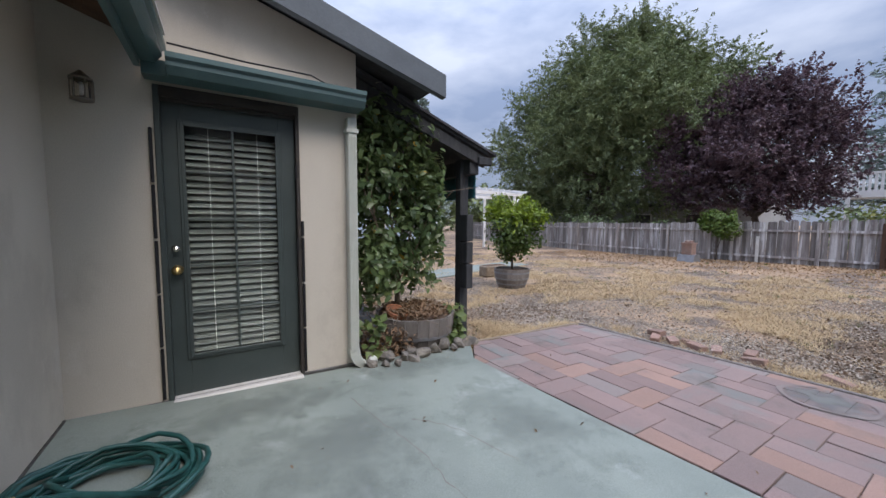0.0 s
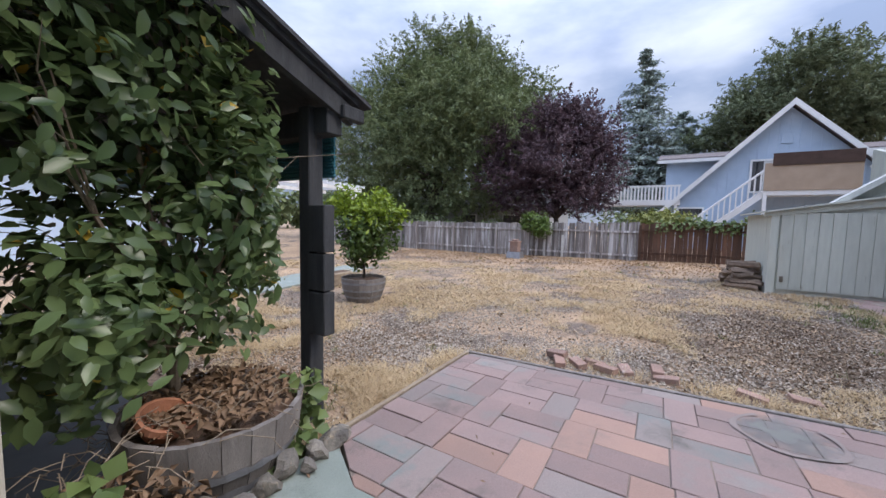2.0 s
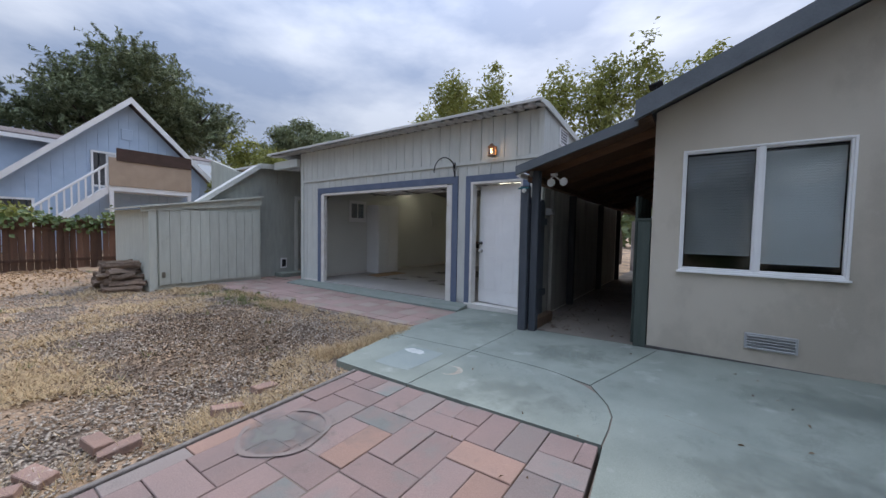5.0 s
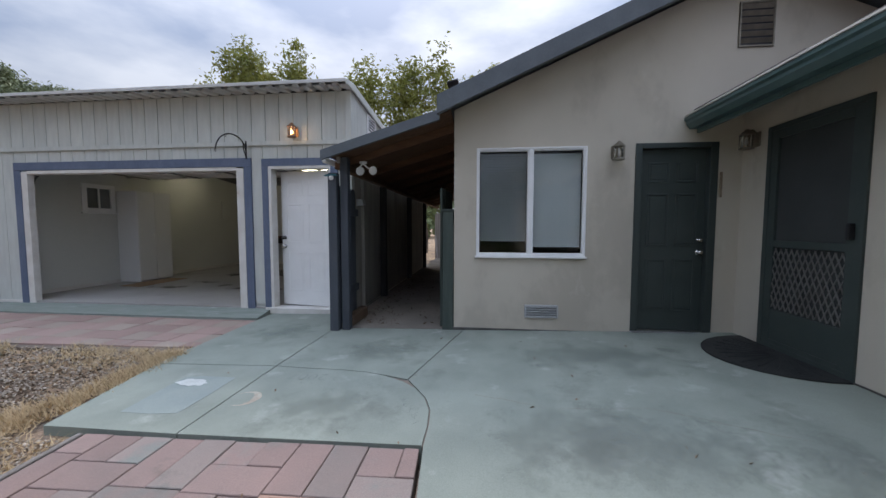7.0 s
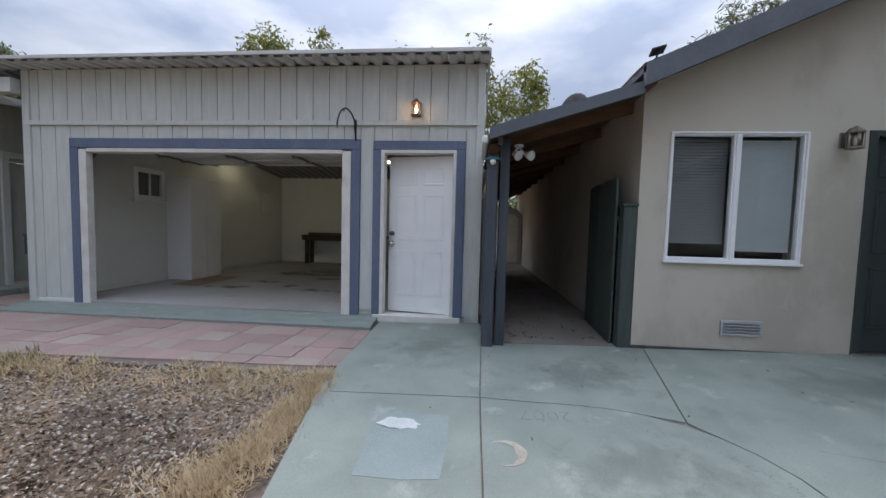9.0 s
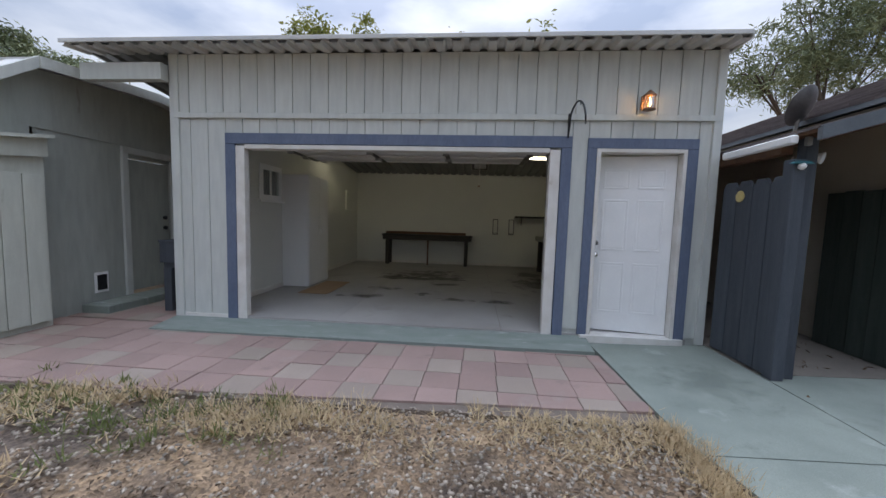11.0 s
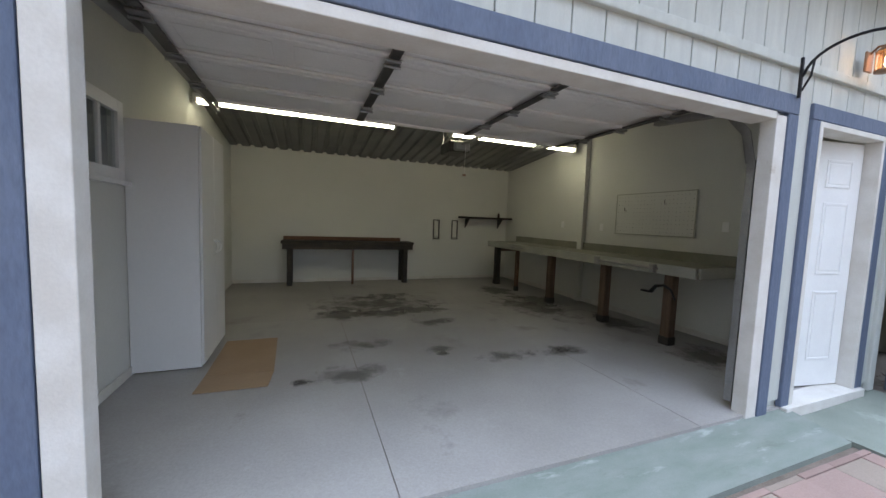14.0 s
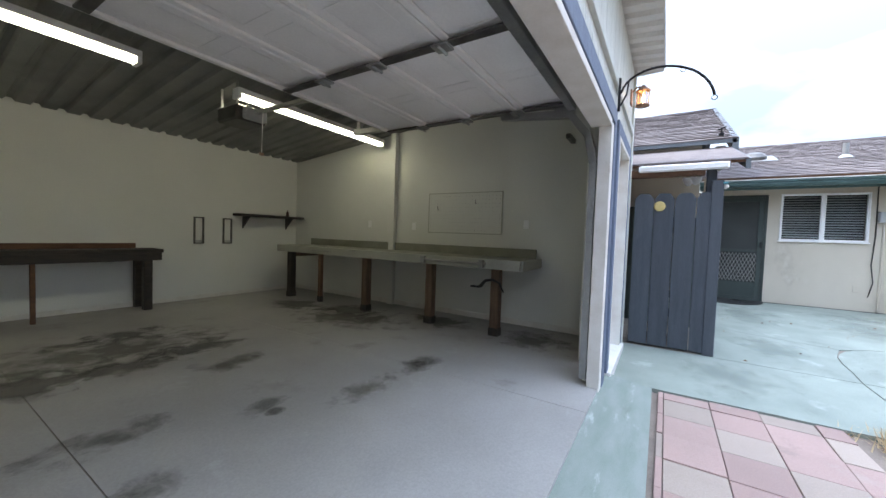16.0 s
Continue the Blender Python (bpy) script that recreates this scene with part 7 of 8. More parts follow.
lobes = [((20.6, 6.2, 4.4), (2.0, 1.8, 2.2)), ((20.2, 8.6, 3.8), (1.6, 1.6, 2.0)), ((20.4, 4.4, 3.7), (1.3, 1.3, 1.8)), ((20.9, 5.6, 6.2), (0.9, 0.9, 1.3)), ((20.8, 7.6, 5.7), (0.9, 1.0, 1.5)), ((20.5, 4.3, 5.4), (0.8, 0.8, 1.2)), ((20.0, 6.4, 2.4), (1.5, 2.4, 1.0)), ((20.6, 6.6, 6.6), (0.5, 0.6, 0.8)), ((20.4, 9.4, 5.0), (0.7, 0.8, 1.0))]
tree("plum_tree", "purple-leaved plum tree behind the fence", (20.4, 6.3, -0.2), lobes, 0.17, 2900, 0.20, 26, 0.13, 0.075, L_PURPLE, 22, 0.3, 0.1, (9, 0.16, 0.36, 1.7), (0.85, 0.9))
conifer("cedar_tree", "tall blue-green cedar with drooping tiers", (40, 3.6, 0), 17.6, 5.6, L_DEODAR, 31, 34, 12, 34, 0.5, 0.15)
conifer("cedar_tree", "blue-green cedar behind the neighbouring house", (44, 0.2, 0), 12.5, 5.4, L_DEODAR, 32, 26, 14, 40, 0.6, 0.2)
conifer("cedar_tree", "tall cedar rising behind the olive-green tree", (33.0, 12.0, 0), 13.4, 5.4, L_DEODAR, 33, 26, 12, 34, 0.55, 0.18)
conifer("redwood_tree", "distant dark conifer beyond the garden", (17.5, 32.0, 0), 13.5, 3.4, L_DEODAR, 34, 30, 12, 34, 0.5, 0.18)
lobes = [((42, -8.0, 12.8), (4.6, 4.6, 2.8)), ((41, -4.6, 9.8), (3.2, 3.0, 2.0)), ((42, -11.6, 9.8), (3.6, 3.4, 2.0)), ((43, -8.5, 9.5), (4, 4.5, 2.4)), ((41, -13.0, 11.6), (2.0, 2.2, 1.1)), ((42, -5.5, 12.2), (2.2, 2.0, 1.4)), ((42, -2.5, 8.4), (2.2, 2.2, 1.5))]
tree("pine_tree", "broad dark pine behind the blue house", (42, -8.2, 0), lobes, 0.5, 2600, 0.36, 26, 0.42, 0.09, L_PINE, 41, 0.3, -0.3, (12, 0.22, 0.45, 0.42), (1.5, 0.25))
lobes = [((36, -21, 9.6), (3.6, 3.4, 2.2)), ((33, -22, 8.6), (3, 3, 2)), ((38.5, -20, 8.2), (3, 3, 2))]
tree("pine_tree", "distant dark pine beyond the sheds", (36, -21, 0), lobes, 0.4, 1100, 0.34, 24, 0.4, 0.10, L_PINE, 42, 0.4, -0.3, (12, 0.22, 0.42, 0.5))
lobes = [((26.5, -10.5, 4.4), (2.0, 2.2, 2.2)), ((28, -13, 3.8), (2.2, 2.2, 2.2)), ((24.5, -9.2, 3.3), (1.4, 1.6, 1.5))]
tree("light_tree", "light green garden tree beyond the sheds", (26.5, -11, -0.2), lobes, 0.15, 700, 0.3, 22, 0.24, 0.11, L_LIGHT, 43, 0.45, 0.2, (10, 0.16, 0.34, 1.5))
lobes = [((13.2, -16.5, 7.4), (2.4, 2.0, 2.6)), ((15.8, -17, 6.8), (2.2, 2, 2.4))]
tree("light_tree", "leafy yellow-green tree behind the garage", (14.3, -16.5, -0.2), lobes, 0.18, 620, 0.24, 18, 0.22, 0.10, L_LIGHT, 44, 0.45, 0.1, (12, 0.12, 0.26, 2.2))
lobes = [((6.6, -16, 6.3), (2.0, 1.8, 2.2)), ((4.2, -15.5, 6.0), (2.2, 1.8, 2.4)), ((2.4, -15.8, 5.6), (1.6, 1.6, 2.8)), ((8.6, -16, 5.6), (1.4, 1.5, 1.8))]
tree("light_tree", "leafy yellow-green tree behind the garage", (4.8, -15.8, -0.2), lobes, 0.18, 760, 0.22, 18, 0.22, 0.095, L_LIGHT, 45, 0.45, 0.1, (12, 0.12, 0.26, 2.6))
lobes = [((-8.5, -17, 9.4), (2.6, 2.4, 1.7)), ((-11.5, -17, 10.5), (3.0, 2.6, 2.2)), ((-10, -18, 8.0), (3.2, 2.6, 1.8)), ((-5.9, -16.5, 8.0), (1.6, 1.6, 1.1))]
tree("pine_tree", "dark pine rising behind the house roof", (-9.5, -17, -0.2), lobes, 0.3, 520, 0.26, 22, 0.34, 0.06, L_PINE, 46, 0.35, -0.4, (10, 0.2, 0.4, 0.5))
# lower growth behind the fence
lobes = [((19.2, 14.0, 0.9), (1.0, 3.2, 1.0)), ((19.0, 2.6, 1.1), (0.8, 1.6, 0.7)), ((21, 22, 2.0), (2.0, 4.0, 2.4)), ((19.4, 9.8, 0.7), (0.7, 1.2, 0.8))]
c, n = clumps(lobes, 420, 0.28, 22, 51, 0.5)
hb = thing("hedge", (19.2, 9, -0.2), "dark green undergrowth behind the fence", "hedge", kind="stuff")
leaves("foliage", c, n, 0.2, 0.11, L_OAK, hb, 51)
lobes = [((18.9, 1.6, 1.35), (0.9, 1.3, 0.5))]
c, n = clumps(lobes, 100, 0.2, 22, 52, 0.5)
hb = thing("hedge", (18.9, 1.6, -0.2), "light green shrub behind the fence", "hedge", kind="stuff")
leaves("foliage", c, n, 0.16, 0.10, L_LIGHT, hb, 52)

# climbing camellia in its barrel
cam_ = thing("camellia_shrub", (1.85, 3.6, 0.25), "tall glossy dark green camellia shrub in the barrel", "shrub")
lobes = [((1.55, 3.52, 2.05), (0.36, 0.36, 0.42)), ((1.85, 3.55, 1.55), (0.48, 0.42, 0.5)), ((1.55, 3.60, 1.15), (0.38, 0.4, 0.5)), ((2.05, 3.5, 1.75), (0.30, 0.34, 0.34)), ((1.80, 3.60, 0.85), (0.45, 0.38, 0.4)), ((2.12, 3.55, 1.25), (0.22, 0.3, 0.34)), ((1.40, 3.62, 1.75), (0.24, 0.3, 0.5)), ((1.35, 3.75, 0.7), (0.22, 0.3, 0.3)), ((1.42, 3.35, 2.3), (0.24, 0.26, 0.22)), ((1.75, 3.35, 2.15), (0.3, 0.25, 0.28)), ((1.25, 3.3, 1.6), (0.12, 0.2, 0.6)), ((1.9, 3.25, 1.3), (0.35, 0.2, 0.5)), ((1.33, 3.4, 0.8), (0.2, 0.24, 0.42)), ((1.52, 3.32, 0.72), (0.28, 0.2, 0.28))]
part("stem", limbs(bmesh.new(), (1.75, 3.62, 0.22), lobes, 0.035, 61), M_TWIG, cam_)
c, n = clumps(tufts(lobes, 3, 0.25, 0.45, 1.1, 61), 840, 0.075, 10, 61, 0.35)
keep = (c[:, 0] < 2.2 + 0.6 * (c[:, 1] - 3.4)) & (c[:, 0] > 1.13) & (c[:, 2] < 2.52) & (c[:, 2] > 0.42)
blades("crown", c[keep], n[keep] + [0.1, -0.45, 0.5], 0.082, 0.043, L_CAMELLIA, cam_, 61, 0.7)
sel = np.random.default_rng(3).random(len(c)) < 0.012
blades("yellow_leaves", c[keep & sel], n[keep & sel], 0.08, 0.045, leafy("yellowed_leaf", (0.4, 0.25, 0.03), (0.55, 0.38, 0.06)), cam_, 62)


def half_barrel(name, at, r, h, label, hoops):
    """A half barrel of staves with steel hoops."""
    x, y, z = at
    t = thing(name, at, label, "planter")
    n = 22
    w = 2 * math.pi * r / n * 0.97
    bm = bmesh.new()
    prof = [(-0.10, 0.0), (-0.02, h * 0.55), (0.0, h)]
    vs = []
    for d, zz in prof:
        k = (r + d) / r
        vs.append([bm.verts.new((-w / 2 * k, r + d, zz)), bm.verts.new((w / 2 * k, r + d, zz)), bm.verts.new((w / 2 * k * 0.94, r + d - 0.028, zz)), bm.verts.new((-w / 2 * k * 0.94, r + d - 0.028, zz))])
    for a, b in zip(vs, vs[1:]):
        for i in range(4):
            bm.faces.new((a[i], a[(i + 1) % 4], b[(i + 1) % 4], b[i]))
    bm.faces.new(vs[0])
    bm.faces.new(vs[-1][::-1])
    bmesh.ops.recalc_face_normals(bm, faces=bm.faces)
    me = mesh_of(bm, M_BARREL, "stave")
    rr = random.Random(int(x * 100))
    for i in range(n):
        piece("stave", me, t, Matrix.Translation((x, y, z + rr.uniform(-0.008, 0.004))) @ Matrix.Rotation(2 * math.pi * i / n, 4, "Z"))
    for k in hoops:
        d = -0.10 + 0.08 * min(1, k / 0.55) + (0.02 * (k - 0.55) / 0.45 if k > 0.55 else 0)
        part("hoop", lathe(bmesh.new(), x, y, [(r + d + 0.001, z + h * k - 0.02), (r + d + 0.005, z + h * k - 0.02), (r + d + 0.008, z + h * k + 0.02), (r + d + 0.003, z + h * k + 0.02)], 32), M_HOOP, t, "grey steel hoop")
    part("soil", lathe(bmesh.new(), x, y, [(r - 0.05, z + h * 0.55), (r - 0.04, z + h * 0.86), (r * 0.5, z + h * 0.93), (0, z + h * 0.95)], 18), M_SOIL, t, "dark soil and litter")
    return t


half_barrel("barrel_planter", (1.84, 3.38, -0.03), 0.41, 0.37, "weathered grey half-barrel planter with dead leaves on top", (0.2, 0.5))
half_barrel("barrel_planter", (5.72, 6.1, -0.18), 0.40, 0.42, "weathered grey half-barrel planter on the gravel", (0.22, 0.5, 0.8))
lobes = [((5.72, 6.1, 1.15), (0.58, 0.58, 0.5)), ((5.72, 6.1, 1.52), (0.42, 0.42, 0.34)), ((5.5, 6.05, 0.9), (0.4, 0.45, 0.36)), ((5.95, 6.1, 0.9), (0.4, 0.42, 0.36)), ((5.72, 6.1, 0.62), (0.36, 0.36, 0.25))]
lb = thing("citrus_bush", (5.72, 6.1, 0.2), "rounded bright green potted bush in a half barrel", "bush")
part("stem", limbs(bmesh.new(), (5.72, 6.1, 0.15), lobes, 0.03, 63), M_BARK, lb)
c, n = clumps(tufts(lobes, 5, 0.22, 0.42, 1.1, 63), 470, 0.07, 11, 63, 0.45)
up = c[:, 2] + 0.4 * (np.random.default_rng(8).random(len(c)) - 0.5) > 1.25
blades("young_leaves", c[up], n[up], 0.10, 0.04, L_LIME, lb, 63, -0.3)
blades("old_leaves", c[~up], n[~up], 0.10, 0.043, leafy("mid_green_leaf", (0.032, 0.06, 0.014), (0.10, 0.155, 0.03), 0.35), lb, 64, 0.2)
lobes = [((16.9, 6.4, 1.35), (0.45, 0.6, 0.42)), ((16.85, 6.1, 1.0), (0.35, 0.4, 0.3))]
tree("small_bush", "small green shrub growing against the fence", (16.95, 6.4, -0.23), lobes, 0.035, 130, 0.1, 14, 0.12, 0.08, leafy("fresh_green_leaf", (0.06, 0.11, 0.02), (0.16, 0.23, 0.05), 0.45), 65)

# dead litter, ivy, rocks and pot round the barrel
lt = thing("leaf_litter", (1.6, 3.2, 0.1), "curled brown dead leaves and twigs round the planter", "litter", kind="stuff")
rg = np.random.default_rng(71)
k = 620
a = rg.random(k) * 2 * math.pi
rr = 0.36 * np.sqrt(rg.random(k))
top = np.stack([1.84 + rr * np.cos(a), 3.38 + rr * np.sin(a), 0.33 + 0.06 * rg.random(k) + 0.05 * (1 - rr / 0.36)], 1)
k2 = 520
low = np.stack([rg.uniform(1.15, 1.65, k2), rg.uniform(3.0, 3.3, k2), 0.05 + 0.24 * rg.random(k2) ** 1.6], 1)
cc = np.concatenate([top, low])
leaves("dead_leaves", cc, np.tile([0, -0.2, 1.0], (len(cc), 1)), 0.05, 0.024, M_DEADLEAF, lt, 71, 0.3, 0.6)
bm = bmesh.new()
for i in range(240):
    p = Vector((rg.uniform(1.22, 2.2), rg.uniform(3.02, 3.72), rg.uniform(0.30, 0.40) if i % 2 else rg.uniform(0.06, 0.3)))
    q = p + Vector((rg.normal(0, 0.12), rg.normal(0, 0.08), rg.normal(0, 0.05)))
    tube(bm, [p, p.lerp(q, 0.5) + Vector((0, 0, 0.03)), q], 0.0022, 4)
part("twigs", bm, M_TWIG, lt)
iv = thing("ivy", (2.25, 3.2, 0), "trailing ivy at the foot of the barrel", "plant")
rg = np.random.default_rng(72)
c1 = np.stack([rg.normal(2.22, 0.06, 60), rg.normal(3.2, 0.05, 60), rg.uniform(0.02, 0.42, 60)], 1)
c2 = np.stack([rg.normal(1.22, 0.08, 45), rg.normal(3.02, 0.06, 45), rg.uniform(0.08, 0.42, 45)], 1)
c3 = np.stack([rg.normal(2.05, 0.12, 30), rg.normal(3.08, 0.05, 30), rg.uniform(0.02, 0.16, 30)], 1)
leaves("ivy_leaves", np.concatenate([c1, c2, c3]), np.tile([0.1, -0.8, 0.6], (135, 1)), 0.085, 0.07, L_IVY, iv, 72, 0.5)
part("vine", tube(bmesh.new(), [(2.26, 3.25, 0.0), (2.22, 3.22, 0.2), (2.20, 3.3, 0.42)], 0.006, 5), M_TWIG, iv)


def rock(name, at, size, mat, label, group, seed):
    rng = random.Random(seed)
    bm = bmesh.new()
    bmesh.ops.create_icosphere(bm, subdivisions=2, radius=1.0)
    cuts = [Vector((rng.gauss(0, 1), rng.gauss(0, 1), rng.gauss(0, 1))).normalized() for _ in range(7)]
    for v in bm.verts:
        for q in cuts:
            over = v.co.dot(q) - 0.58
            if over > 0:
                v.co -= q * over
    for v in bm.verts:
        d = 1 + 0.38 * noise.noise(v.co * 1.3 + Vector((seed * 3.1, 0, 0))) + 0.10 * noise.noise(v.co * 3.2 + Vector((0, seed, 0)))
        v.co = Vector((v.co.x * size[0], v.co.y * size[1], v.co.z * size[2])) * d
        v.co.z = max(v.co.z, -size[2] * 0.55)
    moved(bm, Matrix.Translation((at[0], at[1], at[2] + size[2] * 0.5)) @ Matrix.Rotation(rng.uniform(0, 6), 4, "Z"))
    return solid(name, bm, mat, label, "stone", group)


for i, (x, y, s) in enumerate(((1.55, 2.84, 0.06), (1.95, 2.98, 0.09), (1.38, 2.80, 0.05), (2.02, 2.90, 0.06), (1.18, 2.93, 0.075), (1.33, 2.97, 0.10), (1.28, 2.85, 0.055), (1.48, 2.90, 0.07), (1.60, 3.02, 0.09), (1.66, 2.88, 0.095), (1.82, 2.93, 0.08), (1.25, 3.10, 0.12), (2.12, 2.98, 0.085), (2.26, 2.98, 0.10), (2.36, 3.02, 0.07), (1.42, 3.10, 0.09))):
    rock("edging_stone", (x, y, patio(x, y) + (0.0 if y < 3.02 else -0.02)), (s, s * 0.8, s * 0.75), M_ROCK, "rough grey-brown field stone beside the planter", "stones round the barrel planter", i + 1)
pot = thing("terracotta_pot", (1.55, 3.35, 0.3), "tipped orange terracotta pot in the planter", "pot")
part("bowl", moved(lathe(bmesh.new(), 0, 0, [(0.07, 0), (0.10, 0.07), (0.115, 0.07), (0.115, 0.10), (0.10, 0.10), (0.085, 0.03), (0.0, 0.03)], 18), pose(1.58, 3.33, 0.31, 20, 10, 0)), M_TERRA, pot)

# ---- garden things ----
STACK = random.Random(9)
def brick_mesh():
    return mesh_of(box(bmesh.new(), -0.1, 0.1, -0.048, 0.048, 0, 0.058, 0.005), M_BRICK, "loose_brick")
bme = brick_mesh()
for x, y, rz, dz in ((4.50, 2.28, 20, 0.0), (4.63, 2.33, 72, 0.03), (4.55, 2.11, 38, 0), (4.66, 1.97, 112, -0.015), (4.54, 1.86, 66, 0), (4.62, 1.70, 20, -0.01), (4.74, 1.45, 8, 0), (4.57, 0.80, 75, 0), (4.70, 0.46, 100, 0), (4.60, 1.37, 84, -0.015)):
    b = new("loose_brick", bme)
    b.matrix_basis = pose(x, y, min(yard(x, y), -0.08) - 0.022 + dz, STACK.uniform(-7, 7), STACK.uniform(-11, 11), rz)
    tagged(b, "loose old red brick lying at the patio edge", "brick", "loose bricks along the patio edge")
    WORLD[b.name] = b.matrix_basis
ch = thing("chimney_planter", (15.6, 6.8, -0.2), "terracotta chimney pot on a grey concrete base", "ornament")
part("base", prism(bmesh.new(), [(15.3, -0.22), (15.9, -0.22), (15.82, 0.06), (15.38, 0.06)], "y", 6.5, 7.08), M_HOOP, ch, "grey concrete base")
part("pot", B(15.42, 15.78, 6.62, 6.98, 0.06, 0.46, 0.01), M_BRICK, ch)
part("rim", B(15.39, 15.81, 6.59, 7.01, 0.46, 0.52, 0.01), M_BRICK, ch)
part("cap", B(15.48, 15.72, 6.68, 6.92, 0.52, 0.60, 0.02), M_BRICK, ch)
pile = random.Random(13)
M_SPLITLOG = surf("weathered_split_wood", (0.25, 0.18, 0.13), (0.13, 0.092, 0.07), 5, 0.9, 0.5, 60, 0.3, rand=0.3, c3=(0.30, 0.25, 0.20), s3=4, t3=0.6, stretch=(4, 0.4, 4))
log_meshes = []
for i in range(7):
    bm = tube(bmesh.new(), [(pile.uniform(-0.02, 0.02), -0.28 + 0.14 * k, pile.uniform(-0.012, 0.012)) for k in range(5)], 0.078, 7, 0.064)
    cut = Vector((pile.gauss(0, 1), 0, pile.gauss(0, 1))).normalized()
    for v in bm.verts:
        over = v.co.dot(cut) - 0.02
        if over > 0:
            v.co -= cut * over
        v.co += Vector((1, 0.3, 1)) * 0.016 * noise.noise(v.co * 9 + Vector((i * 5.0, 0, 0)))
    log_meshes.append(mesh_of(bm, M_SPLITLOG, "firewood_log"))
for row in range(5):
    for col in range(9 - row):
        x = 10.98 + col * 0.155 + row * 0.085 + pile.uniform(-0.03, 0.03)
        y = -0.10 + pile.uniform(-0.06, 0.08) - 0.02 * row
        o = new("firewood_log", log_meshes[pile.randrange(7)])
        o.matrix_basis = pose(x, y, yard(x, y) + 0.045 + row * 0.108 + pile.uniform(-0.01, 0.01), pile.uniform(-4, 4), pile.uniform(0, 360), pile.uniform(-32, 32))
        tagged(o, "split brown firewood log in a low stack beside the shed", "log", "stacked firewood beside the shed")
        WORLD[o.name] = o.matrix_basis

# board fence: (start, end, boards, material)
fence = thing("fence", (17.3, 6, -0.25), "weathered grey dog-eared board fence", "fence")
fr = random.Random(17)
def fence_run(parent, p, q, z0, height, w, mat):
    p, q = Vector((*p, 0)), Vector((*q, 0))
    n = int((q - p).length / w)
    ang = math.atan2(q.y - p.y, q.x - p.x)
    mes = []
    for k in range(3):
        h = height + (-0.02, 0, 0.02)[k]
        o = [(-w / 2 + 0.003, 0), (w / 2 - 0.003, 0), (w / 2 - 0.003, h - 0.035), (w / 2 - 0.03, h), (-w / 2 + 0.03, h), (-w / 2 + 0.003, h - 0.035)]
        mes.append(mesh_of(prism(bmesh.new(), o, "y", -0.01, 0.01), mat, "board"))
    for i in range(n):
        c = p.lerp(q, (i + 0.5) / n)
        piece("board", mes[fr.randrange(3)], parent, Matrix.Translation((c.x, c.y, z0(c.x, c.y) + fr.uniform(-0.02, 0.02))) @ Matrix.Rotation(ang, 4, "Z") @ Matrix.Rotation(radians(fr.uniform(-1.0, 1.0)), 4, "Y") @ Matrix.Translation((0, fr.uniform(-0.008, 0.008), 0)))
    for i in range(int((q - p).length / 2.4) + 1):
        c = p.lerp(q, min(1, i * 2.4 / (q - p).length))
        part("post", moved(B(-0.045, 0.045, -0.045, 0.045, z0(c.x, c.y), z0(c.x, c.y) + height - 0.08), Matrix.Translation((c.x, c.y, 0)) @ Matrix.Rotation(ang, 4, "Z") @ Matrix.Translation((0, -0.07, 0))), mat, parent)
    for zz in (0.3, height - 0.3):
        m = Matrix.Translation((p.x, p.y, z0(p.x, p.y) + zz)) @ Matrix.Rotation(ang, 4, "Z")
        part("rail", moved(B(0, (q - p).length, -0.05, -0.012, 0, 0.08), m), mat, parent)
fz = lambda x, y: yard(x, y) - 0.05
fence_run(fence, (17.3, 13.2), (17.3, 2.2), fz, 1.56, 0.145, M_FENCE)
fence_far = thing("fence", (18.5, 19, -0.25), "weathered grey board fence at the garden's far end", "fence")
fence_run(fence_far, (20.2, 27), (17.3, 13.2), fz, 1.56, 0.16, M_FENCE)
fence_red = thing("fence", (17.4, 0, -0.1), "reddish brown board fence hung with ivy", "fence")
fence_run(fence_red, (17.3, 2.2), (17.6, -6.0), fz, 1.52, 0.145, M_FENCERED)
solid("leaning_board", moved(B(-0.05, 0.05, -0.01, 0.01, 0, 1.0), pose(17.2, 5.2, -0.2, 0, 0, 90)), M_WHITEWORN, "short pale board leaning on the fence", "board")
rg = np.random.default_rng(77)
k = 900
cc = np.stack([17.35 + rg.normal(0, 0.12, k), rg.uniform(-4.5, 1.7, k), 1.36 + rg.normal(0, 0.12, k) - 0.15 * rg.random(k) ** 3], 1)
cc[:, 2] += 0.08 * np.sin(cc[:, 1] * 3)
fi = thing("fence_ivy", (17.35, -0.5, 1.3), "dark ivy hanging over the fence top", "ivy")
leaves("ivy_leaves", cc, np.tile([-0.8, 0, 0.6], (k, 1)), 0.13, 0.11, L_IVY, fi, 77, 0.4)

# white pergola and the pale garden room behind it
pg = thing("pergola", (10.5, 14.5, -0.2), "white painted garden pergola with slatted top", "pergola")
for x, y in ((8.4, 13.9), (13.8, 14.7), (8.4, 16.6), (13.8, 17.3)):
    part("post", B(x - 0.06, x + 0.06, y - 0.06, y + 0.06, -0.25, 2.7, 0.005), M_WHITE, pg)
for y in (0.0, 2.7):
    a, b = Vector((7.0, 13.75 + y, 2.7)), Vector((14.6, 14.85 + y, 2.7))
    part("beam", moved(B(0, (b - a).length, -0.03, 0.03, 0, 0.16), Matrix.Translation(a) @ Matrix.Rotation(math.atan2(b.y - a.y, b.x - a.x), 4, "Z")), M_WHITE, pg)
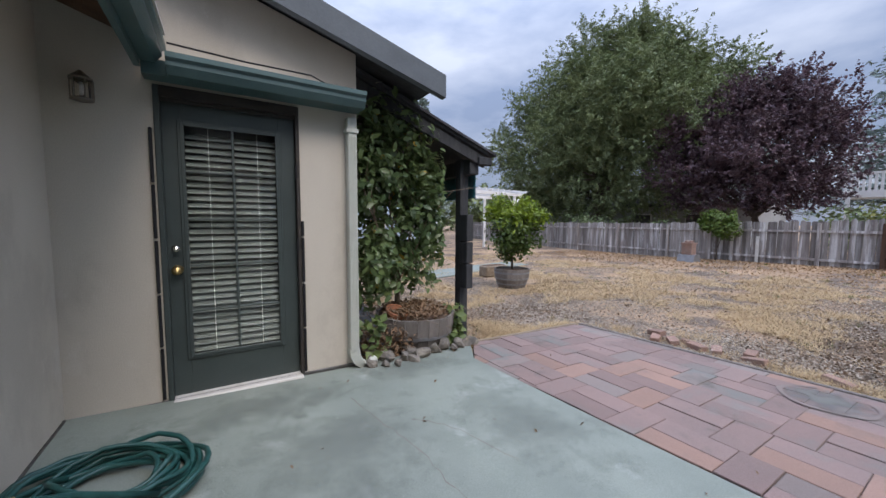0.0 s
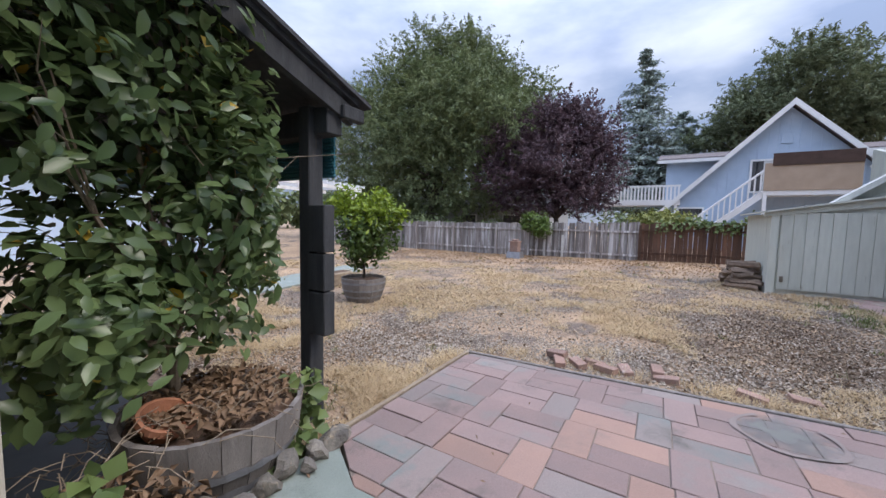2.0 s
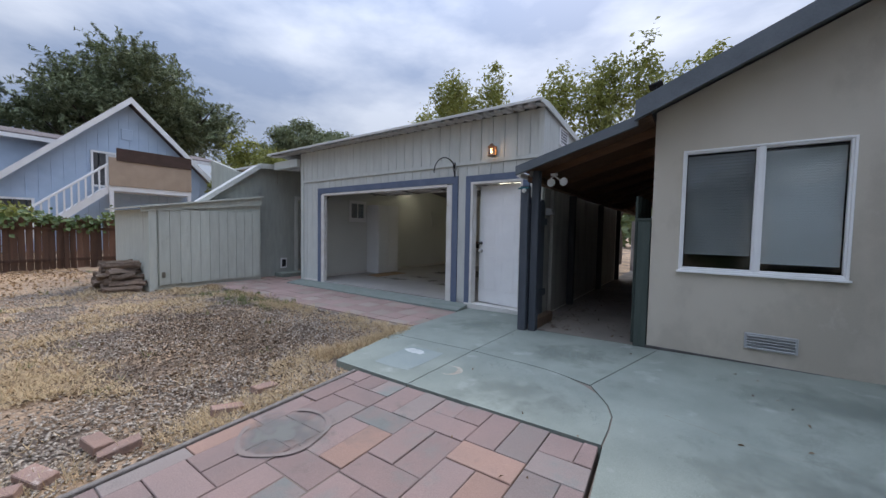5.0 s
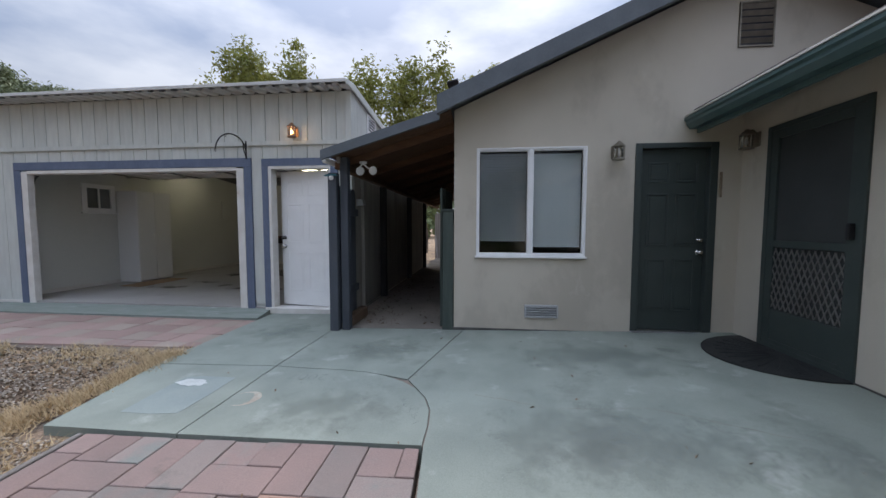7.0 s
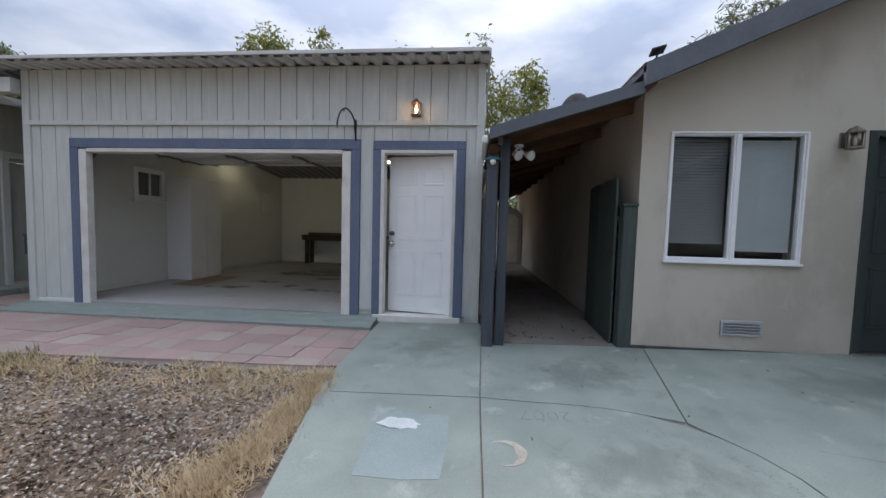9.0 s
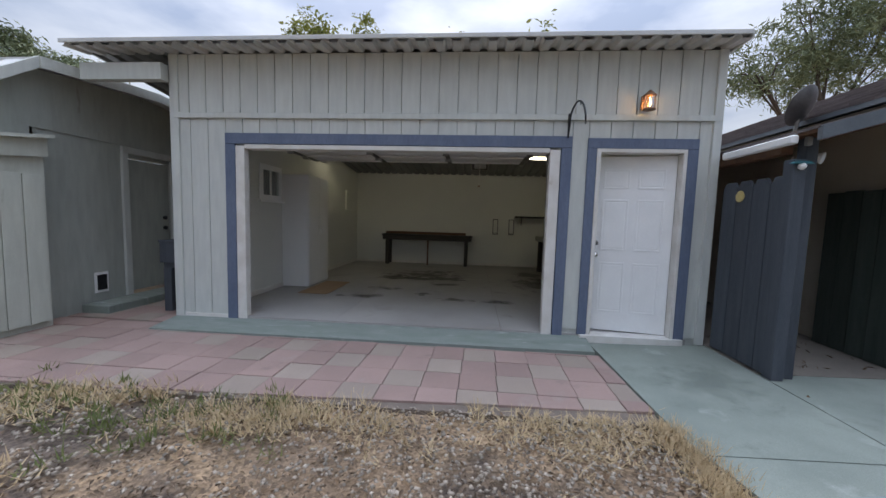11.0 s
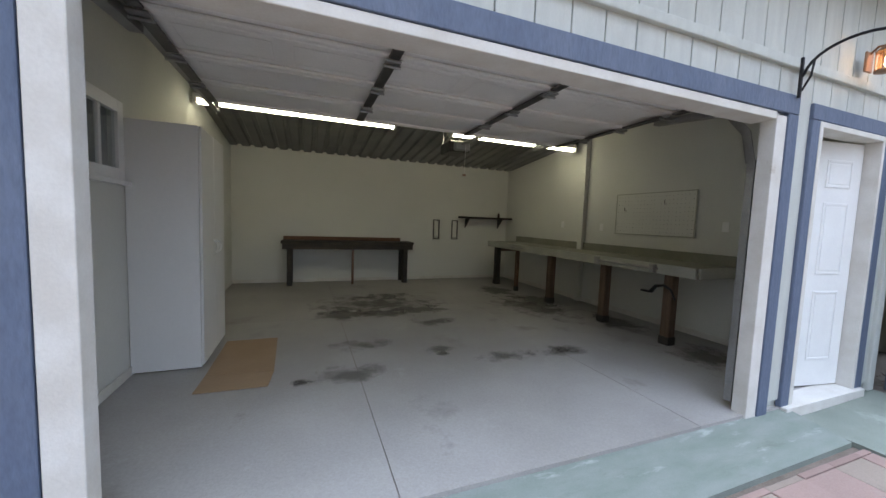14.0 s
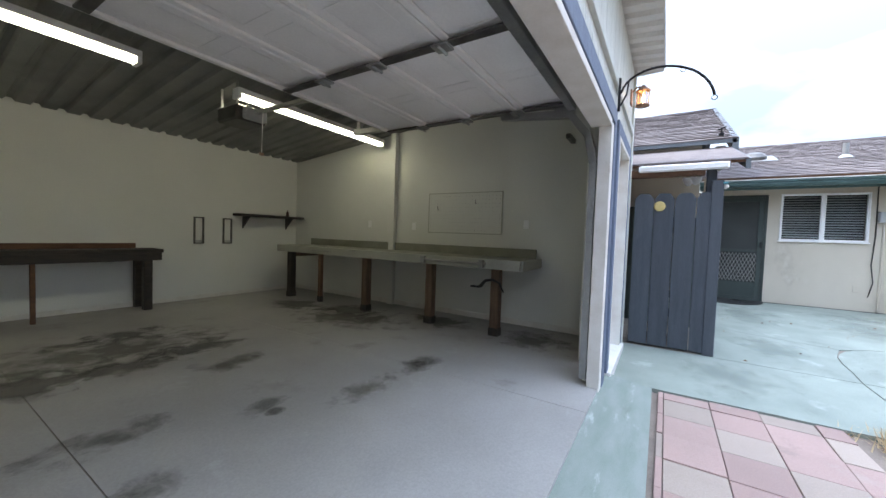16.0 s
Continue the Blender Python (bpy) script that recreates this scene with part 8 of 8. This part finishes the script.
for i in range(17):
    x = 7.2 + i * 0.45
    y = 13.35 + (x - 7.0) * 0.145
    part("slat", B(x - 0.025, x + 0.025, y, y + 3.5, 2.865, 2.98), M_WHITE, pg)
for x, y in ((8.4, 13.9), (13.8, 14.7)):
    for s in (-1, 1):
        part("brace", tube(bmesh.new(), [(x, y, 2.15), (x + s * 0.5, y + s * 0.07, 2.68)], 0.035, 4), M_WHITE, pg)
gr = thing("garden_room", (7.5, 18.5, -0.2), "pale blue-grey garden room behind the pergola", "building")
part("wall", B(3.0, 10.5, 18.2, 18.4, -0.3, 2.9), M_BLUEHOUSE, gr)
part("side_wall", B(10.5, 10.7, 18.2, 24.0, -0.3, 2.9), M_BLUEHOUSE, gr)
part("roof", slope(bmesh.new(), [(2.6, 17.8, 2.9), (11.0, 17.8, 2.9), (11.0, 21.5, 4.0), (2.6, 21.5, 4.0)], 0.08), M_SHINGLE, gr)
for x in (6.6, 9.0):
    w_ = part("window", ring(bmesh.new(), x, x + 1.1, 0.7, 2.0, 0.08, 18.13, 18.2), M_WHITE, gr)
    part("pane", B(x + 0.08, x + 1.02, 18.16, 18.19, 0.78, 1.92), M_DARKROOM, w_)
solid("garden_path", slab(bmesh.new(), [(4.9, 8.2), (9.5, 9.3), (9.3, 10.4), (4.7, 9.4)], lambda x, y: yard(x, y) + 0.005, 0.05), M_CONCLIP, "pale concrete garden path", "path", kind="structure")
ur = thing("stone_trough", (6.4, 7.6, -0.2), "pale stone trough behind the potted bush", "planter")
part("body", B(6.2, 6.95, 7.6, 7.95, -0.22, 0.08, 0.03), M_TWIG, ur)
part("soil", B(6.26, 6.89, 7.66, 7.89, 0.08, 0.09), M_SOIL, ur)

# ---- neighbours ----
af = thing("blue_house", (30, -4.3, 0), "light blue A-frame house with white rake boards and a balcony", "house")
AX, AY, AZ = 28.0, -4.27, 8.1
part("front_wall", prism(bmesh.new(), [(AY, AZ - 0.15), (AY + 6.2, AZ - 6.35), (AY + 6.2, -0.3), (AY - 6.2, -0.3), (AY - 6.2, AZ - 6.35)], "x", AX, AX + 0.2), M_BLUEHOUSE, af)
for s in (1, -1):
    part("roof", slope(bmesh.new(), [(AX - 0.5, AY, AZ), (AX + 9, AY, AZ), (AX + 9, AY + s * 6.8, AZ - 6.9), (AX - 0.5, AY + s * 6.8, AZ - 6.9)], 0.15), M_SHINGLE, af)
    part("rake_board", prism(bmesh.new(), [(AY, AZ - 0.15), (AY, AZ + 0.2), (AY + s * 6.8, AZ - 6.7), (AY + s * 6.8, AZ - 7.05)], "x", AX - 0.58, AX - 0.5), M_WHITE, af)
for i in range(27):
    y = AY - 5.6 + i * 0.43
    top_ = AZ - 0.45 - abs(y - AY) * 1.02
    part("batten", B(AX - 0.03, AX, y - 0.02, y + 0.02, 0.2, max(0.6, top_)), M_BLUEHOUSE, af)
gv_ = part("attic_vent", B(AX - 0.05, AX, AY - 0.15, AY + 0.35, 6.0, 6.6, 0.02), M_BLUEHOUSE, af)
dw = part("window", ring(bmesh.new(), 0, 2.6, 0, 1.9, 0.1, -0.06, 0.0), M_WHITE, af)
moved_ = Matrix.Translation((AX - 0.02, AY + 1.6, 3.3)) @ Matrix.Rotation(radians(-90), 4, "Z")
dw.data.transform(moved_)
pane = part("pane", B(AX - 0.03, AX - 0.01, AY - 0.9, AY + 1.5, 3.4, 5.1), M_DARKROOM, dw)
part("curtain", B(AX - 0.045, AX - 0.032, AY + 0.1, AY + 1.0, 3.4, 5.1), M_BLIND, dw)
bal = part("balcony", B(AX - 1.5, AX, AY - 2.45, AY + 1.2, 3.05, 3.3), M_WHITE, af, "white edged balcony")
part("front_panel", B(AX - 1.55, AX - 1.5, AY - 2.45, AY + 1.2, 3.3, 4.75, 0.01), M_TANPANEL, bal, "tan balcony panel")
part("lattice_rail", B(AX - 1.6, AX - 1.56, AY - 2.45, AY + 0.9, 4.6, 5.25, 0.01), M_DARKBROWN, bal, "dark brown screen above the panel")
for y in (AY - 2.35, AY + 1.1):
    part("post", B(AX - 1.5, AX - 1.35, y - 0.08, y + 0.08, -0.3, 3.05), M_WHITE, bal)
stair = part("stair", prism(bmesh.new(), [(AY + 1.2, 3.3), (AY + 4.2, 0.6), (AY + 4.2, 0.2), (AY + 1.2, 2.9)], "x", AX - 1.4, AX - 0.5), M_WHITE, af, "white outdoor stair")
part("stair_rail", tube(bmesh.new(), [(AX - 1.45, AY + 1.2, 4.4), (AX - 1.45, AY + 4.2, 1.7)], 0.06, 5), M_WHITE, stair)
for i in range(12):
    y = AY + 1.3 + i * 0.25
    part("baluster", B(AX - 1.47, AX - 1.42, y - 0.035, y + 0.035, 3.2 - (i * 0.225), 4.3 - i * 0.225), M_WHITE, stair)
lw = part("low_window", ring(bmesh.new(), 0, 1.4, 0, 1.2, 0.1, -0.06, 0), M_WHITE, af)
lw.data.transform(Matrix.Translation((AX - 0.02, AY + 5.0, 1.3)) @ Matrix.Rotation(radians(-90), 4, "Z"))
part("pane", B(AX - 0.03, AX - 0.01, AY + 3.7, AY + 4.9, 1.4, 2.4), M_DARKROOM, lw)
wing = thing("blue_house_wing", (31, 0.5, 0), "light blue house wing with a low grey roof and white deck", "house")
part("wall", B(29.5, 36, -6, 1.4, -0.3, 5.5), M_BLUEHOUSE, wing)
part("roof", slope(bmesh.new(), [(29.0, -10.5, 5.5), (29.0, 1.9, 5.5), (36, 1.9, 6.9), (36, -10.5, 6.9)], 0.2), M_SHINGLE, wing)
part("fascia", B(28.94, 29.0, -10.5, 1.95, 5.42, 5.62), M_WHITE, wing)
dk = part("deck", B(27.5, 29.5, 0.6, 5.0, 2.6, 2.95), M_WHITE, wing, "white deck with a balustrade")
part("hand_rail", B(27.5, 27.6, 0.6, 5.0, 3.75, 3.87), M_WHITE, dk)
for i in range(22):
    part("baluster", B(27.52, 27.58, 0.65 + i * 0.2, 0.75 + i * 0.2, 2.95, 3.75), M_WHITE, dk)
for y in (0.8, 4.8):
    part("post", B(27.5, 27.65, y - 0.08, y + 0.08, -0.3, 2.6), M_WHITE, dk)
gh = thing("grey_house", (25, 12, 0), "low grey neighbouring house glimpsed below the trees", "house")
part("wall", B(25.5, 31, 8, 24, -0.3, 2.4), M_GREYPLASTIC, gh)
part("roof", slope(bmesh.new(), [(25.0, 7.5, 2.35), (25.0, 24.5, 2.35), (29, 24.5, 3.4), (29, 7.5, 3.4)], 0.2), M_SHINGLEDARK, gh)
for y in (10.0, 13.5, 17.0):
    w_ = part("window", B(25.42, 25.5, y, y + 1.4, 0.9, 1.9, 0.02), M_WHITE, gh)
    part("pane", B(25.40, 25.42, y + 0.08, y + 1.32, 0.98, 1.82), M_DARKROOM, w_)
rgw = np.random.default_rng(90)
for nm, lob in (("far_woods", [((60, 22 + i * 7, 3.0), (4, 5, 4.0 + (i % 3))) for i in range(6)] + [((60, -24 - i * 7, 3.0), (4, 5, 3.6 + (i % 2))) for i in range(5)]),
                ("far_woods", [((-2 + i * 8, 52, 3.0), (5, 4, 4.0 + (i % 3))) for i in range(9)]),
                ("far_woods", [((-20 + i * 9, -40, 3.0), (5, 4, 3.0 + (i % 3))) for i in range(9)])):
    t = thing(nm, lob[0][0][:2] + (0,), "distant dark green belt of trees", "trees", kind="stuff")
    c, n = clumps(lob, 500, 0.9, 16, 91 + len(WORLD), 0.3)
    leaves("foliage", c, n, 1.0, 0.6, L_OAK, t, 92)
    part("trunks", tube(bmesh.new(), [lob[0][0], (lob[0][0][0], lob[0][0][1], -0.3)], 0.3, 6), M_BARK, t)

# overhead cables
cb = thing("overhead_cable", (0.9, 2.9, 2.4), "thin black cable along the gutter", "cable")
part("cable", tube(bmesh.new(), [(-0.1, 2.735, 2.30), (0.3, 2.735, 2.285), (0.7, 2.74, 2.29), (0.85, 2.95, 2.33), (1.1, 2.98, 2.335)], 0.006, 5), M_BLACKIRON, cb)

# ---- gravel, straw and weeds ----
rg = np.random.default_rng(101)
def scatter(n, fall):
    """Places in the garden, denser towards the patio."""
    out = []
    while sum(map(len, out)) < n:
        x, y = rg.uniform(4.3, 17.2, n), rg.uniform(-1.55, 13, n)
        x2, y2 = rg.uniform(2.3, 4.4, n // 6), rg.uniform(3.2, 9, n // 6)
        x, y = np.concatenate([x, x2]), np.concatenate([y, y2])
        d = np.hypot(x - 3.5, y - 1.3)
        ok = rg.random(len(x)) < np.minimum(1, (2.0 / d) ** fall)
        ok &= ~((x < 4.95) & (y < -0.15)) & ~((x < 4.40) & (y < 3.2))
        ok &= ~((x > 10.75) & (y < -0.4)) & (np.hypot(x - 5.72, y - 6.1) > 0.36)
        out.append(np.stack([x[ok], y[ok]], 1))
    return np.concatenate(out)[:n]


def field(p, s, o):
    return np.array([noise.noise((x * s + o, y * s, o)) for x, y in p])


def gz(p):
    return -0.05 - 0.02 * np.clip(p[:, 1], -1, 9) - 0.022


p = scatter(80000, 1.4)
f_ = field(p, 0.55, 3.0)
p = p[(f_ + rg.normal(0, 0.16, len(p)) > -0.12) & (p[:, 0] + rg.normal(0, 0.8, len(p)) < 12.4)]
p = p[:46000]
n = len(p)
oct_ = np.array([(1, 0, 0), (0, 1, 0), (-1, 0, 0), (0, -1, 0), (0, 0, 0.75), (0, 0, -0.5)], float)
d = np.hypot(p[:, 0] - 3.5, p[:, 1] - 1.3)
s = rg.uniform(0.006, 0.015, n) * (1 + 0.06 * d)
a = rg.random(n) * 6.28
v = oct_[None] * s[:, None, None] * rg.uniform(0.65, 1.3, (n, 6, 3))
ca, sa = np.cos(a)[:, None], np.sin(a)[:, None]
v = np.stack([v[..., 0] * ca - v[..., 1] * sa, v[..., 0] * sa + v[..., 1] * ca, v[..., 2]], -1)
v += np.stack([p[:, 0], p[:, 1], gz(p) + s * 0.25], 1)[:, None, :]
fc = np.array([(0, 1, 4), (1, 2, 4), (2, 3, 4), (3, 0, 4), (1, 0, 5), (2, 1, 5), (3, 2, 5), (0, 3, 5)])
tri = (np.arange(n)[:, None, None] * 6 + fc[None]).reshape(-1, 3)
me = bpy.data.meshes.new("gravel")
me.vertices.add(6 * n)
me.vertices.foreach_set("co", v.ravel())
me.loops.add(len(tri) * 3)
me.loops.foreach_set("vertex_index", tri.ravel())
me.polygons.add(len(tri))
me.polygons.foreach_set("loop_start", np.arange(0, len(tri) * 3, 3))
me.update(calc_edges=True)
me.materials.append(M_GRAVEL)
tagged(new("gravel", me), "loose grey-brown gravel over the dry garden", "gravel", kind="stuff")


def straw(name, p, per, length, mat, label, cat, flat=0.55):
    """Blades that lean out of a tuft, as thin three-cornered slips."""
    n = len(p) * per
    q = np.repeat(p, per, 0) + rg.normal(0, 0.03, (n, 2))
    z = gz(q)
    a = rg.random(n) * 6.28
    L = length * rg.uniform(0.5, 1.4, n)
    el = rg.uniform(0.1, flat, n) * 1.57
    d = np.stack([np.cos(a) * np.cos(el), np.sin(a) * np.cos(el), np.sin(el)], 1)
    side_ = np.stack([-np.sin(a), np.cos(a), 0 * a], 1) * (0.0022 + 0.0006 * np.hypot(q[:, 0] - 3.5, q[:, 1] - 1.3))[:, None]
    base = np.stack([q[:, 0], q[:, 1], z - 0.003], 1)
    tip = base + d * L[:, None]
    v = np.stack([base - side_, base + side_, tip], 1)
    me = bpy.data.meshes.new(name)
    me.vertices.add(3 * n)
    me.vertices.foreach_set("co", v.ravel())
    me.loops.add(3 * n)
    me.loops.foreach_set("vertex_index", np.arange(3 * n))
    me.polygons.add(n)
    me.polygons.foreach_set("loop_start", np.arange(0, 3 * n, 3))
    me.update(calc_edges=True)
    me.materials.append(mat)
    return tagged(new(name, me), label, cat, kind="stuff")


p = scatter(60000, 1.0)
f_ = field(p, 0.5, 11.0)
g_ = field(p, 1.7, 5.0)
bare = np.exp(-((p[:, 0] - 6.2) / 1.7) ** 2 - ((p[:, 1] - 0.1) / 1.0) ** 2)
bare += 0.9 / (1 + np.exp(-(p[:, 0] - 12.3) * 2)) + 0.6 * np.exp(-((p[:, 0] - 6.7) / 0.8) ** 2 - ((p[:, 1] - 5.4) / 0.6) ** 2)
bare += 0.9 * np.exp(-((p[:, 0] - 3.9) / 0.8) ** 2 - ((p[:, 1] - 4.3) / 0.7) ** 2)
p = p[(f_ + 0.7 * g_ - 0.9 * bare + rg.normal(0, 0.12, len(p))) > 0.02]
straw("dry_grass", p[:17000], 8, 0.085, M_STRAW, "straw-coloured dry grass tufts over the garden", "grass")
e1 = np.stack([rg.normal(4.55, 0.09, 300), rg.uniform(-0.15, 3.2, 300)], 1)
e2 = np.stack([4.83 + rg.normal(0.10, 0.08, 420), rg.uniform(-1.5, -0.2, 420)], 1)
e3 = np.stack([rg.uniform(4.9, 10.5, 900), rg.normal(-1.34, 0.13, 900)], 1)
e3 = e3[field(e3, 1.3, 8.0) + rg.normal(0, 0.15, len(e3)) > 0.12]
e1 = e1[field(e1, 1.6, 2.0) + rg.normal(0, 0.15, len(e1)) > 0.0]
e2 = e2[field(e2, 1.8, 4.0) + rg.normal(0, 0.15, len(e2)) > -0.1]
e4 = np.stack([rg.uniform(2.6, 4.3, 60), rg.normal(3.38, 0.1, 60)], 1)
straw("edge_grass", np.concatenate([e1, e2, e3, e4]), 12, 0.085, M_STRAW, "dry straw tufts along the paving edges", "grass", 0.75)
w = np.stack([rg.uniform(7.2, 9.6, 90), rg.normal(-1.2, 0.2, 90)], 1)
w = np.concatenate([w, scatter(90, 0.6)])
straw("weeds", w, 14, 0.09, M_WEED, "small green weeds among the gravel", "weeds", 0.8)
k = 17000
ml = np.stack([rg.normal(6.3, 1.25, k), rg.normal(0.1, 0.75, k)], 1)
ml = np.concatenate([ml, np.stack([rg.normal(3.9, 0.55, 3200), rg.normal(4.2, 0.5, 3200)], 1), np.stack([rg.normal(6.8, 0.7, 1800), rg.normal(5.4, 0.45, 1800)], 1), np.stack([rg.normal(9.0, 1.3, 1500), rg.normal(2.2, 0.8, 1500)], 1)])
ml = ml[~((ml[:, 0] < 4.95) & (ml[:, 1] < -0.1)) & ~((ml[:, 0] < 4.42) & (ml[:, 1] < 3.25)) & (ml[:, 1] > -1.5) & (ml[:, 0] > 2.6)]
leaves("mulch", np.stack([ml[:, 0], ml[:, 1], gz(ml) + 0.008], 1), np.tile([0, 0, 1.2], (len(ml), 1)), 0.032, 0.016, M_MULCH, None, 113)
tagged(bpy.data.objects["mulch"], "dark brown mulch chips in bare patches", "mulch", kind="stuff")
k = 7000
ol = np.stack([17.2 - np.abs(rg.normal(0, 2.6, k)), rg.uniform(-1, 13, k)], 1)
ol = ol[(ol[:, 0] > 9) & ~((ol[:, 0] > 10.7) & (ol[:, 1] < -0.3))]
leaves("fallen_leaves", np.stack([ol[:, 0], ol[:, 1], gz(ol) + 0.01], 1), np.tile([0, 0, 1.2], (len(ol), 1)), 0.07, 0.04, M_FALLEN, None, 114)
tagged(bpy.data.objects["fallen_leaves"], "orange-brown fallen leaves before the fence", "litter", kind="stuff")
k = 2600
dl = scatter(k, 0.8)
leaves("ground_litter", np.stack([dl[:, 0], dl[:, 1], gz(dl) + 0.012], 1), np.tile([0, 0, 1.0], (k, 1)), 0.05, 0.025, M_DEADLEAF, None, 111)
tagged(bpy.data.objects["ground_litter"], "scattered brown dead leaves on the ground", "litter", kind="stuff")
rl = np.random.default_rng(6)
pp = np.stack([rl.uniform(2.45, 3.55, 320), -2.6 - 5.5 * rl.random(320) ** 1.3], 1)
pp[:200, 0] = 3.54 - np.abs(rl.normal(0, 0.2, 200))
leaves("passage_litter", np.stack([pp[:, 0], pp[:, 1], np.array([patio(x, y) + 0.008 for x, y in pp])], 1), np.tile([0, 0, 1.0], (320, 1)), 0.06, 0.012, M_MULCH, None, 115)
tagged(bpy.data.objects["passage_litter"], "dry leaves and sticks on the passage floor", "litter", kind="stuff")
pl = np.stack([rl.uniform(-0.5, 4.6, 60), rl.uniform(-2.2, 2.9, 60)], 1)
leaves("patio_litter", np.stack([pl[:, 0], pl[:, 1], np.array([patio(x, y) + 0.006 for x, y in pl])], 1), np.tile([0, 0, 1.0], (60, 1)), 0.03, 0.014, M_DEADLEAF, None, 112)
tagged(bpy.data.objects["patio_litter"], "a few small dead leaves on the patio", "litter", kind="stuff")

# ---- paving, piece by piece ----
bricks = thing("brick_paving", (3.2, 1.5, -0.03), "weathered red clay paver patio in a basket pattern", "pavement", kind="structure")
REGION = [(2.28, -0.185), (4.30, -0.185), (4.19, 3.13), (2.36, 3.05), (2.085, 2.66)]
part("bed", slab(bmesh.new(), REGION, lambda x, y: brickbed(x, y) - 0.0145, 0.08), M_JOINTSOIL, bricks)
br = random.Random(23)
def lay(parent, poly, region, top, mats, gap, bev, name, th=0.05):
    q = clip(inset(poly, gap), region)
    if len(q) < 3:
        return
    area = abs(sum(a[0] * b[1] - b[0] * a[1] for a, b in zip(q, q[1:] + q[:1]))) / 2
    if area < 0.003:
        return
    dz = br.uniform(-0.004, 0.004)
    bm = bmesh.new()
    f = lambda x, y: top(x, y) + dz
    slab(bm, q, lambda x, y: f(x, y) - bev, th)
    t_ = max(bm.faces, key=lambda g: g.calc_center_median().z)
    r = bmesh.ops.inset_region(bm, faces=[t_], thickness=bev, use_even_offset=True)
    for v in t_.verts:
        v.co.z += bev
    part(name, bm, br.choice(mats), parent)
W2 = 0.195
mats = [M_PAVER] * 8 + [M_PAVER2] + [M_PAVER3] * 3
row = 0
x = 4.31
first = True
while x > 2.0:
    if first:
        y = -0.4
        while y < 3.4:
            lay(bricks, [(x - W2, y), (x, y), (x, y + 2 * W2), (x - W2, y + 2 * W2)], REGION, brickbed, mats, 0.0026, 0.0035, "paver")
            y += 2 * W2
        x -= W2
        first = False
        continue
    y = (-1.1325, -0.98, -1.1585, -0.98)[row % 4]
    while y < 3.4:
        lay(bricks, [(x - 2 * W2, y), (x, y), (x, y + W2), (x - 2 * W2, y + W2)], REGION, brickbed, mats, 0.0026, 0.0035, "paver")
        for k in (0, 1):
            lay(bricks, [(x - (k + 1) * W2, y + W2), (x - k * W2, y + W2), (x - k * W2, y + 3 * W2), (x - (k + 1) * W2, y + 3 * W2)], REGION, brickbed, mats, 0.0026, 0.0035, "paver")
        y += 3 * W2
    x -= 2 * W2
    row += 1
# a pale ring left by a round planter
vs, fs = [], []
for i in range(49):
    a = i / 48 * 2 * math.pi * 0.8 + 0.4
    for r in (0.245, 0.275 + 0.01 * math.sin(5 * a)):
        x_, y_ = 3.92 + r * math.cos(a), 0.74 + r * math.sin(a)
        vs.append((x_, y_, brickbed(x_, y_) + 0.0075))
fs = [(2 * i, 2 * i + 1, 2 * i + 3, 2 * i + 2) for i in range(48)]
film("planter_shadow", "round grey-green mark of a planter on the pavers", 3.92, 0.74, 0.36, 0.36, lambda x, y: brickbed(x, y) + 0.0065, stain_paint("mossy_ring", (0.15, 0.155, 0.14), (0.20, 0.20, 0.185), 0.75, 0.85))
tagged(quads("planter_mark", vs, fs, M_PAVER3), "faint pale ring mark on the pavers", "mark", kind="structure")
ed = thing("paving_edge", (4.2, 1.5, -0.1), "weathered grey timber edging round the pavers", "edging", kind="structure")
for a, b in (((2.40, 3.075), (4.21, 3.155)), ((4.215, 3.15), (4.325, -0.19))):
    d_ = Vector((b[0] - a[0], b[1] - a[1], 0))
    za, zb = brickbed(*a) - 0.075, brickbed(*b) - 0.075
    m = Matrix.Translation((a[0], a[1], za)) @ Vector((d_.x, d_.y, zb - za)).to_track_quat("X", "Z").to_matrix().to_4x4()
    part("timber", moved(B(0, d_.length, 0.0, 0.035, 0, 0.078, 0.006), m), M_TWIG if b[0] < 4.25 else M_BARREL, ed)
tiles = thing("garage_paving", (8, -2.1, -0.05), "pink and buff square concrete pavers before the garage", "pavement", kind="structure")
R2 = [(4.93, -2.79), (9.72, -2.745), (11.1, -2.745), (11.1, -1.40), (9.0, -1.50), (4.90, -1.55)]
part("bed", slab(bmesh.new(), R2, lambda x, y: -0.058, 0.06), M_JOINTSOIL, tiles)
R3 = [(9.73, -8.8), (11.09, -8.8), (11.09, -2.745), (9.73, -2.745)]
part("bed", slab(bmesh.new(), R3, lambda x, y: -0.058, 0.06), M_JOINTSOIL, tiles)
T = 0.30
top2 = lambda x, y: -0.04
i = 0
for i in range(22):
    for j in range(6):
        x0, y0 = 4.75 + i * T + 0.01 * j, -3.0 + j * T * 0.97
        buff = (i + j * 2) % 3 == 0 and br.random() < 0.75
        for reg in ([R2, R3] if j < 2 else [R2]):
            lay(tiles, [(x0, y0), (x0 + T, y0), (x0 + T, y0 + T * 0.97), (x0, y0 + T * 0.97)], reg, top2, [M_TILEBUFF] if buff else [M_TILEPINK], 0.0022, 0.003, "paver")
for i in range(5):
    for j in range(12):
        x0, y0 = 9.73 + i * T, -3.05 - (j + 1) * T
        lay(tiles, [(x0, y0), (x0 + T, y0), (x0 + T, y0 + T), (x0, y0 + T)], R3, top2, [M_TILEPINK, M_TILEBUFF], 0.0022, 0.003, "paver")
